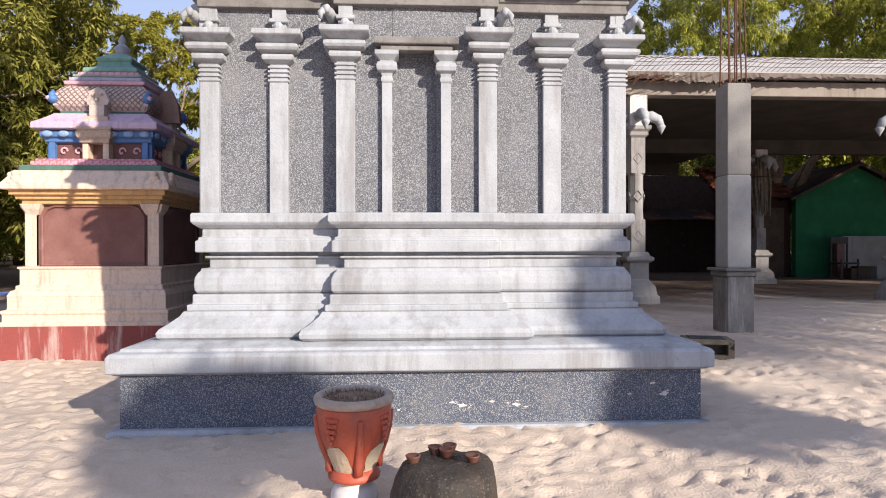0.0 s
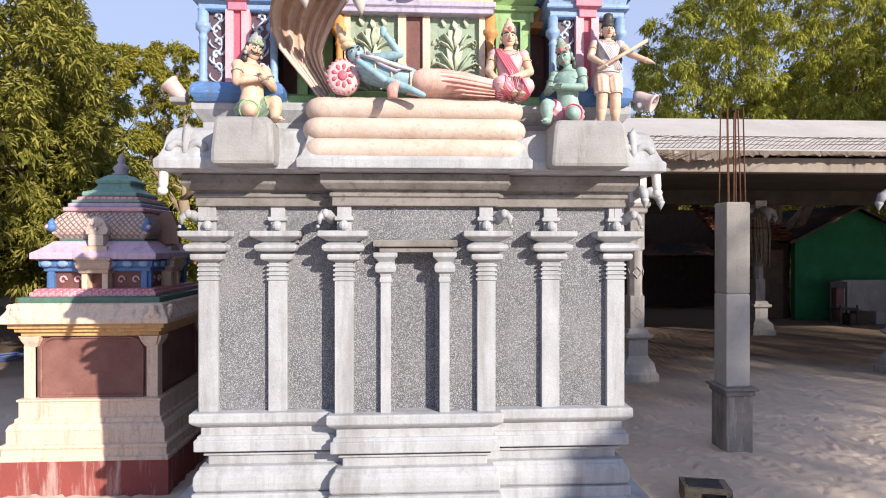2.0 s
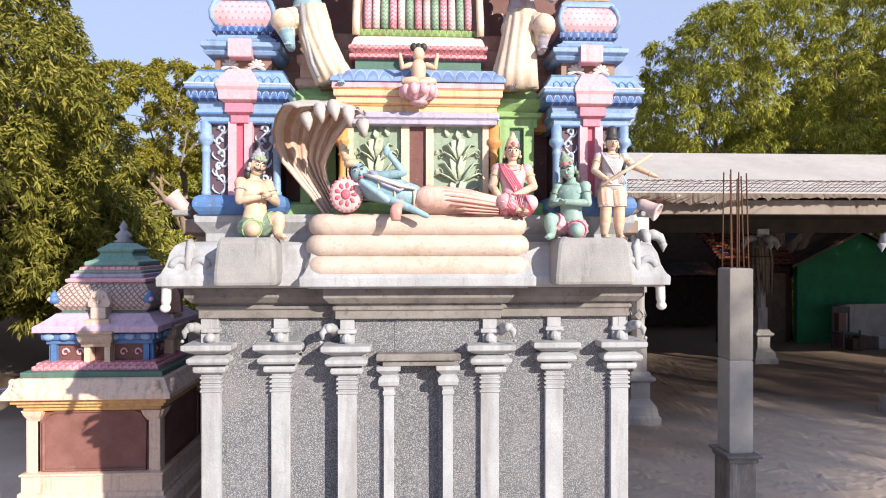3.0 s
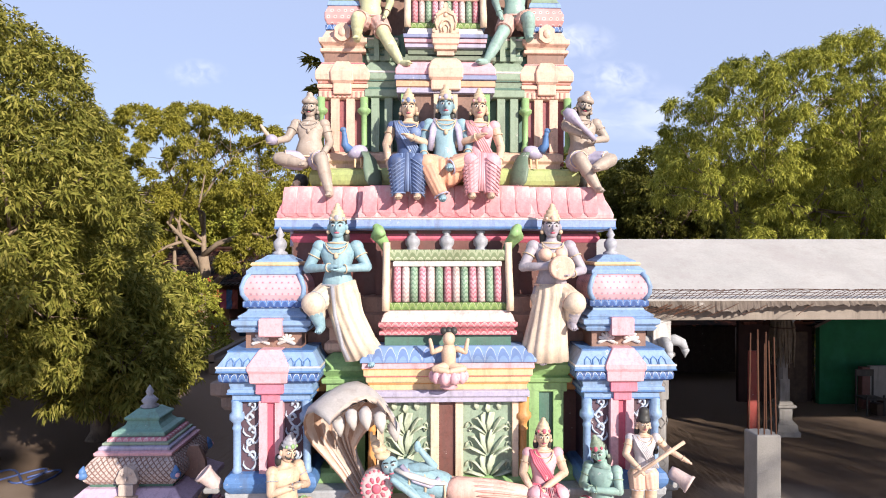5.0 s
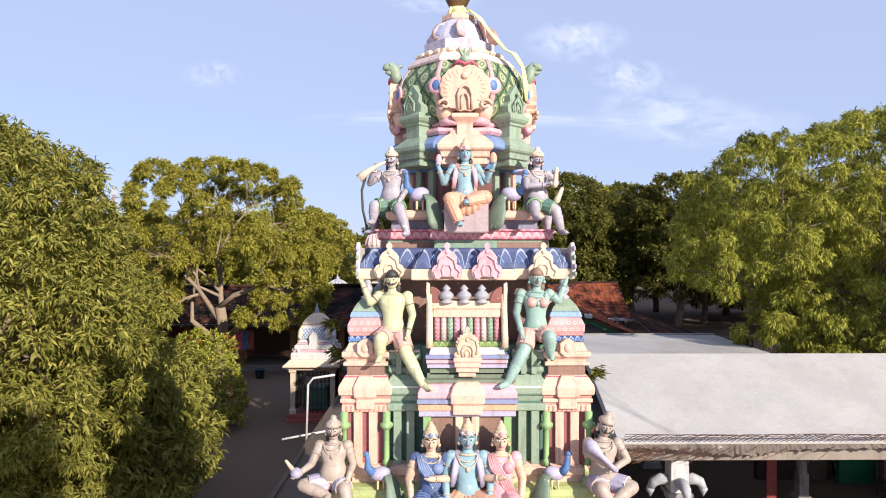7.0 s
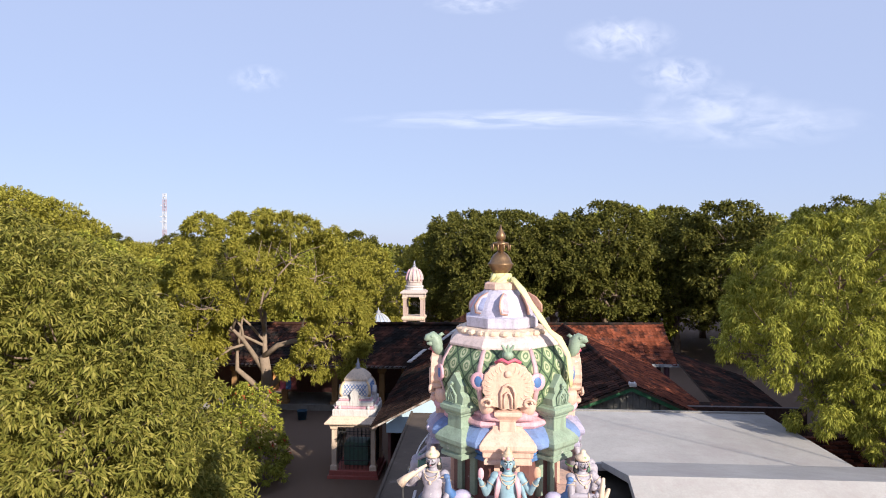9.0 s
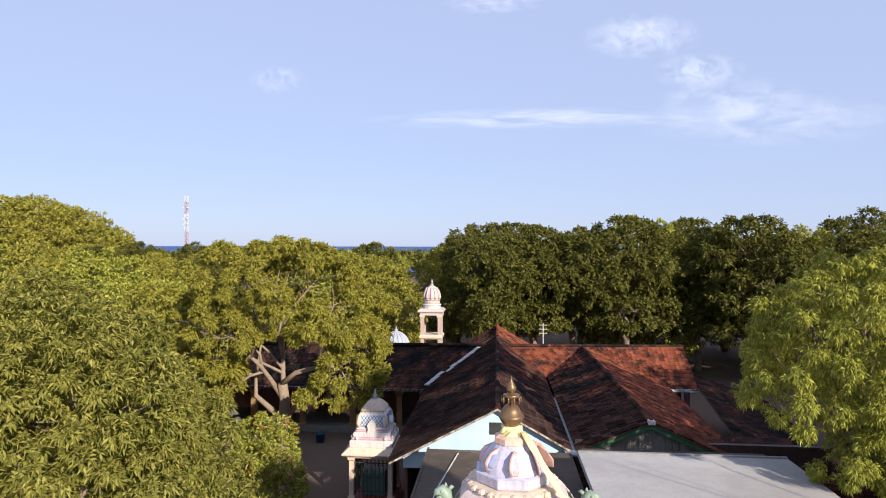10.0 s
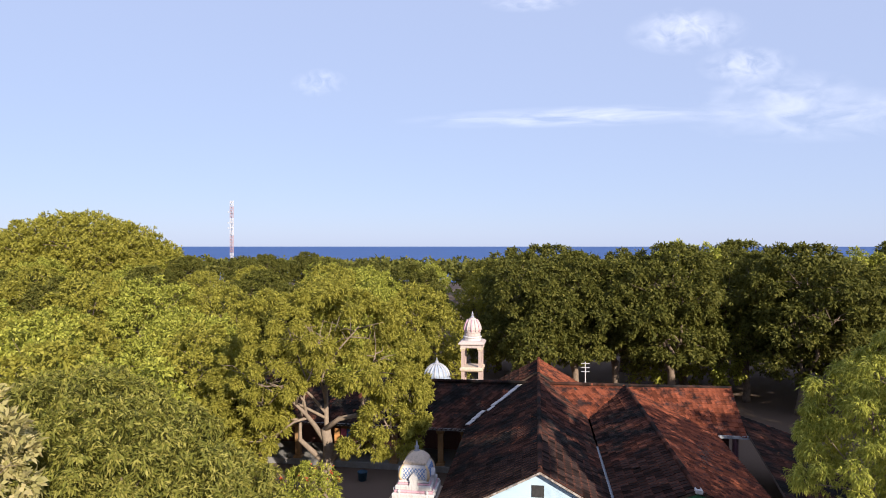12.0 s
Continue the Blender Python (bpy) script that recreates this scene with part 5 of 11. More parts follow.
frilled_arch(0.0, -0.925, 6.44, 0.86, paint("buff_paint", (0.80, 0.57, 0.42)), mid3)
b = BM()
moulding(b, rect(-0.085, 0.085, -0.925, -0.85), [(-0.02, 6.29), (-0.02, 6.325), (0.0, 6.33), (0.0, 6.36), (0.012, 6.37), (0.012, 6.405), (0.02, 6.41), (0.02, 6.44), (0.0, 6.445)])
part("plaque_foot", b, PEACH, mid3, bevel=0.004)

for sx in (-1, 1):
    b = BM()
    plate(b, [(0.0, 0.0), (0.085, 0.0), (0.09, 0.05), (0.07, 0.10), (0.02, 0.125), (0.0, 0.12)] if sx < 0 else [(0.0, 0.0), (-0.085, 0.0), (-0.09, 0.05), (-0.07, 0.10), (-0.02, 0.125), (0.0, 0.12)], -0.02, 0.02, 0, (sx * 0.285, -0.79, 6.835))
    part("roof_crest", b, paint("russet_paint", (0.34, 0.16, 0.12)), mid3, "russet crest at the roof end", bevel=0.006)
mid3.location.y = -0.09

# ---- blue eave, top slabs ----
b = BM()
moulding(b, rect(-0.68, 0.68, -0.58, 0.58), [(0, 6.4), (0, 7.3)])
part("tier_wall", b, BROWN, tower)
XE, YE, XB = 0.78, 0.665, 0.33
TP = [(-XE, -YE), (-XB - 0.02, -YE), (-XB - 0.02, -YE - 0.125), (XB - 0.02, -YE - 0.125), (XB - 0.02, -YE), (XE, -YE), (XE, YE), (-XE, YE)]
b = BM()
moulding(b, TP, [(-0.05, 7.0), (0.07, 7.005), (0.075, 7.015), (0.075, 7.09), (0.0, 7.095)])
part("cream_eave_band", b, CREAM, tower, "cream band along the blue eave", bevel=0.005)
b = BM()
moulding(b, TP, [(0.0, 7.09), (0.065, 7.092), (0.052, 7.13), (0.02, 7.175), (-0.01, 7.22), (-0.02, 7.25), (-0.05, 7.255)])
blue_eave = part("blue_eave", b, PETE, tower, "curved blue eave with white worn patches", bevel=0.004)
for i in range(10):
    x = -0.76 + 1.52 * i / 9
    b = BM()
    y = -0.72 - (0.125 if abs(x) < XB else 0)
    tube(b, [(x, y + 0.0, 7.10), (x - 0.03, y + 0.02, 7.145), (x, y + 0.05, 7.20), (x + 0.035, y + 0.02, 7.145), (x, y + 0.0, 7.10)], 0.008, 5)
    part("scroll_relief", b, SKYB, blue_eave, smooth=True)
for sx in (-1, 1):
    x0, x1 = sorted((sx * 0.835, sx * 0.865))
    b = BM()
    pr = [(-0.74, 7.01), (-0.765, 7.07), (-0.755, 7.14), (-0.73, 7.20), (-0.73, 7.26), (-0.71, 7.30), (-0.66, 7.285), (-0.58, 7.25), (0.55, 7.25), (0.55, 7.01)]
    rings(b, [[(x, yy, zz) for yy, zz in pr] for x in (x0, x1)])
    part("end_board", b, WHITE, blue_eave, "white end board of the blue eave", bevel=0.006)
    for k, (yy, zz) in enumerate(((-0.745, 7.25), (-0.75, 7.18), (-0.775, 7.11), (-0.785, 7.05))):
        b = BM()
        blob(b, (sx * 0.855, yy, zz), (0.014, 0.02, 0.024), 0, 8, 6)
        part("scroll_tip", b, (LILAC, PALEG)[k % 2], blue_eave, smooth=True)


def eave_arch(x, y, mat):
    b = BM()
    out = [(0.0, 0.285), (0.02, 0.27), (0.026, 0.25), (0.014, 0.23), (0.03, 0.217), (0.055, 0.20), (0.075, 0.17), (0.078, 0.135), (0.072, 0.115), (0.097, 0.105), (0.116, 0.08), (0.118, 0.05), (0.106, 0.02), (0.08, 0.0), (0.055, 0.004), (0.045, 0.02)]
    full = out + [(-a, c) for a, c in reversed(out[1:])]
    plate(b, full, -0.022, 0.022, 0, (x, y, 7.015))
    tube(b, [(x - 0.03, y - 0.022, 7.045), (x - 0.038, y - 0.026, 7.09), (x - 0.02, y - 0.026, 7.125), (x + 0.02, y - 0.026, 7.125), (x + 0.038, y - 0.026, 7.09), (x + 0.03, y - 0.022, 7.045)], 0.010, 6)
    tube(b, [(x - 0.085, y - 0.024, 7.035), (x - 0.10, y - 0.026, 7.07), (x - 0.07, y - 0.026, 7.10), (x - 0.055, y - 0.026, 7.16), (x, y - 0.026, 7.20), (x + 0.055, y - 0.026, 7.16), (x + 0.07, y - 0.026, 7.10), (x + 0.10, y - 0.026, 7.07), (x + 0.085, y - 0.024, 7.035)], 0.010, 6)
    blob(b, (x, y - 0.022, 7.225), (0.018, 0.014, 0.018), 0, 8, 5)
    return part("horseshoe_arch", b, mat, blue_eave, "upright flame-edged arch on the eave", bevel=0.004)


for x, mm in ((-0.60, CREAM), (-0.15, PINK), (0.155, PINK), (0.605, CREAM)):
    eave_arch(x, -0.77 - (0.115 if abs(x) < XB else 0), mm)

b = BM()
SLAB = [(-0.69, -0.545), (-0.25, -0.545), (-0.25, -0.695), (0.25, -0.695), (0.25, -0.545), (0.69, -0.545), (0.69, 0.6), (-0.69, 0.6)]
moulding(b, SLAB, [(0, 7.24), (0, 7.33)])
part("green_course", b, paint("dull_green_paint", (0.25, 0.36, 0.27)), tower)
b = BM()
moulding(b, SLAB, [(0.0, 7.315), (0.025, 7.325), (0.03, 7.34), (0.03, 7.385), (0.045, 7.39), (0.045, 7.404), (0.0, 7.407)])
part("pink_slab", b, PETP, tower, "pink slab with scroll edge", bevel=0.005)
b = BM()
moulding(b, rect(-0.60, 0.60, -0.55, 0.6), [(0.0, 7.37), (0.0, 7.47), (0.03, 7.49)])
part("slate_course", b, paint("slate_paint", (0.24, 0.24, 0.34)), tower)
b = BM()
moulding(b, square(0.62), [(0.0, 7.48), (0.02, 7.50), (0.02, 7.545), (0.0, 7.56), (-0.1, 7.562)])
part("cream_slab", b, PEACH, tower, bevel=0.005)
b = BM()
box(b, -0.17, 0.17, -0.85, -0.4, 7.37, 7.62, 0.01)
part("seat_block", b, paint("mauve_paint", (0.46, 0.36, 0.38)), tower)

# ---- octagonal crown ----
def octagon(r, turn=0.5):
    return [(r / math.cos(math.pi / 8) * math.cos(2 * math.pi * (k + turn) / 8 - math.pi / 2 - math.pi / 8 * 0), r / math.cos(math.pi / 8) * math.sin(2 * math.pi * (k + turn) / 8 - math.pi / 2)) for k in range(8)]


b = BM()
moulding(b, octagon(0.44), [(0, 7.55), (0, 8.3)])
drum = part("crown_drum", b, MAROON, tower, "eight-sided drum under the dome")
for k in range(8):
    a = -math.pi / 2 + 2 * math.pi * k / 8
    for d in (-0.075, 0.075):
        b = BM()
        box(b, d - 0.028, d + 0.028, -0.475, -0.42, 7.6, 7.93, 0.004)
        o = part("pilaster", b, PALEG if k % 2 else PEACH, drum)
        o.matrix_basis = Matrix.Rotation(a + math.pi / 2, 4, 'Z')
b = BM()
moulding(b, octagon(0.47), [(-0.02, 7.90), (0.005, 7.91), (0.005, 7.95), (-0.01, 7.955), (0.01, 7.965), (0.01, 7.99), (-0.01, 7.995)])
part("blue_course", b, BLUE, drum)
b = BM()
moulding(b, octagon(0.49), [(-0.02, 7.99), (0.01, 8.0), (0.01, 8.04), (0.02, 8.05), (0.0, 8.06)])
part("rose_course", b, ROSE, drum)
b = BM()
moulding(b, octagon(0.56), [(-0.06, 8.04), (0.055, 8.055), (0.065, 8.07), (0.065, 8.10), (0.03, 8.135), (-0.03, 8.17), (-0.09, 8.20), (-0.12, 8.22), (-0.12, 8.30)])
part("blue_cornice", b, paint("mid_blue_paint", (0.20, 0.30, 0.56)), drum, bevel=0.005)
for k in range(8):
    a = 2 * math.pi * k / 8
    mm = PEACH if k % 4 == 0 else (PALEG if k % 2 else LILAC)
    b = BM()
    hw = 0.19 if k % 4 == 0 else 0.125
    fr = -0.615 if k % 4 == 0 else -0.645
    moulding(b, rect(-hw, hw, fr, -0.40), [(-0.05, 7.92), (0.0, 7.93), (0.0, 7.965), (-0.012, 7.97), (-0.012, 7.985), (0.008, 7.99), (0.012, 8.035), (0.028, 8.045), (0.036, 8.06), (0.036, 8.09), (0.012, 8.125), (-0.03, 8.165), (-0.07, 8.195), (-0.07, 8.22)])
    o = part("boss", b, mm, drum, bevel=0.006)
    o.matrix_basis = Matrix.Rotation(a, 4, 'Z')
b = BM()
moulding(b, octagon(0.46), [(-0.02, 8.18), (0.045, 8.19), (0.07, 8.215), (0.06, 8.245), (0.02, 8.26), (0.0, 8.265), (0.015, 8.275), (0.015, 8.295), (-0.03, 8.32)])
part("rose_petals", b, PINK, drum, bevel=0.006)

b = BM()
prof = [(0.42, 8.31), (0.47, 8.35), (0.525, 8.43), (0.55, 8.52), (0.55, 8.60), (0.53, 8.69), (0.48, 8.78), (0.44, 8.83)]
rings(b, [[(x, y, z) for x, y in octagon(r)] for r, z in prof])
dome = part("dome", b, SEAG, tower, "eight-sided dome in green leaf scales", smooth=False)
# leaf scales of the dome and its painted ribs
for k in range(8):
    a = 2 * math.pi * k / 8
    b = BM()
    tw = math.tan(math.pi / 8) * 0.96
    rings(b, [[(-r * tw, -r - 0.001, z), (-r * tw, -r - 0.01, z), (r * tw, -r - 0.01, z), (r * tw, -r - 0.001, z)] for r, z in prof])
    o = part("dome_panel", b, LATG, dome, "panel of green diamond lattice")
    o.matrix_basis = Matrix.Rotation(a, 4, 'Z')
    b = BM()
    pts = [(0, -r / math.cos(math.pi / 8) - 0.004, z) for r, z in prof]
    tube(b, pts, [0.018, 0.020, 0.022, 0.024, 0.024, 0.022, 0.020, 0.018], 8, 0, 0.5)
    o = part("dome_rib", b, paint("shell_pink_paint", (0.62, 0.40, 0.42)), dome, smooth=True)
    o.matrix_basis = Matrix.Rotation(a + math.pi / 8, 4, 'Z')
    b = BM()
    blob(b, (0, -0.605, 8.58), (0.046, 0.02, 0.056))
    o2 = part("blue_medallion", b, BLUE, dome, smooth=True)
    o2.matrix_basis = Matrix.Rotation(a + math.pi / 8, 4, 'Z')
    b = BM()
    lathe(b, [(0.042, -0.012), (0.068, -0.01), (0.074, 0.0), (0.068, 0.012), (0.042, 0.012)], 16)
    bmesh.ops.rotate(b, verts=b.verts, matrix=Matrix.Rotation(math.pi / 2, 3, 'X'))
    bmesh.ops.translate(b, verts=b.verts, vec=(0, -0.605, 8.58))
    o3 = part("medallion_ring", b, PINK, dome, smooth=True)
    o3.matrix_basis = Matrix.Rotation(a + math.pi / 8, 4, 'Z')
b = BM()
rings(b, [[(x, y, z) for x, y in octagon(r)] for r, z in [(0.40, 8.80), (0.465, 8.815), (0.468, 8.835), (0.42, 8.89), (0.37, 8.92), (0.3, 8.93)]])
part("white_collar", b, paint("pinkish_white_paint", (0.76, 0.60, 0.56)), dome, bevel=0.004)
b = BM()
rings(b, [[(x, y, z) for x, y in octagon(r)] for r, z in [(0.34, 8.90), (0.38, 8.91), (0.38, 8.945), (0.33, 8.96)]])
for k in range(24):
    a = 2 * math.pi * k / 24
    blob(b, (0.375 * math.cos(a), 0.375 * math.sin(a), 8.93), (0.04, 0.04, 0.028), 0, 7, 5)
part("bead_ring", b, CREAM, dome, bevel=0)
b = BM()
rings(b, [[(x, y, z) for x, y in octagon(r)] for r, z in [(0.29, 8.955), (0.305, 8.97), (0.312, 9.05), (0.285, 9.06)]])
lathe(b, [(0.28, 9.06), (0.27, 9.11), (0.235, 9.18), (0.19, 9.24), (0.15, 9.28), (0.13, 9.29)], 24)
up = part("upper_lotus", b, paint("pale_lilac_paint", (0.60, 0.57, 0.70)), dome, "lotus cap of blue, cream and pink petals")
for k in range(8):
    a = 2 * math.pi * k / 8
    for (mm, s, off) in ((paint("terracotta_paint", (0.66, 0.36, 0.26)), 1.0, 0.0), (paint("lilac_white_paint", (0.62, 0.57, 0.64)), 0.82, 0.012), ((PINK, SLATEB)[k % 2], 0.55, 0.024)):
        b = BM()
        pts = [(0, -0.272 - off * 0.5, 9.075 + 0.012 * (1 - s) * 5), (0, -0.262 - off * 0.5, 9.13), (0, -0.228 - off * 0.5, 9.19), (0, -0.182 - off * 0.5, 9.245 - 0.02 * (1 - s))]
        tube(b, pts, [0.075 * s, 0.092 * s, 0.078 * s, 0.035 * s], 12, 0, 0.13)
        o = part("lotus_petal", b, mm, up, smooth=True)
        o.matrix_basis = Matrix.Rotation(a, 4, 'Z')
b = BM()
rings(b, [[(x, y, z) for x, y in octagon(r)] for r, z in [(0.13, 9.275), (0.15, 9.285), (0.145, 9.33), (0.12, 9.345)]])
part("cap_block", b, PEACH, dome)
b = BM()
lathe(b, [(0.10, 9.285), (0.12, 9.300), (0.115, 9.325), (0.08, 9.355), (0.07, 9.380), (0.085, 9.395), (0.075, 9.420), (0.05, 9.425)], 14)
for k in range(5):
    tube(b, [(0.11 * math.cos(k * 1.3), 0.11 * math.sin(k * 1.3), 9.305), (0.085 * math.cos(k * 1.3 + 0.7), 0.085 * math.sin(k * 1.3 + 0.7), 9.365), (0.085 * math.cos(k * 1.3 + 1.4), 0.085 * math.sin(k * 1.3 + 1.4), 9.410)], 0.018, 6)
sash = part("cloth_wrap", b, CLOTH, dome, "yellow cloth tied round the finial", smooth=True)
b = BM()
path = [(0.06, -0.07, 9.385), (0.14, -0.16, 9.285), (0.21, -0.20, 9.175), (0.29, -0.26, 9.055), (0.36, -0.30, 8.955), (0.43, -0.36, 8.90), (0.50, -0.38, 8.78), (0.525, -0.37, 8.62), (0.53, -0.36, 8.50)]
tube(b, path, [0.032, 0.045, 0.030, 0.042, 0.028, 0.044, 0.030, 0.040, 0.018], 10, 0, 0.3)
part("cloth_tail", b, CLOTH, sash, smooth=True)
b = BM()
lathe(b, [(0.05, 9.410), (0.06, 9.420), (0.08, 9.440), (0.1, 9.475), (0.113, 9.500), (0.113, 9.507), (0.1, 9.515), (0.085, 9.555), (0.06, 9.590), (0.045, 9.600), (0.03, 9.615)], 20)
kal = part("brass_pot_finial", b, BRASS, tower, "tarnished brass pot finial with a spike", smooth=True)
b = BM()
lathe(b, [(0.028, 9.605), (0.03, 9.655), (0.06, 9.665), (0.075, 9.690), (0.055, 9.695), (0.03, 9.700), (0.025, 9.710)], 16)
part("crown_plate", b, BRASS, kal, smooth=True)
b = BM()
lathe(b, [(0.02, 9.705), (0.042, 9.730), (0.045, 9.755), (0.03, 9.785), (0.012, 9.815), (0.004, 9.855)], 14)
part("spike", b, BRASS, kal, smooth=True)
for k in range(10):
    a = 2 * math.pi * k / 10
    b = BM()
    blob(b, (0.082 * math.cos(a), 0.082 * math.sin(a), 9.650), (0.008, 0.008, 0.03), 0, 6, 5)
    part("pendant", b, BRASS, kal, smooth=True)

PLQ = paint("plaque_peach_paint", (0.80, 0.53, 0.40))
# big front plaque, side plaques and horned wings of the dome
for k in range(4):
    b = BM()
    N = 68
    out = []
    for i in range(N):
        a = 2 * math.pi * i / N
        r = 1.0 + 0.025 * math.cos(17 * a)
        x, z = 0.205 * r * math.sin(a), 0.19 * r * math.cos(a)
        if z < -0.10:
            x *= 1.12
        out.append((x, z))
    plate(b, out, -0.045, 0.05, 0, (0, -0.60, 8.555))
    m4 = Matrix.Rotation(math.pi / 2 * k, 4, 'Z')
    pq = part("flame_plaque", b, PLQ, dome, "peach shell-shaped plaque", bevel=0.006)
    pq.matrix_basis = m4 @ Matrix.Translation((0, 0.045, 0))
    for sg in (-1, 1):
        for q in range(9):
            a = 0.35 + 0.24 * q
            b = BM()
            tube(b, [(sg * 0.125 * math.sin(a), -0.641, 8.55 + 0.105 * math.cos(a)), (sg * 0.155 * math.sin(a + 0.06), -0.643, 8.552 + 0.145 * math.cos(a + 0.06)), (sg * 0.188 * math.sin(a), -0.641, 8.555 + 0.175 * math.cos(a))], [0.003, 0.007, 0.005], 6)
            part("plaque_relief", b, PLQ, pq, smooth=True)
        b = BM()
        tube(b, [(sg * (0.165 + 0.05 * math.cos(a) * (1 - a / 9)), -0.65, 8.415 + 0.045 * math.sin(a) * (1 - a / 9)) for a in [0.6 * i for i in range(11)]], 0.014, 6)
        part("plaque_relief", b, PLQ, pq, smooth=True)
    for s_, r_ in ((1.0, 0.012), (0.55, 0.010)):
        b = BM()
        tube(b, [(-0.055 * s_, -0.652, 8.38), (-0.055 * s_, -0.66, 8.40 + 0.10 * s_), (-0.035 * s_, -0.66, 8.42 + 0.13 * s_), (0, -0.66, 8.43 + 0.14 * s_), (0.035 * s_, -0.66, 8.42 + 0.13 * s_), (0.055 * s_, -0.66, 8.40 + 0.10 * s_), (0.055 * s_, -0.652, 8.38)], r_, 6)
        part("plaque_relief", b, PLQ if s_ == 1 else PEACH, pq, smooth=True)
    b = BM()
    blob(b, (0, -0.652, 8.65), (0.03, 0.016, 0.03), 0, 10, 6)
    part("plaque_relief", b, PEACH, pq, smooth=True)
    b = BM()
    moulding(b, rect(-0.075, 0.075, -0.62, -0.5), [(-0.01, 8.18), (-0.01, 8.26), (0.0, 8.28), (0.02, 8.30), (0.035, 8.315), (0.035, 8.345), (0.0, 8.355)])
    part("plaque_foot", b, PEACH, pq, bevel=0.005)
    b = BM()
    tube(b, [(-0.10, -0.62, 8.735), (-0.05, -0.65, 8.765), (0, -0.66, 8.74), (0.05, -0.65, 8.765), (0.10, -0.62, 8.735)], 0.014, 7)
    part("rose_ribbon", b, ROSE, pq, "rose scroll under the beast head", smooth=True)
    for sg in (-1, 1):
        b = BM()
        lathe(b, [(0.035, 8.30), (0.06, 8.315), (0.075, 8.35), (0.082, 8.40), (0.07, 8.43), (0.03, 8.435)], 14, (sg * 0.155, -0.535, 0))
        part("petal_cup", b, PEACH, pq, "peach petal cup beside the plaque foot", smooth=True)
        b = BM()
        tube(b, [(sg * 0.06, -0.59, 8.285), (sg * 0.13, -0.585, 8.295), (sg * 0.20, -0.56, 8.28)], [0.03, 0.038, 0.028], 8)
        part("pink_roll", b, PINK, pq, "pink rolled cushion", smooth=True)
    b = BM()
    blob(b, (0, -0.60, 8.79), (0.045, 0.04, 0.04))
    for q in (-0.5, 0, 0.5):
        limb(b, (0, -0.60, 8.80), (0.09 * q, -0.62, 8.87), 0.022, 0.01)
    part("beast_head", b, paint("grey_green_paint", (0.30, 0.40, 0.29)), pq, "green beast head above the plaque", smooth=True)
    # green diagonal plaques
    b = BM()
    plate(b, [(-0.10, 0), (-0.11, 0.06), (-0.075, 0.10), (-0.085, 0.15), (-0.05, 0.19), (0, 0.25), (0.05, 0.19), (0.085, 0.15), (0.075, 0.10), (0.11, 0.06), (0.10, 0)], -0.045, 0.07, 0, (0, -0.57, 8.37))
    moulding(b, rect(-0.115, 0.115, -0.645, -0.45), [(-0.035, 8.15), (-0.035, 8.265), (-0.02, 8.275), (-0.02, 8.29), (0.0, 8.305), (0.012, 8.325), (0.012, 8.35), (-0.005, 8.36), (-0.01, 8.375)])
    for r_, u_ in ((0.010, 1.0), (0.008, 0.5)):
        tube(b, [(-0.05 * u_, -0.642, 8.385), (-0.06 * u_, -0.65, 8.38 + 0.07 * u_), (0, -0.65, 8.40 + 0.12 * u_), (0.06 * u_, -0.65, 8.38 + 0.07 * u_), (0.05 * u_, -0.642, 8.385)], r_, 6)
    for zz_ in (8.475, 8.535):
        blob(b, (0, -0.64, zz_), (0.02, 0.014, 0.018), 0, 8, 5)
    g = part("green_plaque", b, paint("grey_green_paint", (0.30, 0.40, 0.29)), dome, "green pointed plaque", bevel=0.008)
    g.matrix_basis = Matrix.Rotation(math.pi / 2 * k + math.pi / 4, 4, 'Z')
for sx in (-1, 1):
    b = BM()
    tube(b, [(sx * 0.515, -0.04, 8.36), (sx * 0.540, -0.05, 8.5), (sx * 0.560, -0.06, 8.62), (sx * 0.590, -0.07, 8.74)], [0.05, 0.05, 0.045, 0.04], 8, 0, 0.6)
    wg = part("dome_wing", b, LILAC, dome, "upright side wing of the dome", smooth=True)
    b = BM()
    tube(b, [(sx * 0.555, -0.09, 8.70), (sx * 0.590, -0.09, 8.76), (sx * 0.610, -0.08, 8.83), (sx * 0.640, -0.09, 8.865), (sx * 0.685, -0.11, 8.855), (sx * 0.700, -0.12, 8.835)], [0.03, 0.05, 0.058, 0.05, 0.032, 0.016], 10)
    tube(b, [(sx * 0.620, -0.09, 8.81), (sx * 0.655, -0.11, 8.805), (sx * 0.685, -0.12, 8.81)], [0.03, 0.022, 0.01], 7)
    tube(b, [(sx * 0.585, -0.06, 8.86), (sx * 0.555, -0.05, 8.885), (sx * 0.540, -0.04, 8.875)], [0.022, 0.016, 0.006], 7)
    blob(b, (sx * 0.640, -0.135, 8.87), (0.014, 0.012, 0.014), 0, 7, 5)
    part("beast_head", b, PALEG, wg, "green beast head crest", smooth=True)
    for q in range(6):
        b = BM()
        z_ = 8.40 + 0.06 * q
        x_ = 0.530 + 0.13 * (z_ - 8.36) ** 1.2
        tube(b, [(sx * (x_ - 0.04), -0.085, z_ + 0.02), (sx * x_, -0.095, z_), (sx * (x_ + 0.045), -0.085, z_ + 0.03)], 0.012, 5)
        part("wing_rib", b, (paint("slate_blue_paint", (0.26, 0.29, 0.48)), PINK)[q % 2], wg, smooth=True)

# the crown leans a little to one side towards its tip
for o in list(dome.children) + [kal]:
    o.location.x = {"brass_pot_finial": -0.040, "cloth_wrap": -0.038, "cap_block": -0.034, "upper_lotus": -0.030, "bead_ring": -0.022, "white_collar": -0.016}.get(o.name, 0.0)

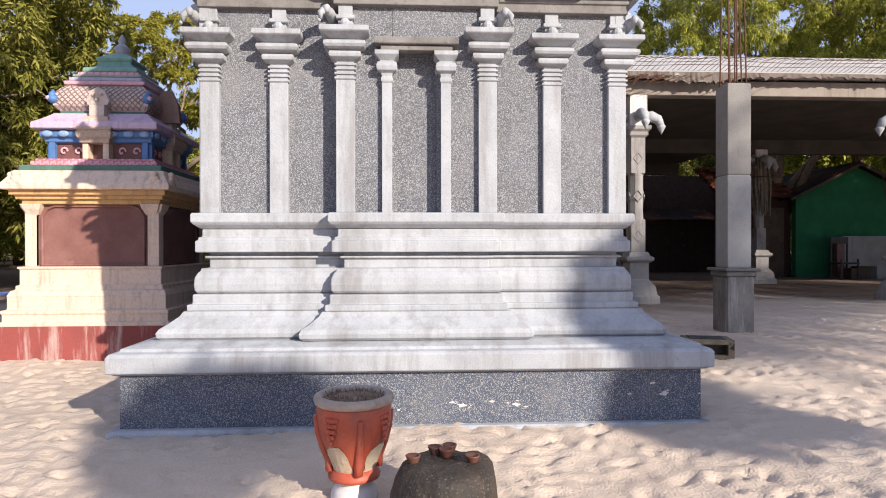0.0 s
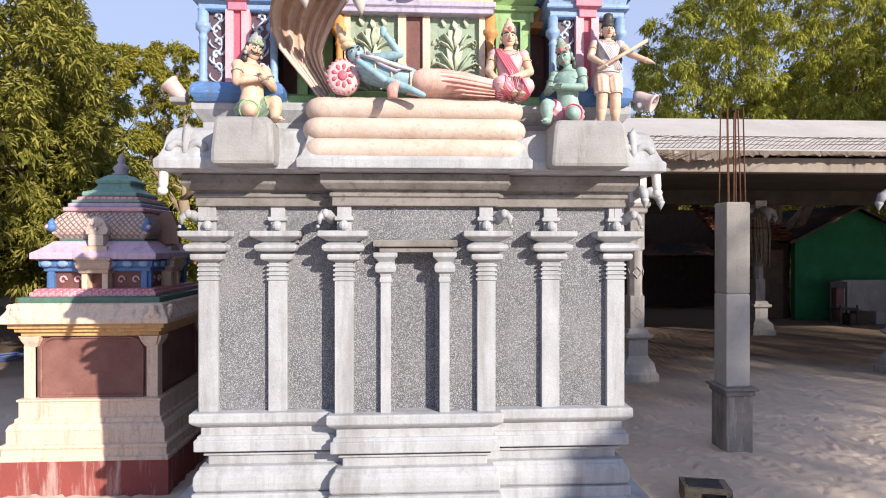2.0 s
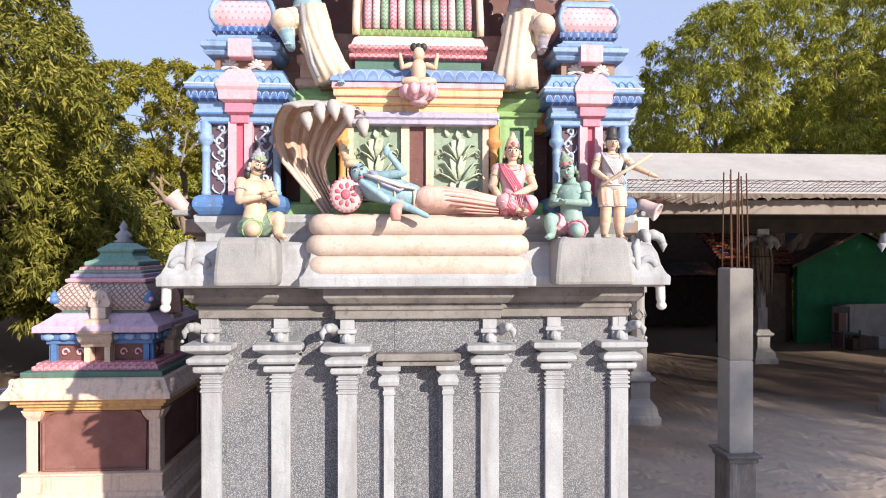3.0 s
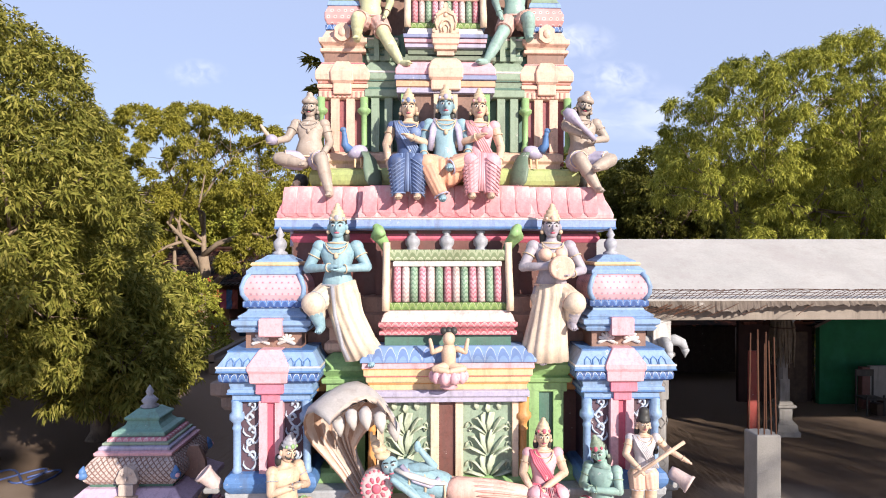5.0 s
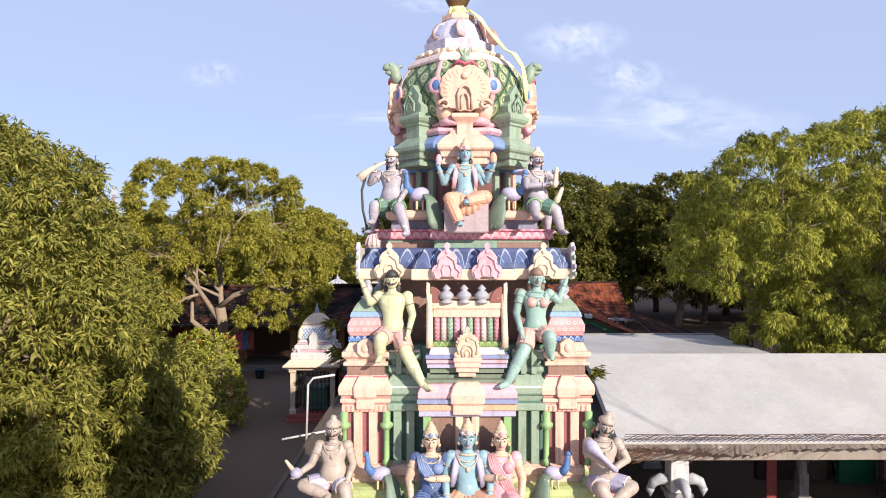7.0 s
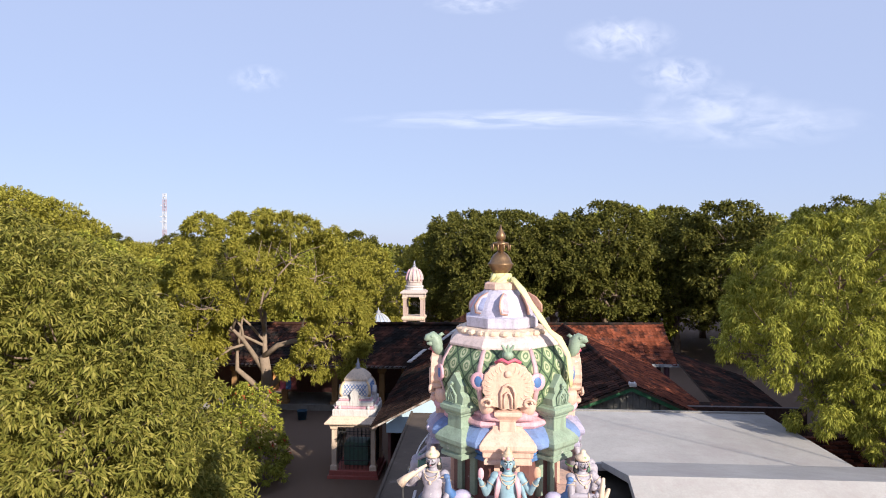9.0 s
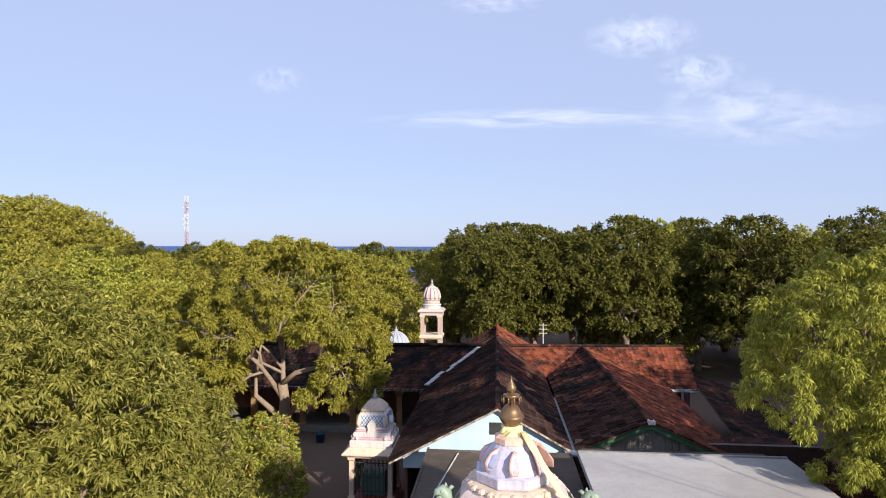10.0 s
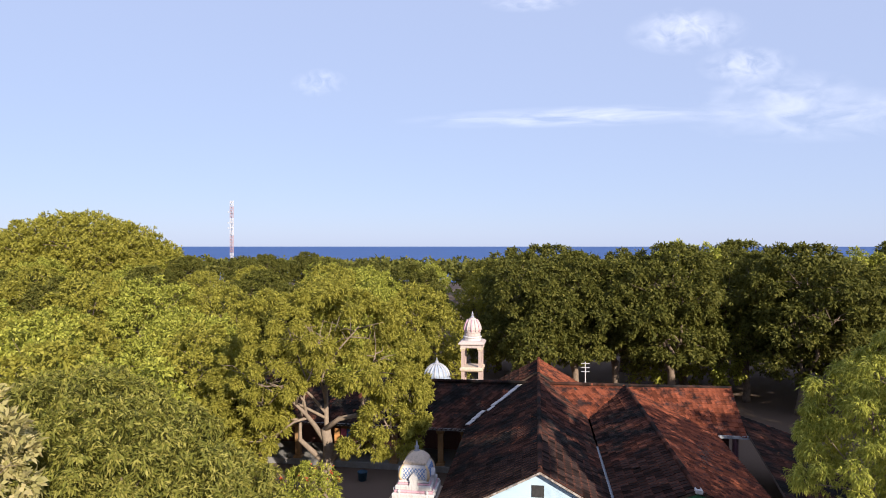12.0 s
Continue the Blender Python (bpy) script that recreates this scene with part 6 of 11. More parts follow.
# ---- yard: pillar, block, pot, stump ----
def concrete_pillar():
    t = thing("concrete_pillar", (3.86, 6.68, 0), "unfinished grey concrete pillar on a wider cast base", "pillar")
    b = BM()
    box(b, -0.15, 0.15, -0.17, 0.17, -0.3, 0.64, 0.01)
    part("base", b, surface("stained_concrete", (0.29, 0.265, 0.25), (0.19, 0.17, 0.155), scale=5.0, rough=0.9, grain=50, bump=0.4, stain=(0.40, 0.385, 0.37), stain_at=(0.5, 0.66), streak=True), t, "stained and patched base", bevel=0.008)
    b = BM()
    box(b, -0.20, 0.20, -0.22, 0.22, 0.70, 0.735, 0.008)
    box(b, -0.17, 0.17, -0.19, 0.19, 0.64, 0.70, 0.01)
    part("collar", b, CEMENT_DARK, t, "chipped mortar collar", bevel=0.006)
    b = BM()
    box(b, -0.136, 0.136, -0.136, 0.136, 0.73, 1.775, 0.012)
    part("lower_shaft", b, surface("pale_concrete", (0.43, 0.42, 0.41), (0.36, 0.35, 0.34), scale=4.0, rough=0.85, grain=60, bump=0.2, stain=(0.27, 0.25, 0.235), stain_at=(0.6, 0.8), streak=True), t, "paler first casting of the shaft", bevel=0.01)
    b = BM()
    box(b, -0.135, 0.135, -0.135, 0.135, 1.77, 2.8, 0.012)
    part("upper_shaft", b, CONCRETE, t, "darker later casting of the shaft", bevel=0.01)
    rng = random.Random(3)
    for i, (x, y) in enumerate(((-0.1, -0.1), (-0.035, -0.1), (0.045, -0.1), (0.1, -0.1), (-0.1, 0.1), (0.02, 0.1), (0.1, 0.1))):
        b = BM()
        dx, dy = rng.uniform(-0.012, 0.012), rng.uniform(-0.015, 0.015)
        tube(b, [(x, y, 2.78), (x + dx, y + dy, 3.3), (x + 2 * dx, y + 2 * dy, 3.85 + rng.uniform(-0.06, 0.1))], 0.008, 6)
        part("steel_bar", b, RUST, t)
    return t


concrete_pillar()

blk = thing("concrete_block", (2.88, 5.33, float(ground_z(2.88, 5.33)) + 0.0), "weathered hollow concrete block lying on the sand", "concrete block")
b = BM()
X0, X1, Y0, Y1, Z1 = -0.2, 0.2, -0.14, 0.14, 0.17
for (x0, x1, y0, y1, z0, z1) in ((X0, X1, Y0, Y1, -0.03, 0.035), (X0, X1, Y0, Y1, 0.13, Z1), (X0, -0.06, Y0, Y1, 0.035, 0.13), (0.15, X1, Y0, Y1, 0.035, 0.13), (-0.06, 0.15, 0.02, Y1, 0.035, 0.13)):
    box(b, x0, x1, y0, y1, z0, z1)
part("block_body", b, surface("old_block", (0.24, 0.20, 0.15), (0.15, 0.12, 0.09), scale=8, rough=0.95, bump=0.6, stain=(0.03, 0.025, 0.02), stain_at=(0.55, 0.62)), blk)
b = BM()
box(b, -0.16, 0.14, -0.1, 0.1, 0.165, 0.176, 0.005)
part("soot_patch", b, BLACK, blk)
blk.rotation_euler = (0, 0, radians(-14))


def planter():
    gz = float(ground_z(-0.06, 2.68))
    t = thing("planter_pot", (-0.057, 2.68, gz), "red and white cement planter pot holding dry soil", "planter")
    RED = paint("planter_red", (0.50, 0.09, 0.045))
    b = BM()
    lathe(b, [(0.10, -0.03), (0.105, 0.03), (0.095, 0.06), (0.075, 0.085), (0.085, 0.10)], 24)
    part("foot", b, WHITE, t, smooth=True)
    b = BM()
    lathe(b, [(0.08, 0.09), (0.115, 0.105), (0.118, 0.12), (0.105, 0.135), (0.095, 0.15)], 24)
    part("ring", b, RED, t, smooth=True)
    b = BM()
    lathe(b, [(0.09, 0.14), (0.105, 0.18), (0.13, 0.24), (0.155, 0.31), (0.165, 0.37), (0.166, 0.42), (0.16, 0.44), (0.14, 0.44), (0.14, 0.40), (0.02, 0.395)], 32)
    part("bowl", b, RED, t, "red bowl with moulded grapes", smooth=True)
    b = BM()
    lathe(b, [(0.150, 0.43), (0.172, 0.435), (0.179, 0.45), (0.176, 0.468), (0.165, 0.474), (0.142, 0.47), (0.138, 0.45), (0.14, 0.43), (0.15, 0.43)], 36)
    part("rim", b, surface("dusty_rim", (0.48, 0.40, 0.34), (0.38, 0.30, 0.25), scale=12, rough=0.85, stain=(0.25, 0.16, 0.12), stain_at=(0.55, 0.75)), t, "bare cement rim", smooth=True)
    b = BM()
    rng = random.Random(8)
    lathe(b, [(0.14, 0.40), (0.14, 0.452), (0.09, 0.462), (0.04, 0.468), (0.005, 0.47)], 24)
    for _ in range(110):
        a, r = rng.uniform(0, 6.28), 0.13 * math.sqrt(rng.random())
        limb(b, (r * math.cos(a), r * math.sin(a), 0.455), (r * math.cos(a) + rng.uniform(-0.015, 0.015), r * math.sin(a) + rng.uniform(-0.015, 0.015), 0.468 + rng.uniform(0, 0.012)), 0.003, 0.0015, 0, 4)
    tagged(part("soil", b, surface("dry_soil", (0.27, 0.19, 0.14), (0.17, 0.11, 0.08), scale=40, rough=1.0, bump=0.8), t, "dry soil with stubble"), kind="stuff")
    for k in range(8):
        a = -math.pi / 2 + 2 * math.pi * k / 8 + 0.25
        ca, sa = math.cos(a), math.sin(a)
        if k % 2 == 0:
            b = BM()
            tube(b, [(0.108 * ca, 0.108 * sa, 0.14), (0.112 * ca, 0.112 * sa, 0.19), (0.138 * ca, 0.138 * sa, 0.25), (0.16 * ca, 0.16 * sa, 0.32), (0.17 * ca, 0.17 * sa, 0.39)], [0.02, 0.019, 0.017, 0.014, 0.011], 7)
            part("strap", b, RED, t, smooth=True)
        else:
            b = BM()
            for i in range(5):
                for j in range(5 - i):
                    q = a + (j - (4 - i) / 2) * 0.085
                    blob(b, (0.165 * math.cos(q), 0.165 * math.sin(q), 0.39 - 0.024 * i), (0.011, 0.011, 0.012), 0, 6, 4)
            part("grape_relief", b, RED, t, smooth=True)
            b = BM()
            pts = []
            for z, r, hw in ((0.145, 0.0955, 0.56), (0.165, 0.102, 0.52), (0.19, 0.111, 0.50), (0.22, 0.124, 0.46), (0.25, 0.137, 0.34), (0.27, 0.1435, 0.12)):
                wb = 0.05 * math.sin(z * 190 + k)
                pts.append([(1.006 * r * math.cos(a + wb + hw * s), 1.006 * r * math.sin(a + wb + hw * s), z) for s in (-1, -0.5, 0, 0.5, 1)])
            rings(b, pts, 0, False, False, False)
            tagged(part("bare_patch", b, surface("bare_cream_cement", (0.62, 0.52, 0.38), (0.50, 0.36, 0.25), scale=14, rough=0.85, grain=90, bump=0.2, stain=(0.48, 0.20, 0.11), stain_at=(0.54, 0.70)), t, "cream bare patch of worn paint"))
    return t


planter()

st = thing("stone_lamp_stand", (0.335, 2.45, -0.20), "soot-black round stone with clay lamps on top", "lamp stand")
SOOT = surface("sooty_stone", (0.030, 0.025, 0.022), (0.065, 0.045, 0.032), scale=9, rough=0.7, bump=0.9, grain=40, stain=(0.15, 0.10, 0.055), stain_at=(0.62, 0.78), speck=(160.0, 0.90, (0.10, 0.085, 0.075)))
b = BM()
lathe(b, [(0.21, -0.05), (0.226, 0.05), (0.225, 0.10), (0.222, 0.16), (0.212, 0.22), (0.198, 0.262), (0.178, 0.286), (0.13, 0.292), (0.07, 0.285), (0.01, 0.283)], 40)
for v in b.verts:
    n = noise.noise(v.co * 6.0) + 0.6 * noise.noise(v.co * 17.0)
    v.co.x *= 1 + 0.055 * n
    v.co.y *= 1 + 0.055 * n
    v.co.z += 0.014 * n
part("stone", b, SOOT, st, smooth=True)
for i, (x, y) in enumerate(((-0.13, 0.0), (-0.035, 0.11), (0.115, -0.01), (0.03, 0.13), (0.01, 0.075))):
    b = BM()
    lathe(b, [(0.014, 0.278), (0.022, 0.29), (0.030, 0.312), (0.032, 0.318), (0.027, 0.319), (0.018, 0.302), (0.003, 0.298)], 14, (x, y, 0))
    part("clay_lamp", b, paint("lamp_clay", (0.15, 0.055, 0.035)), st, smooth=True)

# ---- pillared hall with a pitched concrete roof ----
hall = thing("pillared_hall", (0, 0, 0), "open pillared hall with a whitewashed concrete roof", "hall")
ROOFW = surface("roof_whitewash", (0.52, 0.495, 0.475), (0.42, 0.40, 0.385), scale=0.8, rough=0.85, grain=25, bump=0.25, stain=(0.42, 0.38, 0.37), stain_at=(0.48, 0.74), mould=(3.5, 0.52, 0.70, (0.32, 0.27, 0.25), 0.4))
b = BM()
prof = [(10.12, 3.88), (10.12, 3.98), (10.45, 4.10), (12.6, 5.02), (15.3, 4.36), (15.3, 4.20), (12.6, 4.86), (10.5, 3.92)]
rings(b, [[(x, y, z) for y, z in prof] for x in (3.05, 9.0, 22.0)])
roof = part("pitched_roof", b, ROOFW, hall, "whitewashed sloping concrete roof", bevel=0.01)
b = BM()
box(b, 2.7, 9.2, 15.3, 20.2, 4.12, 4.30)
part("flat_roof", b, ROOFW, hall, "grey-white flat concrete roof", bevel=0.01)
b = BM()
box(b, 2.7, 9.2, 20.14, 20.26, 4.28, 4.34)
part("roof_kerb", b, CONCRETE, hall)
b = BM()
box(b, 3.1, 22.0, 10.30, 10.55, 3.60, 3.86, 0.01)
part("front_beam", b, surface("raw_beam", (0.33, 0.28, 0.24), (0.25, 0.21, 0.18), scale=2.5, rough=0.85, grain=60, bump=0.25, stain=(0.15, 0.12, 0.10), stain_at=(0.5, 0.75), streak=True), hall, "long raw concrete front beam", bevel=0.01)
# ceiling and cross beams carry the hall's deep shade in their colour
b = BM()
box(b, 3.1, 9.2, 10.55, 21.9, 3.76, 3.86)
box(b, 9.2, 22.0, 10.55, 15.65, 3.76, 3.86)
part("hall_ceiling", b, surface("shaded_ceiling", (0.10, 0.085, 0.07), (0.06, 0.05, 0.043), scale=1.5, rough=0.9), hall, "ceiling slab with the hall's shade in its dark colour")
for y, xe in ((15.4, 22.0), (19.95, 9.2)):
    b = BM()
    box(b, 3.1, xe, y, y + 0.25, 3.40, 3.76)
    part("cross_beam", b, MATS["shaded_ceiling"], hall)
# ragged broken edge with wire
rng = random.Random(11)
b = BM()
x = 3.05
top, bot = [], []
while x < 17:
    top.append((x, 3.95))
    bot.append((x, 3.90 - abs(rng.gauss(0.0, 0.03)) - (0.10 * math.exp(-((x - 5.0) / 0.9) ** 2))))
    x += rng.uniform(0.02, 0.07)
rings(b, [[(px, 10.08 + 0.02 * rng.random(), pz) for px, pz in top], [(px, 10.06 + 0.03 * rng.random(), pz) for px, pz in bot], [(px, 10.13, pz + 0.01) for px, pz in bot], [(px, 10.14, pz) for px, pz in top]], 0, False, False, False)
part("broken_edge", b, surface("broken_plaster", (0.20, 0.165, 0.14), (0.13, 0.10, 0.085), scale=6, rough=0.9, bump=0.4, stain=(0.42, 0.38, 0.35), stain_at=(0.6, 0.7)), roof, "ragged broken plaster along the roof edge")
wires = BM()
for i in range(150):
    x = 3.1 + i * 0.092
    y0, z0 = 10.10, 4.02
    tube(wires, [(x, 10.12, 3.98), (x + rng.uniform(0.12, 0.2), 9.98 + rng.uniform(-0.03, 0.03), 4.13 + rng.uniform(-0.02, 0.02)), (x + rng.uniform(0.28, 0.36), 9.93, 4.16)], 0.0045, 4)
for k in range(3):
    tube(wires, [(x, 9.95 + 0.05 * k + 0.012 * math.sin(x * 3 + k), 4.15 - 0.05 * k + 0.014 * math.sin(x * 2.3 + k)) for x in np.arange(3.1, 17, 0.4)], 0.0045, 4)
for i in range(40):
    x = 3.3 + abs(rng.gauss(0, 1.2))
    z = 3.9 + rng.uniform(-0.04, 0.02)
    tube(wires, [(x, 10.08, z), (x - 0.15, 10.0, z - 0.05), (x - 0.3 - rng.random() * 0.3, 9.96, z - 0.10 - 0.12 * rng.random())], 0.005, 4)
tagged(part("wire_mesh", wires, RUST, roof, "rusty reinforcing wire sticking out of the roof edge"), kind="stuff")


OLDST = surface("old_whitewash", (0.36, 0.34, 0.33), (0.27, 0.25, 0.24), scale=3.0, rough=0.85, grain=60, bump=0.25, stain=(0.15, 0.13, 0.12), stain_at=(0.5, 0.75), streak=True)


def stone_column(x, y, h=3.6, corbel=True):
    """Carved hall column: stepped base, square and octagonal shaft, corbel arms with drooping lotus buds."""
    b = BM()
    moulding(b, square(0.19, x, y), [(0.12, -0.1), (0.12, 0.12), (0.09, 0.15), (0.06, 0.30), (0.0, 0.38), (-0.02, 0.42)])
    box(b, x - 0.17, x + 0.17, y - 0.17, y + 0.17, 0.40, 0.72, 0.01)
    moulding(b, square(0.19, x, y), [(0.0, 0.70), (0.05, 0.74), (0.05, 0.79), (0.0, 0.81), (-0.03, 0.88)])
    c = part("column", b, OLDST, hall, "carved whitewashed stone column", bevel=0.008)
    b = BM()
    box(b, x - 0.125, x + 0.125, y - 0.125, y + 0.125, 0.84, 1.45, 0.01)
    rings(b, [[(x + r * math.cos(math.pi / 8 + k * math.pi / 4), y + r * math.sin(math.pi / 8 + k * math.pi / 4), z) for k in range(8)] for r, z in ((0.135, 1.44), (0.125, 1.5), (0.125, 2.2), (0.135, 2.25))])
    box(b, x - 0.125, x + 0.125, y - 0.125, y + 0.125, 2.24, 2.75, 0.01)
    moulding(b, square(0.125, x, y), [(0.0, 2.74), (0.0, 2.86), (0.04, 2.90), (0.04, 2.96), (0.08, 3.0), (0.08, 3.06)])
    part("shaft", b, OLDST, c, bevel=0.006)
    b = BM()
    for z in (1.15, 2.5, 1.85):
        for a in range(4):
            m = Matrix.Rotation(a * math.pi / 2, 3, 'Z')
            for q in ((0.08, 0.0, 0, 0.10), (0, 0.10, -0.08, 0), (-0.08, 0, 0, -0.10), (0, -0.10, 0.08, 0)):
                p0 = m @ Vector((q[0], -0.126, q[1]))
                p1 = m @ Vector((q[2], -0.126, q[3]))
                limb(b, (x + p0.x, y + p0.y, z + p0.z), (x + p1.x, y + p1.y, z + p1.z), 0.009, 0.009, 0, 5)
    part("lozenge_relief", b, OLDST, c)
    if corbel:
        b = BM()
        box(b, x - 0.15, x + 0.15, y - 0.15, y + 0.15, 3.05, h, 0.01)
        part("head_block", b, WHITE, c)
        for dx, dy in ((1, 0), (-1, 0), (0, -1)):
            b = BM()
            u = Vector((dx, dy, 0))
            o = Vector((x, y, 0))
            tube(b, [o + u * 0.1 + Vector((0, 0, 3.22)), o + u * 0.28 + Vector((0, 0, 3.25)), o + u * 0.40 + Vector((0, 0, 3.20)), o + u * 0.46 + Vector((0, 0, 3.09))], [0.09, 0.10, 0.085, 0.06], 10)
            lathe(b, [(0.05, 3.11), (0.075, 3.08), (0.06, 3.04), (0.03, 2.99), (0.006, 2.94)], 10, (x + dx * 0.46, y + dy * 0.46, 0))
            part("corbel_bud", b, CEMENT, c, "curled corbel ending in a lotus bud", smooth=True)
    return c


for x, y in ((4.14, 10.42), (9.05, 10.42), (13.95, 10.42)):
    stone_column(x, y)
for x, y in ((4.4, 15.5), (9.35, 15.5), (14.0, 15.5), (4.4, 20.0), (7.0, 20.0)):
    stone_column(x, y, 3.5, y < 16)
b = BM()
box(b, 8.35, 8.6, 15.3, 15.34, 0.0, 2.2)
part("red_cloth", b, paint("red_cloth", (0.35, 0.05, 0.04)), hall, "red cloth hanging between columns")

# dry straw tied round an inner column
straw = thing("straw_bundle", (9.35, 15.5, 0), "dry grey-brown straw tied round a hall column", "straw")
rng_s = random.Random(31)
STRAW = surface("dry_straw", (0.24, 0.19, 0.14), (0.15, 0.12, 0.09), scale=9, rough=0.95, grain=60, bump=0.4)
b = BM()
for k in range(64):
    a = rng_s.uniform(0, 6.28)
    r = rng_s.uniform(0.19, 0.29)
    z1 = rng_s.uniform(1.75, 2.3)
    tube(b, [(r * 0.8 * math.cos(a), r * 0.8 * math.sin(a), rng_s.uniform(3.0, 3.3)), (r * math.cos(a + 0.1), r * math.sin(a + 0.1), 2.6), (r * math.cos(a + 0.2) * 0.95, r * math.sin(a + 0.2) * 0.95, z1)], [0.03, 0.045, 0.012], 5)
tagged(part("straw_sheaf", b, STRAW, straw), kind="stuff")
b = BM()
tube(b, [(0.30 * math.cos(k * math.pi / 8), 0.30 * math.sin(k * math.pi / 8), 2.78) for k in range(17)], 0.018, 6)
part("tie_rope", b, DARKWOOD, straw)

# ---- sheds behind the hall ----
shed = thing("green_shed", (12.1, 18.4, 0), "green-washed shed with a tiled gable roof", "shed")
GREENWASH = surface("green_wash", (0.014, 0.15, 0.058), (0.010, 0.11, 0.043), scale=2, rough=0.85, stain=(0.02, 0.16, 0.08), stain_at=(0.5, 0.75))
b = BM()
rings(b, [[(0.15, y, 0), (3.97, y, 0), (3.97, y, 2.60), (2.06, y, 3.50), (0.15, y, 2.60)] for y in (0, 0.2)])
part("gable_wall", b, GREENWASH, shed, "bright green gable wall")
for sx in (-1, 1):
    b = BM()
    rings(b, [[(2.06 + sx * 2.25, y, 2.42), (2.06 + sx * 2.25, y, 2.50), (2.06, y, 3.62), (2.06, y, 3.52)] for y in (-0.25, 4.5)])
    part("tiled_roof", b, TILE, shed, "dark clay-tile roof")
    b = BM()
    rings(b, [[(2.06 + sx * 2.25, y, 2.38), (2.06 + sx * 2.25, y, 2.45), (2.06, y, 3.57), (2.06, y, 3.48)] for y in (-0.32, -0.26)])
    part("verge_board", b, DARKWOOD, shed)
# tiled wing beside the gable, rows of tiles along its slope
# the wing wall's maroon is deepened to paint in the shade behind the hall
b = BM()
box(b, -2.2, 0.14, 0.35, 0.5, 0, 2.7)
part("wing_wall", b, surface("wing_shaded_maroon", (0.05, 0.022, 0.019), (0.03, 0.015, 0.013), scale=3, rough=0.9), shed, "red wall of the wing, darkened in colour for shade")
b = BM()
box(b, -0.75, -0.05, 0.28, 0.36, 0, 2.2, 0.01)
part("wing_door", b, DARKWOOD, shed, "dark plank door")
b = BM()
box(b, 0, 0.19, 0, 0.17, -0.02, 0.05)
tile_one = part("roof_tile", b, TILE_MID, shed)
tile_one.matrix_basis = Matrix.Translation((-2.3, -0.15, 2.50))
for k in range(13):
    for i in range(12):
        if k or i:
            again(tile_one, "roof_tile", shed, Matrix.Translation((-2.3 + 0.205 * i, -0.15 + 0.146 * k, 2.50 + 0.0885 * k + 0.012 * ((i * 7 + k * 3) % 3))))
b = BM()
box(b, 1.3, 2.68, -0.6, -0.45, 0.0, 1.28, 0.02)
part("low_wall", b, CONCRETE, shed, "low whitewashed screen wall")
b = BM()
box(b, 2.70, 3.7, -0.75, -0.4, 0.0, 1.22, 0.02)
part("red_box", b, REDOX, shed, "dark red chest")
b = BM()
box(b, 1.05, 1.28, -0.62, -0.42, 0.0, 1.25, 0.01)
part("red_post", b, MAROON, shed)
b = BM()
tube(b, [(2.95, -0.5, 1.0), (2.80, -0.45, 2.0), (2.66, -0.4, 3.2)], 0.018, 6)
part("leaning_pole", b, DARKWOOD, shed)
ch = thing("old_chair", (12.75, 17.5, 0), "dark iron-framed chair standing by the shed", "chair")
b = BM()
for x in (0, 0.5):
    tube(b, [(x, 0, 0), (x, 0, 1.25)], 0.03, 6)
    tube(b, [(x, -0.45, 0), (x, -0.45, 0.6)], 0.03, 6)
part("leg_frame", b, BLACK, ch)
b = BM()
box(b, -0.03, 0.53, -0.48, 0.03, 0.45, 0.5, 0.01)
part("seat", b, BLACK, ch)
b = BM()
box(b, -0.02, 0.52, -0.02, 0.02, 1.05, 1.25, 0.01)
part("backrest", b, BLACK, ch)
for i, (x, y, s) in enumerate(((13.6, 17.4, 0.35), (14.1, 17.35, 0.28), (13.2, 17.2, 0.3), (14.6, 17.3, 0.25))):
    q = thing("junk_box", (x, y, 0), "dusty old box dumped on the sand", "box", group="junk by the shed")
    b = BM()
    box(b, -s / 2, s / 2, -s / 2, s / 2, 0, s * (1.1 + 0.3 * (i % 2)), 0.02)
    part("box_body", b, CONCRETE if i % 2 else DARKWOOD, q)

low = thing("tiled_shed", (3.2, 22.6, 0), "low dark shed with a tiled lean-to roof", "shed")
# walls added to keep light out of the hall, shade in their colour
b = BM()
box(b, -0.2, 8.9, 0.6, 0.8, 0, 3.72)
part("back_wall", b, paint("shaded_maroon_wash", (0.07, 0.035, 0.03)), low)
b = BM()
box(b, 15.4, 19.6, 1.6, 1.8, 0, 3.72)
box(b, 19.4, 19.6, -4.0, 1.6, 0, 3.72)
part("end_wall", b, paint("shaded_maroon_wash", (0.07, 0.035, 0.03)), low)
b = BM()
rings(b, [[(x, -0.6, 1.9), (x, -0.6, 1.98), (x, 3.0, 3.3), (x, 3.0, 3.2)] for x in (-0.2, 8.5)])
part("lean_to_roof", b, TILE, low, "dark clay-tile lean-to roof")

# ---- flat-roofed shrine hall behind the tower ----
sh = thing("sanctum_block", (0, 0, 0), "flat-roofed temple block with a stained terrace", "temple block")
b = BM()
box(b, -1.9, 2.6, 7.2, 22.35, -0.2, 3.35)
part("wall", b, CEMENT_DARK, sh, bevel=0)
b = BM()
TERR = surface("terrace_mortar", (0.13, 0.095, 0.07), (0.075, 0.058, 0.045), scale=0.9, rough=0.9, grain=20, bump=0.3, stain=(0.30, 0.27, 0.24), stain_at=(0.58, 0.75))
box(b, -2.45, 2.75, 7.2, 22.3, 3.36, 3.55, 0.02)
part("terrace", b, TERR, sh, "mossy stained terrace roof", bevel=0.01)
b = BM()
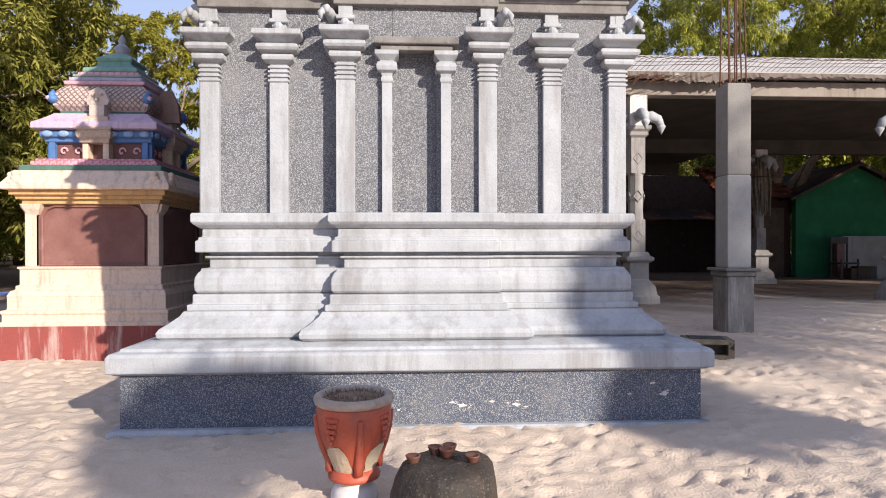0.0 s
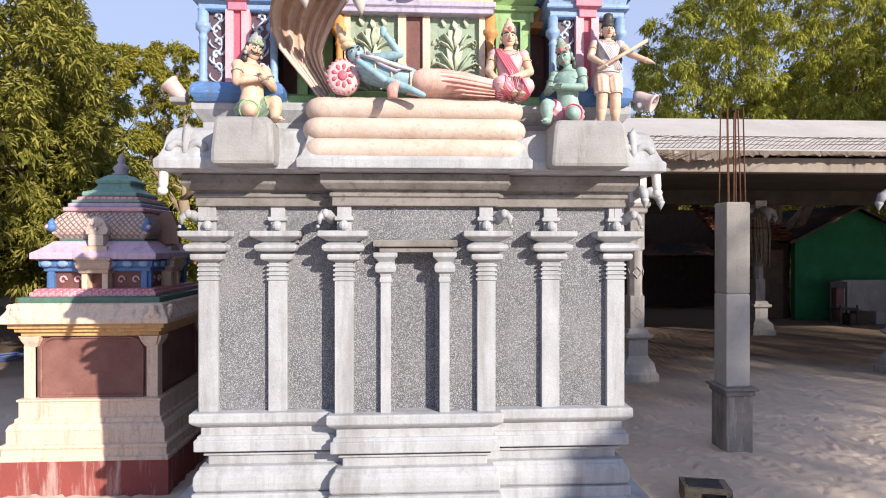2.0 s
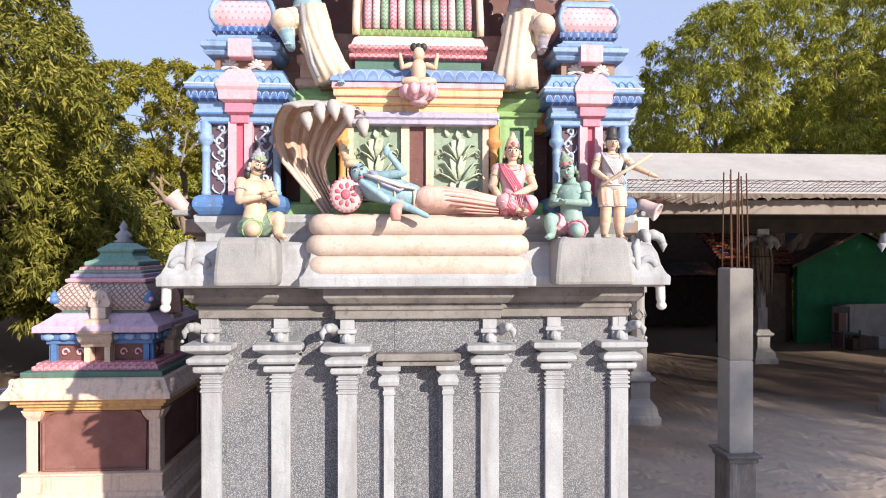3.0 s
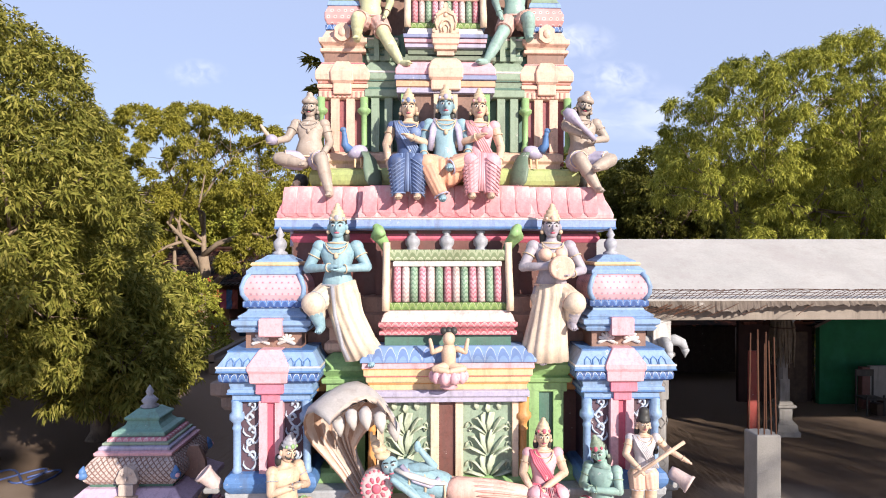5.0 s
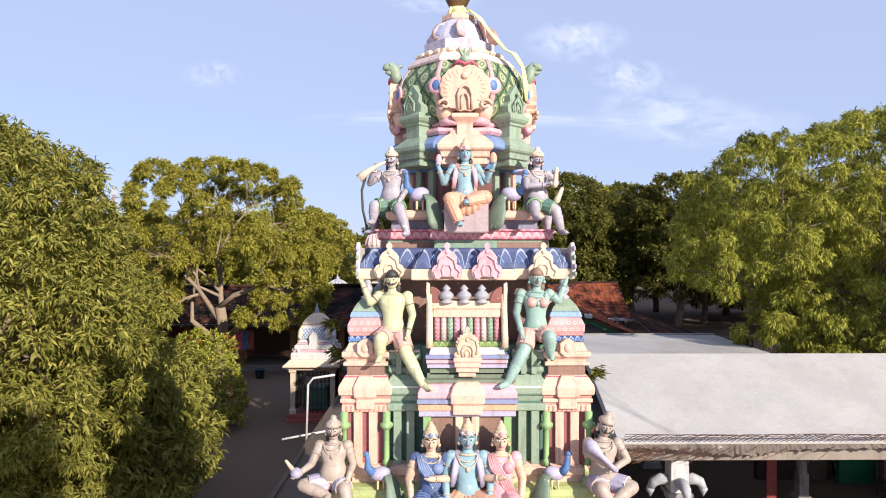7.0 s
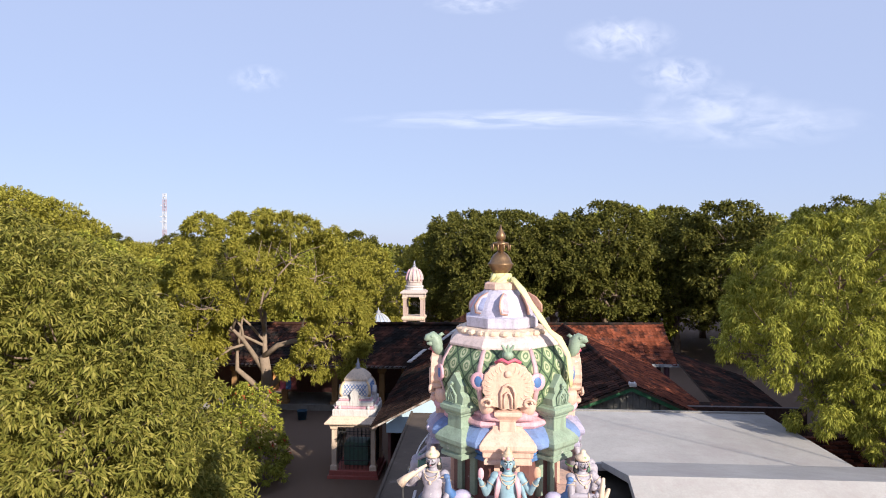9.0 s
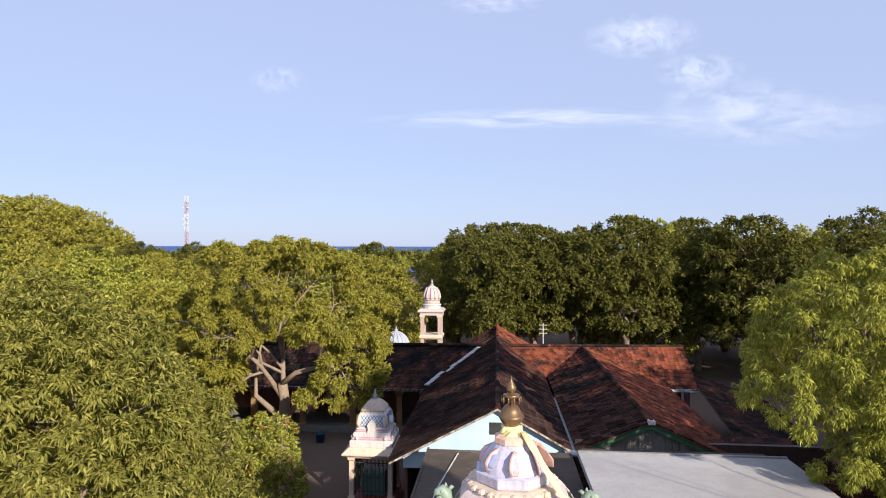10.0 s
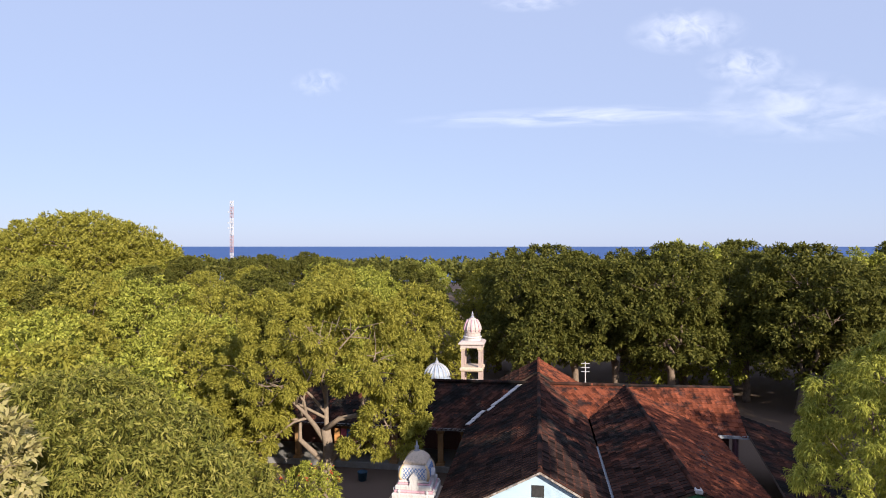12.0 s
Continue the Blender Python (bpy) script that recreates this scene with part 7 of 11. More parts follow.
moulding(b, rect(-2.2, 2.7, 7.0, 22.3), [(0, 3.0), (0.03, 3.05), (0.03, 3.15), (0.12, 3.2), (0.12, 3.34), (0.0, 3.36)])
part("cornice", b, surface("stained_cornice", (0.36, 0.27, 0.23), (0.24, 0.18, 0.15), scale=2, rough=0.85, stain=(0.12, 0.10, 0.09), stain_at=(0.48, 0.7), streak=True), sh, "stained pink cornice", bevel=0.01)
b = BM()
box(b, -2.45, -2.38, 7.2, 22.3, 3.5, 3.60)
part("terrace_kerb", b, TERR, sh)
b = BM()
tube(b, [(-1.9, 15.5, 3.57), (-1.75, 18.5, 3.58), (-1.3, 21.8, 3.58)], 0.025, 6)
part("pipe", b, WHITE, sh, "white plastic pipe lying on the terrace")
b = BM()
tube(b, [(-2.5, 11.6, 3.4), (-2.46, 11.6, 4.62), (-2.36, 11.6, 4.74), (-1.95, 11.6, 4.80)], 0.022, 7)
tube(b, [(-3.0, 11.75, 3.52), (-2.1, 12.0, 3.62)], 0.022, 7)
part("handrail_pipe", b, WHITE, sh, "white bent pipe rail", smooth=True)

# ---- small painted shrine beside the tower ----
def small_shrine():
    t = thing("small_shrine", (-2.98, 6.87, 0), "small peach shrine with a painted domed roof", "shrine")
    PCH = paint("shrine_peach", (0.86, 0.645, 0.50))
    DARKP = surface("shrine_panel", (0.20, 0.085, 0.072), (0.29, 0.14, 0.12), scale=3, rough=0.7, stain=(0.40, 0.25, 0.22), stain_at=(0.6, 0.75))

    def ring(name, prof, mat, half=0.65, label="", bevel=0.008):
        b = BM()
        moulding(b, square(half), prof)
        return part(name, b, mat, t, label, bevel=bevel)
    ring("plinth", [(0.17, -0.4), (0.17, 0.21)], surface("stained_red_oxide", (0.34, 0.08, 0.07), (0.26, 0.07, 0.06), scale=3, rough=0.8, streak=True, stain=(0.55, 0.38, 0.34), stain_at=(0.52, 0.66)), label="red oxide plinth streaked with lime")
    ring("base_step", [(0.12, 0.20), (0.165, 0.205), (0.165, 0.245), (0.14, 0.25), (0.14, 0.32), (0.15, 0.33), (0.15, 0.36), (0.11, 0.37), (0.11, 0.49), (0.115, 0.5), (0.09, 0.55), (0.06, 0.56), (0.06, 0.60), (0.035, 0.605), (0.035, 0.76), (0.05, 0.765), (0.05, 0.785), (0.0, 0.79)], PCH)
    ring("wall", [(-0.035, 0.78), (-0.035, 1.42)], DARKP, label="dark red recessed panels", bevel=0)
    for a in range(4):
        m = Matrix.Rotation(a * math.pi / 2, 4, 'Z')
        for sx in (-1, 1):
            b = BM()
            box(b, sx * 0.595 - 0.055, sx * 0.595 + 0.055, -0.652, -0.54, 0.785, 1.42, 0.006)
            moulding(b, rect(sx * 0.575 - 0.05, sx * 0.575 + 0.05, -0.65, -0.56), [(0, 1.30), (0.02, 1.34), (0.03, 1.36), (0.045, 1.41)])
            o = part("pilaster", b, PCH, t, bevel=0.006)
            o.matrix_basis = m
        b = BM()
        tube(b, [(-0.5, -0.625, 0.80), (-0.5, -0.625, 1.28), (-0.45, -0.625, 1.36), (-0.38, -0.625, 1.39), (0.38, -0.625, 1.39), (0.45, -0.625, 1.36), (0.5, -0.625, 1.28), (0.5, -0.625, 0.80), (-0.5, -0.625, 0.80)], 0.016, 6)
        o = part("panel_bead", b, DARKP, t)
        o.matrix_basis = m
    ring("cornice", [(-0.02, 1.405), (0.02, 1.41), (0.02, 1.45), (0.06, 1.455), (0.06, 1.49), (0.10, 1.495), (0.10, 1.545)], paint("shrine_ochre", (0.72, 0.42, 0.17)))
    ring("eave", [(0.08, 1.54), (0.16, 1.545), (0.16, 1.585), (0.14, 1.62), (0.10, 1.68), (0.08, 1.73), (0.06, 1.74), (0.0, 1.745)], PCH, label="curved peach eave")
    for a in range(4):
        for sx in (-1, 1):
            b = BM()
            for dx, dz, r in ((0, 0.07, 0.05), (0.04, 0.03, 0.045), (-0.04, 0.03, 0.045), (0, 0.12, 0.035)):
                blob(b, (sx * 0.66 + dx, -0.78, 1.575 + dz), (r, 0.03, r))
            o = part("leaf_ornament", b, PCH, t, smooth=True)
            o.matrix_basis = Matrix.Rotation(a * math.pi / 2, 4, 'Z')
    ring("green_course", [(0.02, 1.735), (0.04, 1.74), (0.04, 1.785), (0.0, 1.79)], SEAG)
    ring("pink_course", [(-0.04, 1.78), (-0.03, 1.785), (-0.03, 1.82), (-0.06, 1.825), (-0.06, 1.845), (-0.1, 1.85)], PETP)
    ring("drum", [(-0.17, 1.84), (-0.17, 2.14)], MAROON)
    for a in range(4):
        m = Matrix.Rotation(a * math.pi / 2, 4, 'Z')
        for x in (-0.46, -0.10, 0.10, 0.46):
            b = BM()
            box(b, x - 0.028, x + 0.028, -0.52 - (0.06 if abs(x) < 0.2 else 0), -0.45, 1.845, 2.0, 0.004)
            o = part("pillar", b, BLUE if abs(x) > 0.2 else CREAM, t)
            o.matrix_basis = m
        for i in range(6):
            x = -0.36 + 0.145 * i
            if abs(x) < 0.12:
                continue
            b = BM()
            tube(b, [(x + 0.04 * math.cos(q) * (1 - q / 8), -0.49, 1.92 + 0.04 * math.sin(q) * (1 - q / 8)) for q in [k * 0.7 for k in range(9)]], 0.010, 5)
            o = part("scroll_relief", b, PINK, t)
            o.matrix_basis = m
        b = BM()
        moulding(b, rect(-0.135, 0.135, -0.595, -0.4), [(0, 1.98), (0.012, 1.985), (0.012, 2.01), (0.03, 2.03), (0.04, 2.075), (0.03, 2.08), (0.03, 2.095), (0.045, 2.10), (0.045, 2.125), (0.015, 2.13), (0.0, 2.17), (-0.02, 2.24)])
        o = part("porch_roof", b, paint("faded_ochre", (0.60, 0.43, 0.33)), t, "ochre porch roof", bevel=0.005)
        o.matrix_basis = m
        b = BM()
        plate(b, [(-0.10, 0), (-0.115, 0.05), (-0.085, 0.12), (-0.07, 0.16), (0, 0.205), (0.07, 0.16), (0.085, 0.12), (0.115, 0.05), (0.10, 0)], -0.05, 0.10, 0, (0, -0.49, 2.36))
        for q in (-0.04, 0.04):
            blob(b, (q, -0.55, 2.475), (0.018, 0.013, 0.018))
        blob(b, (0, -0.55, 2.42), (0.016, 0.018, 0.024))
        box(b, -0.075, 0.075, -0.56, -0.4, 2.24, 2.36, 0.006)
        o = part("face_plaque", b, paint("dusty_cream_paint", (0.68, 0.55, 0.48)), t, "carved plaque on the dome", bevel=0.008)
        o.matrix_basis = m
        b = BM()
        for i in range(7):
            blob(b, (-0.48 + 0.16 * i, -0.57, 2.065), (0.055, 0.022, 0.03))
        o = tagged(part("petal_trim", b, SKYB, t), kind="stuff")
        o.matrix_basis = m
    ring("blue_beam", [(-0.15, 1.99), (-0.12, 2.0), (-0.12, 2.03), (-0.09, 2.04), (-0.085, 2.09), (-0.12, 2.10)], BLUE)
    ring("lilac_roof", [(-0.12, 2.10), (-0.03, 2.11), (-0.03, 2.17), (-0.09, 2.21), (-0.15, 2.26), (-0.18, 2.29), (-0.3, 2.30)], paint("mauve_pink_paint", (0.66, 0.48, 0.62)), label="mauve sloping roof ledge")
    ring("green_line", [(-0.24, 2.285), (-0.22, 2.29), (-0.22, 2.325), (-0.24, 2.33)], SEAG)
    LAT = paint("lattice_brown", (0.32, 0.20, 0.17))
    b = BM()
    dp = [(-0.22, 2.32), (-0.175, 2.37), (-0.165, 2.43), (-0.18, 2.50), (-0.22, 2.57), (-0.27, 2.62), (-0.28, 2.63)]
    moulding(b, square(0.65), dp)
    dm = part("dome", b, paint("dusty_lilac_cream", (0.60, 0.50, 0.47)), t, "square dome with a lattice pattern")
    for a in range(4):
        b = BM()
        for sgn in (-1, 1):
            for i in range(-8, 22):
                pts = []
                for k in range(9):
                    z = 2.33 + 0.28 * k / 8
                    d = np.interp(z, [p[1] for p in dp], [p[0] for p in dp])
                    x = sgn * (-0.62 + 0.058 * i + 0.26 * k / 8)
                    if abs(x) < 0.65 + d:
                        pts.append((x, -(0.65 + d) - 0.003, z))
                if len(pts) > 1:
                    tube(b, pts, 0.006, 4)
        o = tagged(part("lattice", b, LAT, dm), kind="stuff")
        o.matrix_basis = Matrix.Rotation(a * math.pi / 2, 4, 'Z')
    ring("pink_band", [(-0.30, 2.62), (-0.245, 2.625), (-0.24, 2.66), (-0.28, 2.675), (-0.31, 2.68)], PINK)
    ring("lilac_band", [(-0.32, 2.67), (-0.275, 2.675), (-0.275, 2.71), (-0.33, 2.73)], LILAC)
    ring("green_band", [(-0.36, 2.72), (-0.30, 2.725), (-0.30, 2.75), (-0.36, 2.76)], PALEG)
    ring("rose_band", [(-0.38, 2.75), (-0.33, 2.755), (-0.34, 2.79), (-0.40, 2.80)], PETP)
    ring("top_roof", [(-0.46, 2.79), (-0.375, 2.795), (-0.365, 2.815), (-0.372, 2.845), (-0.43, 2.865), (-0.468, 2.90), (-0.482, 2.935), (-0.462, 2.945), (-0.455, 2.97), (-0.49, 2.99), (-0.55, 3.035)], paint("verdigris_paint", (0.20, 0.38, 0.32)), label="green pyramid cap")
    b = BM()
    lathe(b, [(0.08, 3.03), (0.10, 3.05), (0.06, 3.07), (0.09, 3.11), (0.05, 3.15), (0.03, 3.17), (0.045, 3.20), (0.004, 3.27)], 14)
    part("finial", b, GREYP, t, smooth=True)
    for sx in (-1, 1):
        for sy in (-1, 1):
            b = BM()
            blob(b, (sx * 0.475, sy * 0.475, 2.44), (0.055, 0.055, 0.05))
            tube(b, [(sx * 0.475, sy * 0.475, 2.46), (sx * 0.48, sy * 0.48, 2.50), (sx * 0.47, sy * 0.47, 2.545)], [0.048, 0.03, 0.006], 10)
            hn = part("corner_boss", b, BLUE, t, "blue teardrop boss with a pink eye", smooth=True)
            b = BM()
            blob(b, (sx * 0.505, sy * 0.505, 2.445), (0.026, 0.026, 0.026))
            part("eye", b, PINK, hn, smooth=True)
    b = BM()
    plate(b, [(-0.14, 0), (-0.12, 0.2), (-0.05, 0.35), (0.05, 0.35), (0.12, 0.2), (0.14, 0)], -0.03, 0.03)
    o = part("side_fan", b, BROWN, t, "brown fan-shaped side crest")
    o.matrix_basis = Matrix.Translation((0.53, -0.1, 2.33))
    for o in t.children:
        if o.matrix_basis.translation.z == 0:
            for q in [o] + list(o.children):
                for v in q.data.vertices:
                    v.co.z += np.interp(v.co.z, (1.75, 1.86, 2.08, 2.36, 2.62, 2.82, 3.27), (0, 0.03, 0.065, 0.065, 0.045, 0.035, 0.06))
    return t


small_shrine()

# ---- tiled temple halls behind ----
def tile_wedge(w, l):
    """One flat clay tile: curled at its side, thicker at its lower end."""
    return [(-w / 2, 0, 0.0), (w / 2, 0, 0.0), (w / 2, -l, -0.0), (-w / 2, -l, -0.0), (-w / 2, 0, 0.012), (w * 0.1, 0, 0.006), (w / 2, 0, 0.03), (w / 2, -l, 0.06), (w * 0.1, -l, 0.030), (-w / 2, -l, 0.038)]


TILE_FACES = [(4, 5, 8, 9), (5, 6, 7, 8), (3, 9, 8, 2), (2, 8, 7), (0, 4, 9, 3), (1, 2, 7, 6)]


def tile_slope(owner, name, r0, r1, e0, e1, mat, w=0.26, l=0.34, apart=0, seed=1, gaps=0.0):
    """Courses of tiles on the slope between the ridge r0-r1 and the eave e0-e1. The first ones are objects of their own, the rest one mesh."""
    r0, r1, e0, e1 = map(Vector, (r0, r1, e0, e1))
    rng = random.Random(seed)
    normal = (r1 - r0).cross(e0 - r0).normalized()
    if normal.z < 0:
        normal = -normal
    bmB = BM()
    rings(bmB, [[p - normal * d for p in (r0, r1, e1, e0)] for d in (0.005, 0.09)])
    deck = part(name, bmB, DARKWOOD, owner)
    down_len = max((e0 - r0).length, (e1 - r1).length)
    courses = max(2, int(down_len / l))
    verts, faces, singles = [], [], []
    shape = tile_wedge(w, down_len / courses * 1.12)
    for j in range(courses):
        a0, a1 = r0.lerp(e0, j / courses), r1.lerp(e1, j / courses)
        b0, b1 = r0.lerp(e0, (j + 1) / courses), r1.lerp(e1, (j + 1) / courses)
        n = max(1, int(round(((b1 - b0).length) / w)))
        for i in range(n):
            s = (i + 0.5) / n
            if rng.random() < gaps:
                continue
            p, q = a0.lerp(a1, s), b0.lerp(b1, s)
            dv = (q - p).normalized()
            side = normal.cross(dv).normalized()
            yaw = rng.gauss(0, 0.02)
            dv2 = (dv + side * yaw).normalized()
            side2 = normal.cross(dv2)
            m = Matrix((side2, -dv2, normal)).transposed().to_4x4()
            m.translation = p + normal * (0.006 + rng.random() * 0.014)
            singles.append((p.y, m))
    singles.sort(key=lambda k: k[0])
    me = bpy.data.meshes.new("tile")
    me.from_pydata(shape, [], TILE_FACES)
    me.materials.append(mat)
    for k, (yy, m) in enumerate(singles):
        if k < apart:
            o = new("tile", me)
            o.parent = deck
            o.matrix_basis = m
        else:
            base = len(verts)
            verts += [tuple(m @ Vector(v)) for v in shape]
            faces += [tuple(base + f for f in fc) for fc in TILE_FACES]
    if verts:
        mj = bpy.data.meshes.new("tile_rest")
        mj.from_pydata(verts, [], faces)
        mj.materials.append(mat)
        o = new("tile_rest", mj)
        o.parent = deck
        tagged(o, "rows of dark weathered clay tiles", kind="stuff")
    return deck


def ridge_caps(owner, p0, p1, mat, r=0.11):
    p0, p1 = Vector(p0), Vector(p1)
    n = max(2, int((p1 - p0).length / 0.4))
    for i in range(n):
        b = BM()
        a, c = p0.lerp(p1, i / n), p0.lerp(p1, (i + 1.12) / n)
        tube(b, [a, c], [r * 0.86, r], 8)
        part("ridge_tile", b, mat, owner)


temple = thing("main_temple_hall", (0, 0, 0), "long gabled temple hall with weathered clay tiles and pale blue gable", "temple hall")
BLUEW = surface("blue_wash", (0.55, 0.70, 0.80), (0.48, 0.62, 0.72), scale=1.5, rough=0.8, stain=(0.30, 0.42, 0.50), stain_at=(0.62, 0.8))
GY, RZ = 22.9, 5.0
AX = 0.10
LX, LZ = -3.95, 2.88
VX, VZ = 2.75, 3.55
b = BM()
rings(b, [[(LX + 0.5, y, 2.6), (VX, y, 2.6), (VX, y, VZ - 0.08), (AX, y, RZ - 0.12), (LX + 0.5, y, 3.02)] for y in (GY, GY + 0.2)])
bmesh.ops.recalc_face_normals(b, faces=b.faces)
gw = part("gable_wall", b, BLUEW, temple, "pale blue plastered gable")
b = BM()
box(b, -0.20, 0.26, GY - 0.02, GY + 0.03, 3.95, 4.40)
part("gable_window", b, BLACK, gw, "dark square opening in the gable")
for sg, (ex, ez) in ((-1, (LX, LZ)), (1, (VX, VZ))):
    b = BM()
    rings(b, [[(AX, y, RZ - 0.01), (AX, y, RZ - 0.085), (ex, y, ez - 0.085), (ex, y, ez - 0.01)] for y in (GY - 0.28, GY - 0.22)])
    part("barge_board", b, surface("flaking_board", (0.55, 0.50, 0.45), (0.30, 0.22, 0.17), scale=5, rough=0.85, stain=(0.13, 0.08, 0.06), stain_at=(0.46, 0.62)), gw, "flaking white barge board")
    b = BM()
    rings(b, [[(AX, y, RZ - 0.02), (AX, y, RZ - 0.08), (ex, y, ez - 0.08), (ex, y, ez - 0.02)] for y in (GY - 0.25, GY)])
    part("verge_soffit", b, DARKWOOD, gw)
tile_slope(temple, "roof_slope", (AX, GY - 0.25, RZ), (AX, 42.4, RZ + 0.3), (LX, GY - 0.25, LZ), (LX, 42.4, LZ), TILE, apart=150, seed=2, gaps=0.004)
tile_slope(temple, "roof_slope", (AX, GY - 0.25, RZ), (AX, 42.4, RZ + 0.3), (VX, GY - 0.25, VZ), (VX, 42.4, VZ), TILE_MID, apart=150, seed=3, gaps=0.004)
ridge_caps(temple, (AX, GY - 0.25, RZ + 0.03), (AX, 42.4, RZ + 0.33), TILE)
b = BM()
box(b, LX + 0.55, -3.3, GY + 0.1, 42, 0, 2.95)
part("side_wall", b, MAROON, temple)
b = BM()
rings(b, [[(VX - 0.22, y, VZ - 0.03), (VX - 0.05, y, VZ - 0.12), (VX + 0.25, y, VZ - 0.12), (VX + 0.45, y, VZ + 0.02), (VX + 0.25, y, VZ - 0.05), (VX - 0.05, y, VZ - 0.05)] for y in (GY - 0.6, 30.5)])
part("valley_gutter", b, surface("galvanised_sheet", (0.45, 0.47, 0.50), (0.36, 0.37, 0.40), scale=2, rough=0.45, metal=0.5, bump=0.05), temple, "galvanised valley gutter")

side = thing("side_hall", (0, 0, 0), "lower tiled hall with green trimmed gable", "temple hall")
SX, SZ = 5.62, 4.62
RX, RZ2 = 9.1, 3.1
b = BM()
rings(b, [[(VX + 0.5, y, 2.6), (RX - 0.3, y, 2.6), (RX - 0.3, y, RZ2 + 0.0), (SX, y, SZ - 0.15), (VX + 0.5, y, VZ - 0.1)] for y in (GY + 0.1, GY + 0.25)])
sg_wall = part("gable_wall", b, surface("old_boarding", (0.26, 0.25, 0.22), (0.18, 0.17, 0.15), scale=3, rough=0.85, streak=True, stain=(0.10, 0.09, 0.08), stain_at=(0.5, 0.7)), side, "grey weathered boarding")
for i in range(22):
    x = VX + 0.7 + 0.24 * i
    zt = SZ - 0.25 - abs(x - SX) * ((SZ - VZ) / (SX - VX) if x < SX else (SZ - RZ2) / (RX - SX)) * 0.98
    if zt > 2.7:
        b = BM()
        box(b, x - 0.105, x + 0.105, GY + 0.07, GY + 0.105, 2.6, zt)
        part("board", b, sg_wall.data.materials[0], sg_wall)
for ex, ez in ((VX + 0.2, VZ), (RX, RZ2)):
    b = BM()
    rings(b, [[(SX, y, SZ - 0.03), (SX, y, SZ - 0.26), (ex, y, ez - 0.24), (ex, y, ez - 0.03)] for y in (GY - 0.2, GY - 0.15)])
    part("barge_board", b, paint("barge_green", (0.03, 0.16, 0.06)), sg_wall, "dark green barge board")
tile_slope(side, "roof_slope", (SX, GY - 0.25, SZ), (5.25, 37.6, SZ + 0.2), (VX + 0.25, GY - 0.25, VZ), (VX + 0.25, 37.6, VZ), TILE_MID, apart=150, seed=4, gaps=0.003)
tile_slope(side, "roof_slope", (SX, GY - 0.25, SZ), (5.25, 37.6, SZ + 0.2), (RX, GY - 0.25, RZ2), (RX + 0.3, 35.0, RZ2 + 0.1), TILE_SUNLIT, apart=120, seed=5)
ridge_caps(side, (SX, GY - 0.3, SZ + 0.03), (5.25, 37.6, SZ + 0.23), TILE_MID)
b = BM()
box(b, SX - 0.12, SX + 0.12, GY - 0.4, GY - 0.15, SZ - 0.06, SZ + 0.1, 0.02)
part("ridge_end", b, WHITE, side)
b = BM()
box(b, VX + 0.4, RX - 0.3, GY + 0.2, 37, 0, 2.6)
part("wall", b, MAROON, side)

cross = thing("cross_hall", (0, 0, 0), "long cross hall with tiled roof and open veranda", "temple hall")
tile_slope(cross, "roof_slope", (-20, 38.0, 4.62), (AX - 0.6, 38.0, 4.7), (-20, 34.6, 2.75), (AX - 3.85, 34.6, 2.75), TILE, apart=0, seed=6, gaps=0.004)
tile_slope(cross, "roof_slope", (0.8, 38.0, 4.8), (11.15, 37.7, 4.95), (2.7, 35.2, 3.5), (11.0, 34.4, 3.1), TILE_SUNLIT, apart=0, seed=7, gaps=0.002)
tile_slope(cross, "roof_slope", (-20, 38.0, 4.62), (11.15, 38.0, 4.9), (-20, 41.5, 2.7), (11.15, 41.5, 2.9), TILE, apart=0, seed=8)
ridge_caps(cross, (-20, 38.0, 4.66), (11.15, 37.75, 4.96), TILE)
b = BM()
rings(b, [[(x, 34.38, 3.0), (x, 34.38, 3.16), (x, 34.44, 3.16), (x, 34.44, 3.0)] for x in (8.0, 11.15)])
part("fascia", b, CEMENT, cross)
b = BM()
rings(b, [[(x, 34.55, 2.66), (x, 34.55, 2.80), (x, 34.62, 2.80), (x, 34.62, 2.66)] for x in (-20, -3.5)])
part("fascia", b, CEMENT_DARK, cross)
b = BM()
box(b, -20, 3, 38.3, 38.5, 0, 4.4)
box(b, 3, 11, 37.5, 37.7, 0, 4.6)
part("back_wall", b, MAROON, cross, "dark red back wall")
b = BM()
box(b, -20, -3.5, 35.2, 38.3, -0.1, 0.35, 0.02)
part("veranda_floor", b, CONCRETE, cross)
for i, x in enumerate((-17.2, -14.4, -11.4, -8.4, -5.6, -4.2)):
    b = BM()
    moulding(b, square(0.16, x, 35.5), [(0.08, 0.3), (0.08, 0.5), (0.0, 0.55), (0.0, 2.2), (0.08, 2.3), (0.08, 2.5), (0.0, 2.55), (0.0, 2.75)])
    part("veranda_post", b, paint("post_ochre", (0.40, 0.22, 0.09)), cross)
for x in (9.6, 10.5):
    b = BM()
    lathe(b, [(0.16, 0), (0.16, 3.1)], 10, (x, 34.7, 0))
    part("round_post", b, paint("post_purple", (0.16, 0.07, 0.09)), cross)
rngf = random.Random(19)
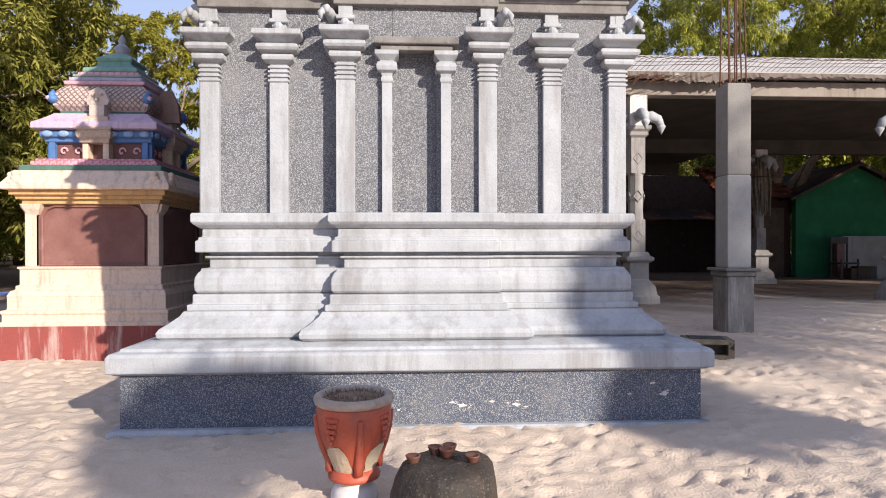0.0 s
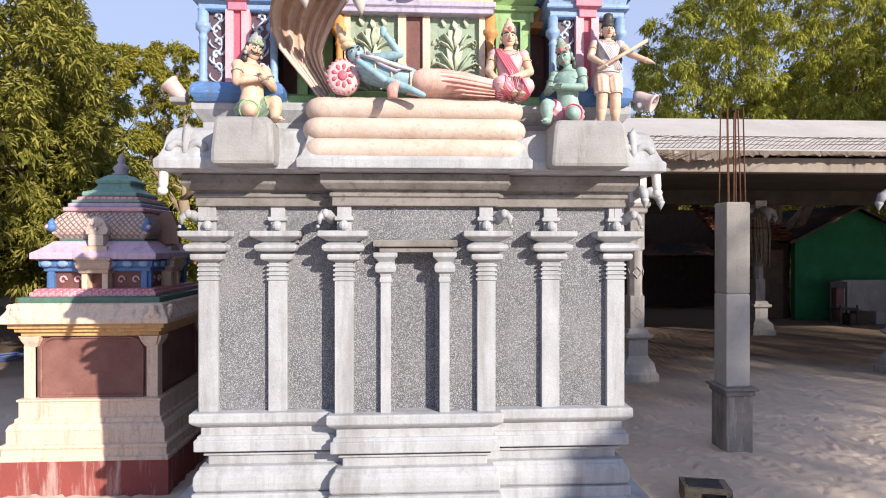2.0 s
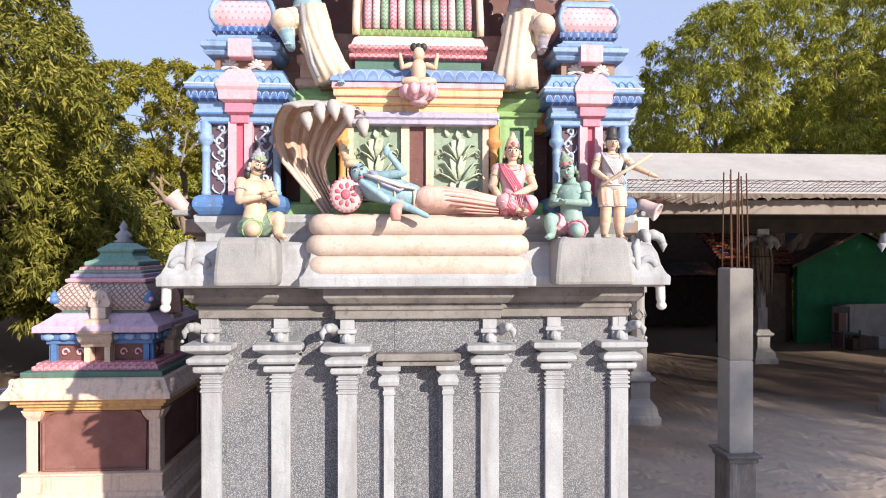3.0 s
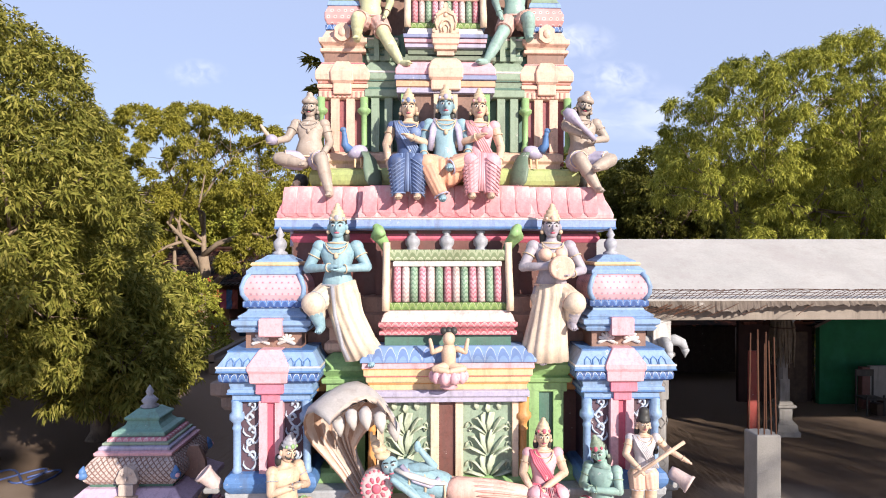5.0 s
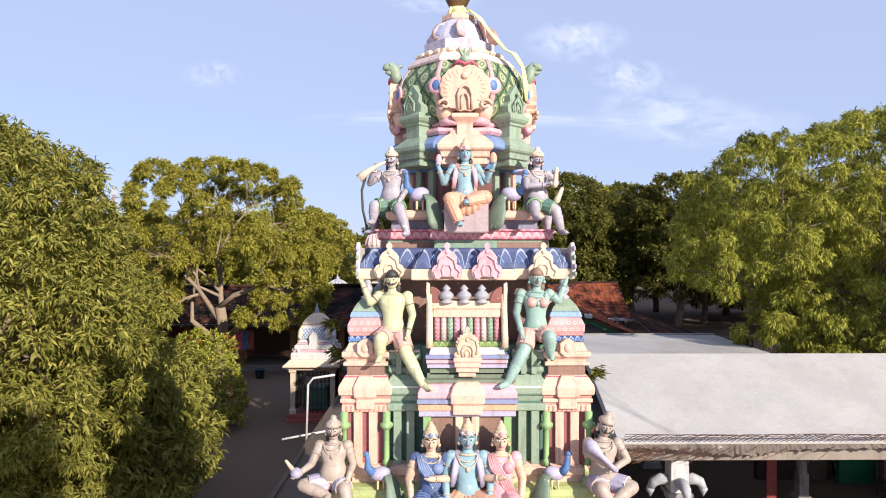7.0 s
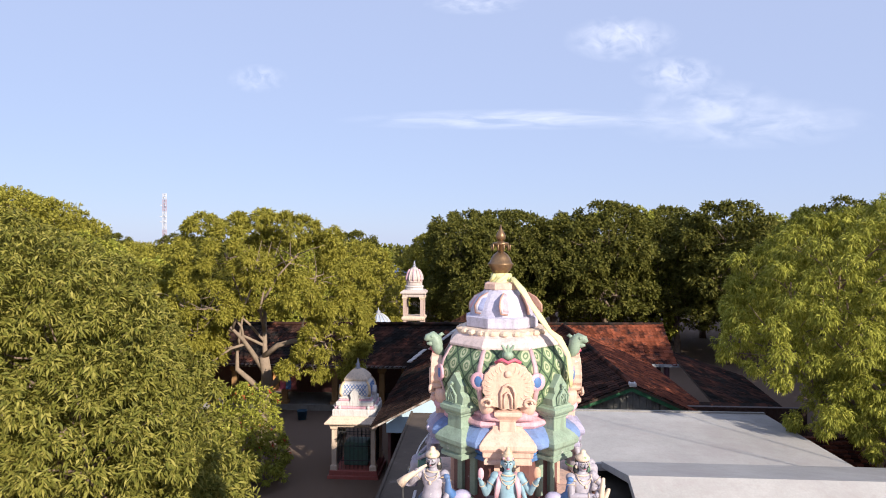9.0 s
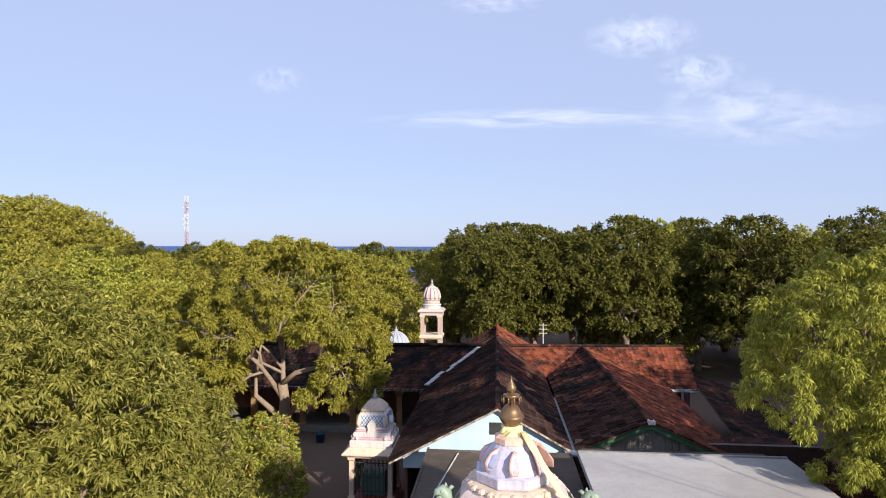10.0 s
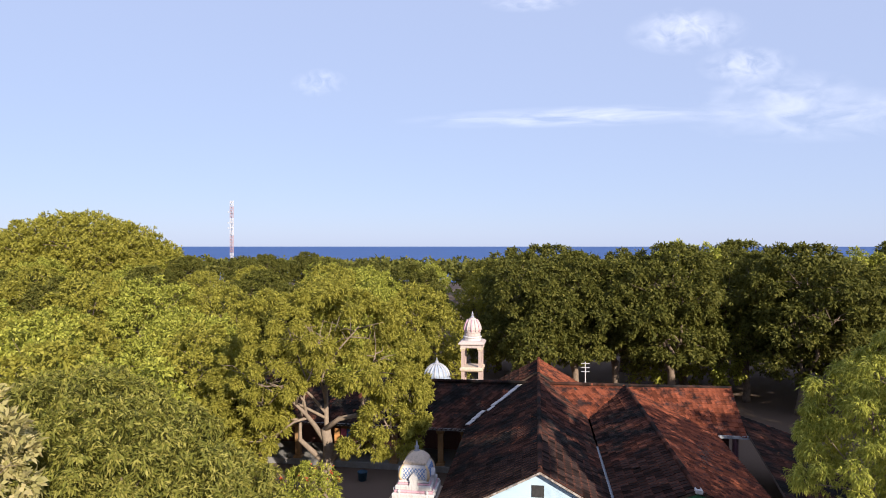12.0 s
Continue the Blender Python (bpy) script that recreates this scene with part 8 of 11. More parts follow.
for k in range(9):
    p0, p1 = Vector((-3.9, 34.72, 2.99)).lerp(Vector((-1.0, 37.9, 4.72)), k / 9), Vector((-3.9, 34.72, 2.99)).lerp(Vector((-1.0, 37.9, 4.72)), (k + 0.93) / 9)
    j0, w0 = rngf.gauss(0, 0.05), rngf.uniform(0.16, 0.30)
    b = BM()
    rings(b, [[p0 + Vector((dx + j0, 0, 0)), p1 + Vector((dx + j0, 0, 0)), p1 + Vector((dx + j0, 0, 0.05)), p0 + Vector((dx + j0, 0, 0.06))] for dx in (-w0 / 2, w0 / 2)])
    part("valley_flashing", b, WHITE, cross, "pale broken valley flashing")
hip = thing("rear_roof", (0, 0, 0), "rear roof with reddish hip rising behind", "roof")
tile_slope(hip, "hip_slope", (AX, 38.6, 5.36), (AX, 42.7, 5.42), (2.9, 38.6, 3.72), (3.4, 42.7, 3.5), TILE_SUNLIT, seed=9)
tile_slope(hip, "hip_slope", (AX, 38.6, 5.36), (AX, 42.7, 5.42), (-3.0, 38.6, 3.66), (-3.4, 42.7, 3.5), TILE, seed=10)
ridge_caps(hip, (AX, 38.6, 5.39), (AX, 42.7, 5.45), TILE_SUNLIT)
lat = thing("lean_to_roof", (0, 0, 0), "dark low tiled roof along the side hall", "roof")
tile_slope(lat, "lean_slope", (9.6, 24.0, 3.0), (11.6, 38.0, 3.3), (14.0, 24.0, 1.6), (16.0, 38.0, 1.8), TILE, seed=12)

# cloth bundles and a blue tub in the court
cl = thing("hanging_cloths", (-11.9, 34.9, 1.3), "bright red and blue cloths hung on a line", "cloth")
for k, (dx, mm) in enumerate(((0, ORANGE), (0.4, ROSE), (0.75, BLUE), (1.05, REDOX))):
    b = BM()
    rings(b, [[(dx, -0.05 + 0.1 * (i % 2), z) for i, z in enumerate((0, 0.3, 0.6, 1.1))], [(dx + 0.33, 0.05 - 0.1 * (i % 2), z) for i, z in enumerate((0, 0.3, 0.6, 1.1))]], 0, False, False, False)
    o = part("cloth", b, mm, cl)
    md = o.modifiers.new("t", 'SOLIDIFY')
    md.thickness = 0.02
tub = thing("blue_tub", (-9.75, 33.4, 0), "dark blue plastic tub standing in the court", "tub")
b = BM()
lathe(b, [(0.22, 0), (0.27, 0.46), (0.29, 0.47), (0.29, 0.50), (0.26, 0.50), (0.25, 0.25), (0.03, 0.23)], 20)
part("tub_body", b, paint("tub_blue", (0.02, 0.09, 0.16)), tub, smooth=True)


# ---- white domed pavilion in the court ----
def court_pavilion():
    t = thing("white_pavilion", (-5.15, 26.0, 0), "small pillared pavilion with a white painted dome", "pavilion")
    b = BM()
    moulding(b, square(0.95), [(0.12, -0.1), (0.12, 0.12), (0.05, 0.14), (0.05, 0.32), (0.0, 0.34)])
    part("base", b, REDOX, t, bevel=0.01)
    for a in range(4):
        b = BM()
        moulding(b, square(0.10, 0.82, 0.82), [(0.05, 0.3), (0.05, 0.5), (0, 0.55), (0, 2.0), (0.05, 2.06), (0.05, 2.15)])
        o = part("post", b, CREAM, t, bevel=0.01)
        o.matrix_basis = Matrix.Rotation(a * math.pi / 2, 4, 'Z')
        b = BM()
        for i in range(9):
            tube(b, [(-0.68 + 0.17 * i, -0.8, 0.34), (-0.68 + 0.17 * i, -0.8, 2.0)], 0.016, 5)
        for z in (0.7, 1.3, 1.9):
            tube(b, [(-0.72, -0.8, z), (0.72, -0.8, z)], 0.016, 5)
        o = part("iron_grille", b, BLACK, t, "dark iron grille")
        o.matrix_basis = Matrix.Rotation(a * math.pi / 2, 4, 'Z')
    b = BM()
    box(b, -0.5, 0.5, -0.4, 0.5, 0.33, 1.3, 0.05)
    part("inner_altar", b, SEAG, t, "dark green altar inside")
    b = BM()
    moulding(b, square(0.95), [(0, 2.12), (0.05, 2.16), (0.05, 2.22), (0.22, 2.27), (0.24, 2.33), (0.10, 2.45), (0.0, 2.55), (-0.1, 2.58)])
    part("eave", b, CREAM, t, "cream eave", bevel=0.01)
    for h, z0, z1, mm in ((0.90, 2.55, 2.85, WHITE), (0.82, 2.85, 2.95, PINK), (0.78, 2.95, 3.15, WHITE), (0.70, 3.15, 3.22, PINK), (0.66, 3.22, 3.32, WHITE)):
        b = BM()
        moulding(b, square(h), [(-0.03, z0), (0.0, z0 + 0.02), (0.0, z1 - 0.03), (-0.05, z1)])
        part("tier", b, mm, t, bevel=0.01)
    b = BM()
    dp = [(0.0, 3.30), (0.04, 3.40), (0.03, 3.65), (-0.05, 3.85), (-0.14, 3.95)]
    moulding(b, square(0.60), dp)
    d = part("dome", b, WHITE, t, "white dome with blue lattice", bevel=0.02)
    for a in range(4):
        b = BM()
        for sgn in (-1, 1):
            for i in range(-3, 9):
                pts = []
                for k in range(7):
                    z = 3.36 + 0.46 * k / 6
                    dd = np.interp(z, [p[1] for p in dp], [p[0] for p in dp])
                    x = sgn * (-0.55 + 0.14 * i + 0.35 * k / 6)
                    if abs(x) < 0.5:
                        pts.append((x, -(0.6 + dd) - 0.004, z))
                if len(pts) > 1:
                    tube(b, pts, 0.014, 4)
        o = tagged(part("lattice", b, BLUE, d), kind="stuff")
        o.matrix_basis = Matrix.Rotation(a * math.pi / 2, 4, 'Z')
        for sx in (-1, 1):
            b = BM()
            tube(b, [(sx * 0.57, -0.60, 3.32), (sx * 0.62, -0.65, 3.5), (sx * 0.58, -0.6, 3.75), (sx * 0.48, -0.5, 3.92)], 0.045, 6)
            o = part("dome_rib", b, YELLOW, d, smooth=True)
            o.matrix_basis = Matrix.Rotation(a * math.pi / 2, 4, 'Z')
        b = BM()
        plate(b, [(-0.17, 0), (-0.2, 0.15), (-0.15, 0.35), (-0.2, 0.5), (-0.1, 0.65), (0, 0.75), (0.1, 0.65), (0.2, 0.5), (0.15, 0.35), (0.2, 0.15), (0.17, 0)], -0.08, 0.1, 0, (0, -0.72, 2.95))
        for q in (-0.6, 0.6):
            blob(b, (q, -0.84, 2.72), (0.12, 0.08, 0.16))
            blob(b, (q, -0.86, 2.93), (0.07, 0.06, 0.08))
        o = part("plaque", b, WHITE, d, bevel=0.02)
        o.matrix_basis = Matrix.Rotation(a * math.pi / 2, 4, 'Z')
    b = BM()
    moulding(b, square(0.46), [(0.0, 3.93), (0.05, 3.97), (0.03, 4.05), (-0.08, 4.2), (-0.2, 4.32), (-0.34, 4.4)])
    part("cap", b, CREAM, t, bevel=0.02)
    b = BM()
    lathe(b, [(0.12, 4.36), (0.14, 4.42), (0.07, 4.47), (0.11, 4.55), (0.05, 4.64), (0.01, 4.85)], 12)
    part("finial", b, GREYP, t, smooth=True)
    return t


court_pavilion()


# ---- white bell tower and the little dome beyond the roofs ----
def bell_tower():
    PWH = paint("weathered_pinkish_white", (0.68, 0.55, 0.50))
    t = thing("bell_tower", (-4.55, 43.3, 0), "white open bell tower with a tiered dome", "bell tower")
    b = BM()
    box(b, -0.85, 0.85, -0.85, 0.85, 0, 3.6)
    part("base", b, PWH, t)
    b = BM()
    moulding(b, square(0.85), [(0, 4.4), (0.12, 4.5), (0.12, 4.65), (0.0, 4.72)])
    part("balcony_slab", b, CREAM, t, bevel=0.02)
    for sx in (-1, 1):
        for sy in (-1, 1):
            b = BM()
            box(b, sx * 0.72 - 0.14, sx * 0.72 + 0.14, sy * 0.72 - 0.14, sy * 0.72 + 0.14, 3.5, 6.1, 0.02)
            part("post", b, paint("dusty_peach_post", (0.58, 0.42, 0.36)), t)
            b = BM()
            moulding(b, square(0.14, sx * 0.72, sy * 0.72), [(0, 5.85), (0.08, 6.0), (0.08, 6.1)])
            part("post_cap", b, CREAM, t)
    b = BM()
    moulding(b, square(0.86), [(0, 6.05), (0.06, 6.1), (0.06, 6.25), (0.22, 6.32), (0.22, 6.42), (0.0, 6.55)])
    part("eave", b, PWH, t, bevel=0.02)
    for r, z0, z1 in ((0.75, 6.5, 6.75), (0.80, 6.72, 6.86), (0.68, 6.85, 7.1), (0.72, 7.08, 7.2)):
        b = BM()
        lathe(b, [(r - 0.06, z0), (r, z0 + 0.05), (r, z1 - 0.05), (r - 0.08, z1)], 16)
        part("tier", b, (PWH, WHITE)[int(z0 * 10) % 2], t, smooth=False)
    b = BM()
    lathe(b, [(0.62, 7.15), (0.70, 7.3), (0.68, 7.5), (0.55, 7.8), (0.4, 7.98), (0.25, 8.1), (0.1, 8.15)], 16)
    part("dome", b, PWH, t)
    for k in range(12):
        a = 2 * math.pi * k / 12
        b = BM()
        tube(b, [(r * math.cos(a), r * math.sin(a), z) for r, z in ((0.66, 7.18), (0.73, 7.32), (0.70, 7.5), (0.57, 7.8), (0.42, 7.98))], 0.06, 6)
        part("dome_rib", b, PINK if k % 2 else PWH, t, smooth=True)
    b = BM()
    lathe(b, [(0.14, 8.1), (0.16, 8.2), (0.07, 8.28), (0.1, 8.36), (0.01, 8.6)], 10)
    part("finial", b, GREYP, t)
    t.scale = (0.84, 0.84, 1.0)
    return t


bell_tower()
d2 = thing("small_dome", (-7.07, 43.0, 0), "grey-white ribbed dome over a hidden shrine", "dome")
b = BM()
box(b, -0.9, 0.9, -0.9, 0.9, 0, 3.7)
part("base", b, WHITE, d2)
DPROF = [(0.80, 3.66), (0.95, 3.72), (0.97, 3.82), (0.86, 3.90), (0.90, 3.98), (0.88, 4.14), (0.78, 4.36), (0.60, 4.58), (0.40, 4.74), (0.22, 4.84), (0.10, 4.88)]
b = BM()
lathe(b, DPROF, 28)
shell = part("dome_shell", b, paint("pale_dome_blue", (0.40, 0.46, 0.58)), d2, "blue-grey dome with pale ribs", smooth=True)
for k in range(16):
    a = 2 * math.pi * k / 16
    b = BM()
    tube(b, [((r + 0.015) * math.cos(a), (r + 0.015) * math.sin(a), z) for r, z in DPROF[4:]], [0.05, 0.06, 0.06, 0.055, 0.045, 0.035, 0.02], 6)
    part("dome_rib", b, paint("pale_rib_paint", (0.52, 0.52, 0.54)), shell, smooth=True)
b = BM()
lathe(b, [(0.30, 4.78), (0.34, 4.82), (0.20, 4.88), (0.12, 4.93), (0.15, 5.0), (0.05, 5.08), (0.015, 5.28)], 14)
part("finial", b, GREYP, d2, smooth=True)

# ---- red and white mast far off ----
mast = thing("radio_mast", (-208.6, 394.4, 0), "distant red and white lattice radio mast", "mast")
# distance haze is mixed into the mast's red
RW = (paint("mast_hazy_red", (0.50, 0.30, 0.30)), WHITE)
for k in range(11):
    z0, z1 = 4.0 * k, 4.0 * (k + 1)
    b = BM()
    w = 0.8
    for sx in (-1, 1):
        for sy in (-1, 1):
            tube(b, [(sx * w, sy * w, z0), (sx * w, sy * w, z1)], 0.18, 5)
        tube(b, [(sx * w, -w, z0), (-sx * w, -w, z1)], 0.12, 4)
        tube(b, [(-w, sx * w, z0), (w, sx * w, z1)], 0.12, 4)
    part("mast_section", b, RW[0 if k in (2, 3, 4, 8, 9) else 1], mast)
for z, r in ((25, 0.7), (28.5, 0.7), (36, 0.6)):
    for sx in (-1, 1):
        b = BM()
        lathe(b, [(r, -0.25), (r, 0.25)], 10, (sx * 1.6, -1.6, z))
        part("antenna", b, WHITE, mast)
# thin antenna on the ridge
an = thing("roof_aerial", (2.9, 38.0, 4.7), "thin white aerial pole on the ridge", "aerial")
b = BM()
tube(b, [(0, 0, 0), (0, 0, 1.5)], 0.03, 6)
part("pole", b, WHITE, an)
b = BM()
for k in range(3):
    tube(b, [(-0.25, 0, 0.9 + 0.25 * k), (0.25, 0, 0.9 + 0.25 * k)], 0.02, 5)
part("element", b, WHITE, an)

# ---- trees ----
def leaf_mesh(name, centres, out, per, length, width, droop, spread, seed, mat, fold=0.25):
    """Sprays of pointed leaves round each centre; out: the way each spray faces."""
    rng = np.random.default_rng(seed)
    n = len(centres) * per
    c = np.repeat(centres, per, 0)
    o = np.repeat(out, per, 0)
    d = o + rng.normal(0, spread, (n, 3))
    d[:, 2] -= droop
    d /= np.linalg.norm(d, axis=1, keepdims=True) + 1e-9
    L = length * rng.uniform(0.65, 1.3, (n, 1))
    W = width * rng.uniform(0.7, 1.25, (n, 1))
    up = rng.normal(0, 0.55, (n, 3)) + o * 1.1 + np.array([0, 0, 0.5])
    s = np.cross(d, up)
    s /= np.linalg.norm(s, axis=1, keepdims=True) + 1e-9
    nn = np.cross(s, d)
    b = c + rng.normal(0, 0.25, (n, 3)) * length
    v = np.empty((n, 4, 3))
    v[:, 0] = b
    v[:, 1] = b + d * L * 0.45 + s * W * 0.5 + nn * W * fold
    v[:, 2] = b + d * L - np.array([0, 0, 1]) * L * droop * 0.25
    v[:, 3] = b + d * L * 0.45 - s * W * 0.5 + nn * W * fold
    me = bpy.data.meshes.new(name)
    me.vertices.add(n * 4)
    me.vertices.foreach_set("co", v.reshape(-1).astype(np.float32))
    me.loops.add(n * 4)
    me.loops.foreach_set("vertex_index", np.arange(n * 4, dtype=np.int32))
    me.polygons.add(n)
    me.polygons.foreach_set("loop_start", np.arange(0, n * 4, 4, dtype=np.int32))
    me.materials.append(mat)
    me.update(calc_edges=True)
    return me


def shell_points(lobes, n, seed, low=0.55, under=-0.8):
    """Points near the skin of a union of ellipsoids (x, y, z, rx, ry, rz), gathered in tufts."""
    rng = np.random.default_rng(seed)
    lobes = np.array(lobes, float)
    w = lobes[:, 3] * lobes[:, 4] + lobes[:, 3] * lobes[:, 5]
    k = rng.choice(len(lobes), n * 3, p=w / w.sum())
    d = rng.normal(0, 1, (n * 3, 3))
    d /= np.linalg.norm(d, axis=1, keepdims=True)
    r = low + (1 - low) * rng.random((n * 3, 1)) ** 0.5
    # tufted outline
    bumps = sum(np.sin(d @ rng.normal(0, f, 3) + rng.uniform(0, 6)) for f in (4, 6, 9)) / 3
    r = r * (1 + 0.13 * bumps[:, None])
    p = lobes[k, :3] + d * r * lobes[k, 3:]
    keep = d[:, 2] > under
    inside = np.zeros(len(p), bool)
    for L in lobes:
        q = ((p - L[:3]) / (L[3:] * low * 0.95))
        inside |= (q * q).sum(1) < 1
    keep &= ~inside
    p, d = p[keep][:n], d[keep][:n]
    return p, d


def bunched(lobes, seed, size, gap=0.1, under=-0.75, apart=1.5):
    """Centres of round leaf bunches, evenly set over the skin of the lobes, with some left out."""
    rng = np.random.default_rng(seed)
    lobes = np.array(lobes, float)
    w = lobes[:, 3] * lobes[:, 4] + 2 * lobes[:, 3] * lobes[:, 5]
    n = 9000
    k = rng.choice(len(lobes), n, p=w / w.sum())
    d = rng.normal(0, 1, (n, 3))
    d /= np.linalg.norm(d, axis=1, keepdims=True)
    p = lobes[k, :3] + d * lobes[k, 3:] * rng.uniform(0.80, 1.0, (n, 1))
    ok = d[:, 2] > under
    for L in lobes:
        q = (p - L[:3]) / (L[3:] * 0.78)
        ok &= (q * q).sum(1) > 1
    p, d = p[ok], d[ok]
    cs, ds = np.empty((0, 3)), np.empty((0, 3))
    for a, b_ in zip(p, d):
        if len(cs) == 0 or ((cs - a) ** 2).sum(1).min() > (size * apart) ** 2:
            cs, ds = np.vstack([cs, a]), np.vstack([ds, b_])
    keep = rng.random(len(cs)) > gap
    return cs[keep], ds[keep]


def bunch_points(lobes, seed, size, tufts, gap, under=-0.75, core=0.22, apart=1.5):
    """Places and facings of leaf sprays: most on round bunches, a share deep inside the crown."""
    rng = np.random.default_rng(seed + 7)
    cs, ds = bunched(lobes, seed, size, gap, under, apart)
    n = int(tufts * (1 - core))
    k = rng.integers(0, len(cs), n)
    r = size * rng.uniform(0.65, 1.25, len(cs))[k][:, None]
    d = rng.normal(0, 1, (n, 3)) + ds[k] * 0.7 + np.array([0, 0, 0.25])
    d /= np.linalg.norm(d, axis=1, keepdims=True)
    p = cs[k] + d * r * rng.uniform(0.45, 1.0, (n, 1)) * np.array([1, 1, 0.85])
    L = np.array(lobes, float)
    j = rng.integers(0, len(L), tufts - n)
    e = rng.normal(0, 1, (tufts - n, 3))
    e /= np.linalg.norm(e, axis=1, keepdims=True)
    p2 = L[j, :3] + e * L[j, 3:] * rng.uniform(0.35, 0.75, (tufts - n, 1))
    return np.vstack([p, p2]), np.vstack([d, e])


def branches(base, top, lobes, r0, seed):
    """A tapered trunk that forks into a few bent main limbs, from which branches and twigs reach into the lobes."""
    rng = random.Random(seed)
    base, top = Vector(base), Vector(top)
    fork = base.lerp(top, 0.52)
    pts = [base.lerp(fork, i / 5) + Vector((rng.gauss(0, 0.09), rng.gauss(0, 0.09), 0)) * (i / 5) for i in range(6)]
    b = BM()
    tube(b, pts, [r0 * k for k in (1.3, 1.08, 1.0, 0.95, 0.9, 0.82)], 12)
    out = [("trunk", b)]
    order = sorted(lobes, key=lambda L: math.atan2(L[1] - fork.y, L[0] - fork.x))
    n = max(1, min(5, len(lobes) // 3 + 1))
    for g in range(n):
        group = order[g * len(order) // n:(g + 1) * len(order) // n]
        if not group:
            continue
        cen = sum((Vector(L[:3]) for L in group), Vector()) / len(group)
        start = pts[3 + g % 3]
        end = start.lerp(cen, 0.78)
        m1 = start.lerp(end, 0.35) + Vector((rng.gauss(0, 0.3), rng.gauss(0, 0.3), rng.uniform(-0.1, 0.3)))
        m2 = start.lerp(end, 0.7) + Vector((rng.gauss(0, 0.35), rng.gauss(0, 0.35), rng.uniform(0.0, 0.5)))
        main = [start, m1, m2, end]
        b = BM()
        tube(b, main, [r0 * 0.56, r0 * 0.44, r0 * 0.34, r0 * 0.22], 9)
        for L in group:
            c = Vector(L[:3])
            p0 = main[1].lerp(main[2], rng.random()) if rng.random() < 0.5 else main[2].lerp(main[3], rng.random())
            k1 = p0.lerp(c, 0.5) + Vector((rng.gauss(0, 0.25), rng.gauss(0, 0.25), rng.gauss(0.1, 0.2)))
            tube(b, [p0, p0.lerp(k1, 0.5) + Vector((rng.gauss(0, 0.12), rng.gauss(0, 0.12), 0.1)), k1, c], [r0 * 0.28, r0 * 0.22, r0 * 0.16, r0 * 0.08], 7)
            for q in range(6):
                a = Vector((rng.gauss(0, 1), rng.gauss(0, 1), rng.gauss(0.1, 0.9))).normalized()
                e2 = c + Vector((a.x * L[3], a.y * L[4], a.z * L[5])) * 0.82
                s0 = k1.lerp(c, rng.uniform(0.2, 1.0))
                tube(b, [s0, s0.lerp(e2, 0.5) + Vector((rng.gauss(0, 0.14), rng.gauss(0, 0.14), rng.gauss(0.05, 0.14))), e2], [r0 * 0.11, r0 * 0.08, r0 * 0.03], 5)
        out.append(("limb", b))
    return out


def tree(name, base, lobes, mat, label, seed, trunk_r=0.22, tufts=3000, per=9, length=0.2, width=0.06, droop=0.5, spread=0.6, under=-0.75, top=None, bark=BARK, group="", flowers=None, size=0.5, gap=0.1, core=0.22, apart=1.5):
    t = thing(name, base, label, "tree", group)
    local = [(x - base[0], y - base[1], z - base[2], a, b_, c) for x, y, z, a, b_, c in lobes]
    cz = np.mean([l[2] for l in local])
    tp = top or (np.mean([l[0] for l in local]), np.mean([l[1] for l in local]), cz * 0.9)
    for nm, b in branches((0, 0, -0.1), tp, local, trunk_r, seed):
        part(nm, b, bark, t, smooth=True)
    p, d = bunch_points(local, seed, size, tufts, gap, under, core, apart)
    me = leaf_mesh("crown", p, d, per, length, width, droop, spread, seed + 1, mat)
    o = new("crown", me)
    o.parent = t
    if flowers:
        rng = np.random.default_rng(seed + 3)
        q = rng.choice(len(p), flowers[0])
        me = leaf_mesh("blossom", p[q] + d[q] * 0.1, d[q], 5, 0.12, 0.07, 0.1, 0.8, seed + 5, flowers[1])
        o = new("blossom", me)
        o.parent = t
        o["label"] = "red blossoms"
        o["kind"] = "stuff"
    return t


# big mango by the left side of the yard
tree("mango_tree", (-10.6, 14.2, 0), [(-9.5, 12.6, 6.9, 2.9, 3.0, 2.9), (-7.5, 11.6, 5.2, 1.9, 2.0, 2.2), (-8.2, 12.2, 3.7, 2.0, 1.9, 2.1), (-9.8, 11.0, 5.0, 2.4, 2.2, 2.8), (-10.0, 11.2, 3.0, 2.3, 2.0, 2.1),
                                     (-10.8, 13.0, 7.6, 2.4, 2.6, 2.6), (-8.9, 13.2, 7.0, 1.8, 2.0, 1.8), (-9.0, 12.2, 8.2, 1.5, 1.6, 1.6), (-8.6, 14.6, 2.9, 1.7, 1.8, 2.0)], MANGO, "large mango tree with dense drooping leaves", 21,
     trunk_r=0.32, tufts=19000, per=9, length=0.145, width=0.040, droop=0.65, spread=0.95, size=0.36, gap=0.11, core=0.2, apart=1.35, top=(1.2, -1.4, 5.4))
tree("mango_tree", (-8.2, 15.6, 0), [(-7.5, 14.3, 2.7, 1.5, 1.4, 1.9), (-6.6, 13.7, 2.2, 0.9, 1.0, 1.4), (-7.2, 15.5, 2.6, 1.4, 1.5, 1.9), (-8.0, 16.8, 2.4, 1.5, 1.6, 1.9), (-8.9, 18.4, 2.4, 1.6, 1.7, 1.9), (-10.0, 17.6, 4.4, 2.2, 2.2, 2.4)], MANGO, "darker mango tree shaded by its neighbour", 22,
     trunk_r=0.22, tufts=5200, per=9, length=0.20, width=0.055, droop=0.65, spread=0.75, size=0.4, gap=0.08)
RED_BLOSSOM = leaf_material("red_blossom", (0.45, 0.05, 0.03), (0.6, 0.10, 0.06), (0.65, 0.2, 0.12))
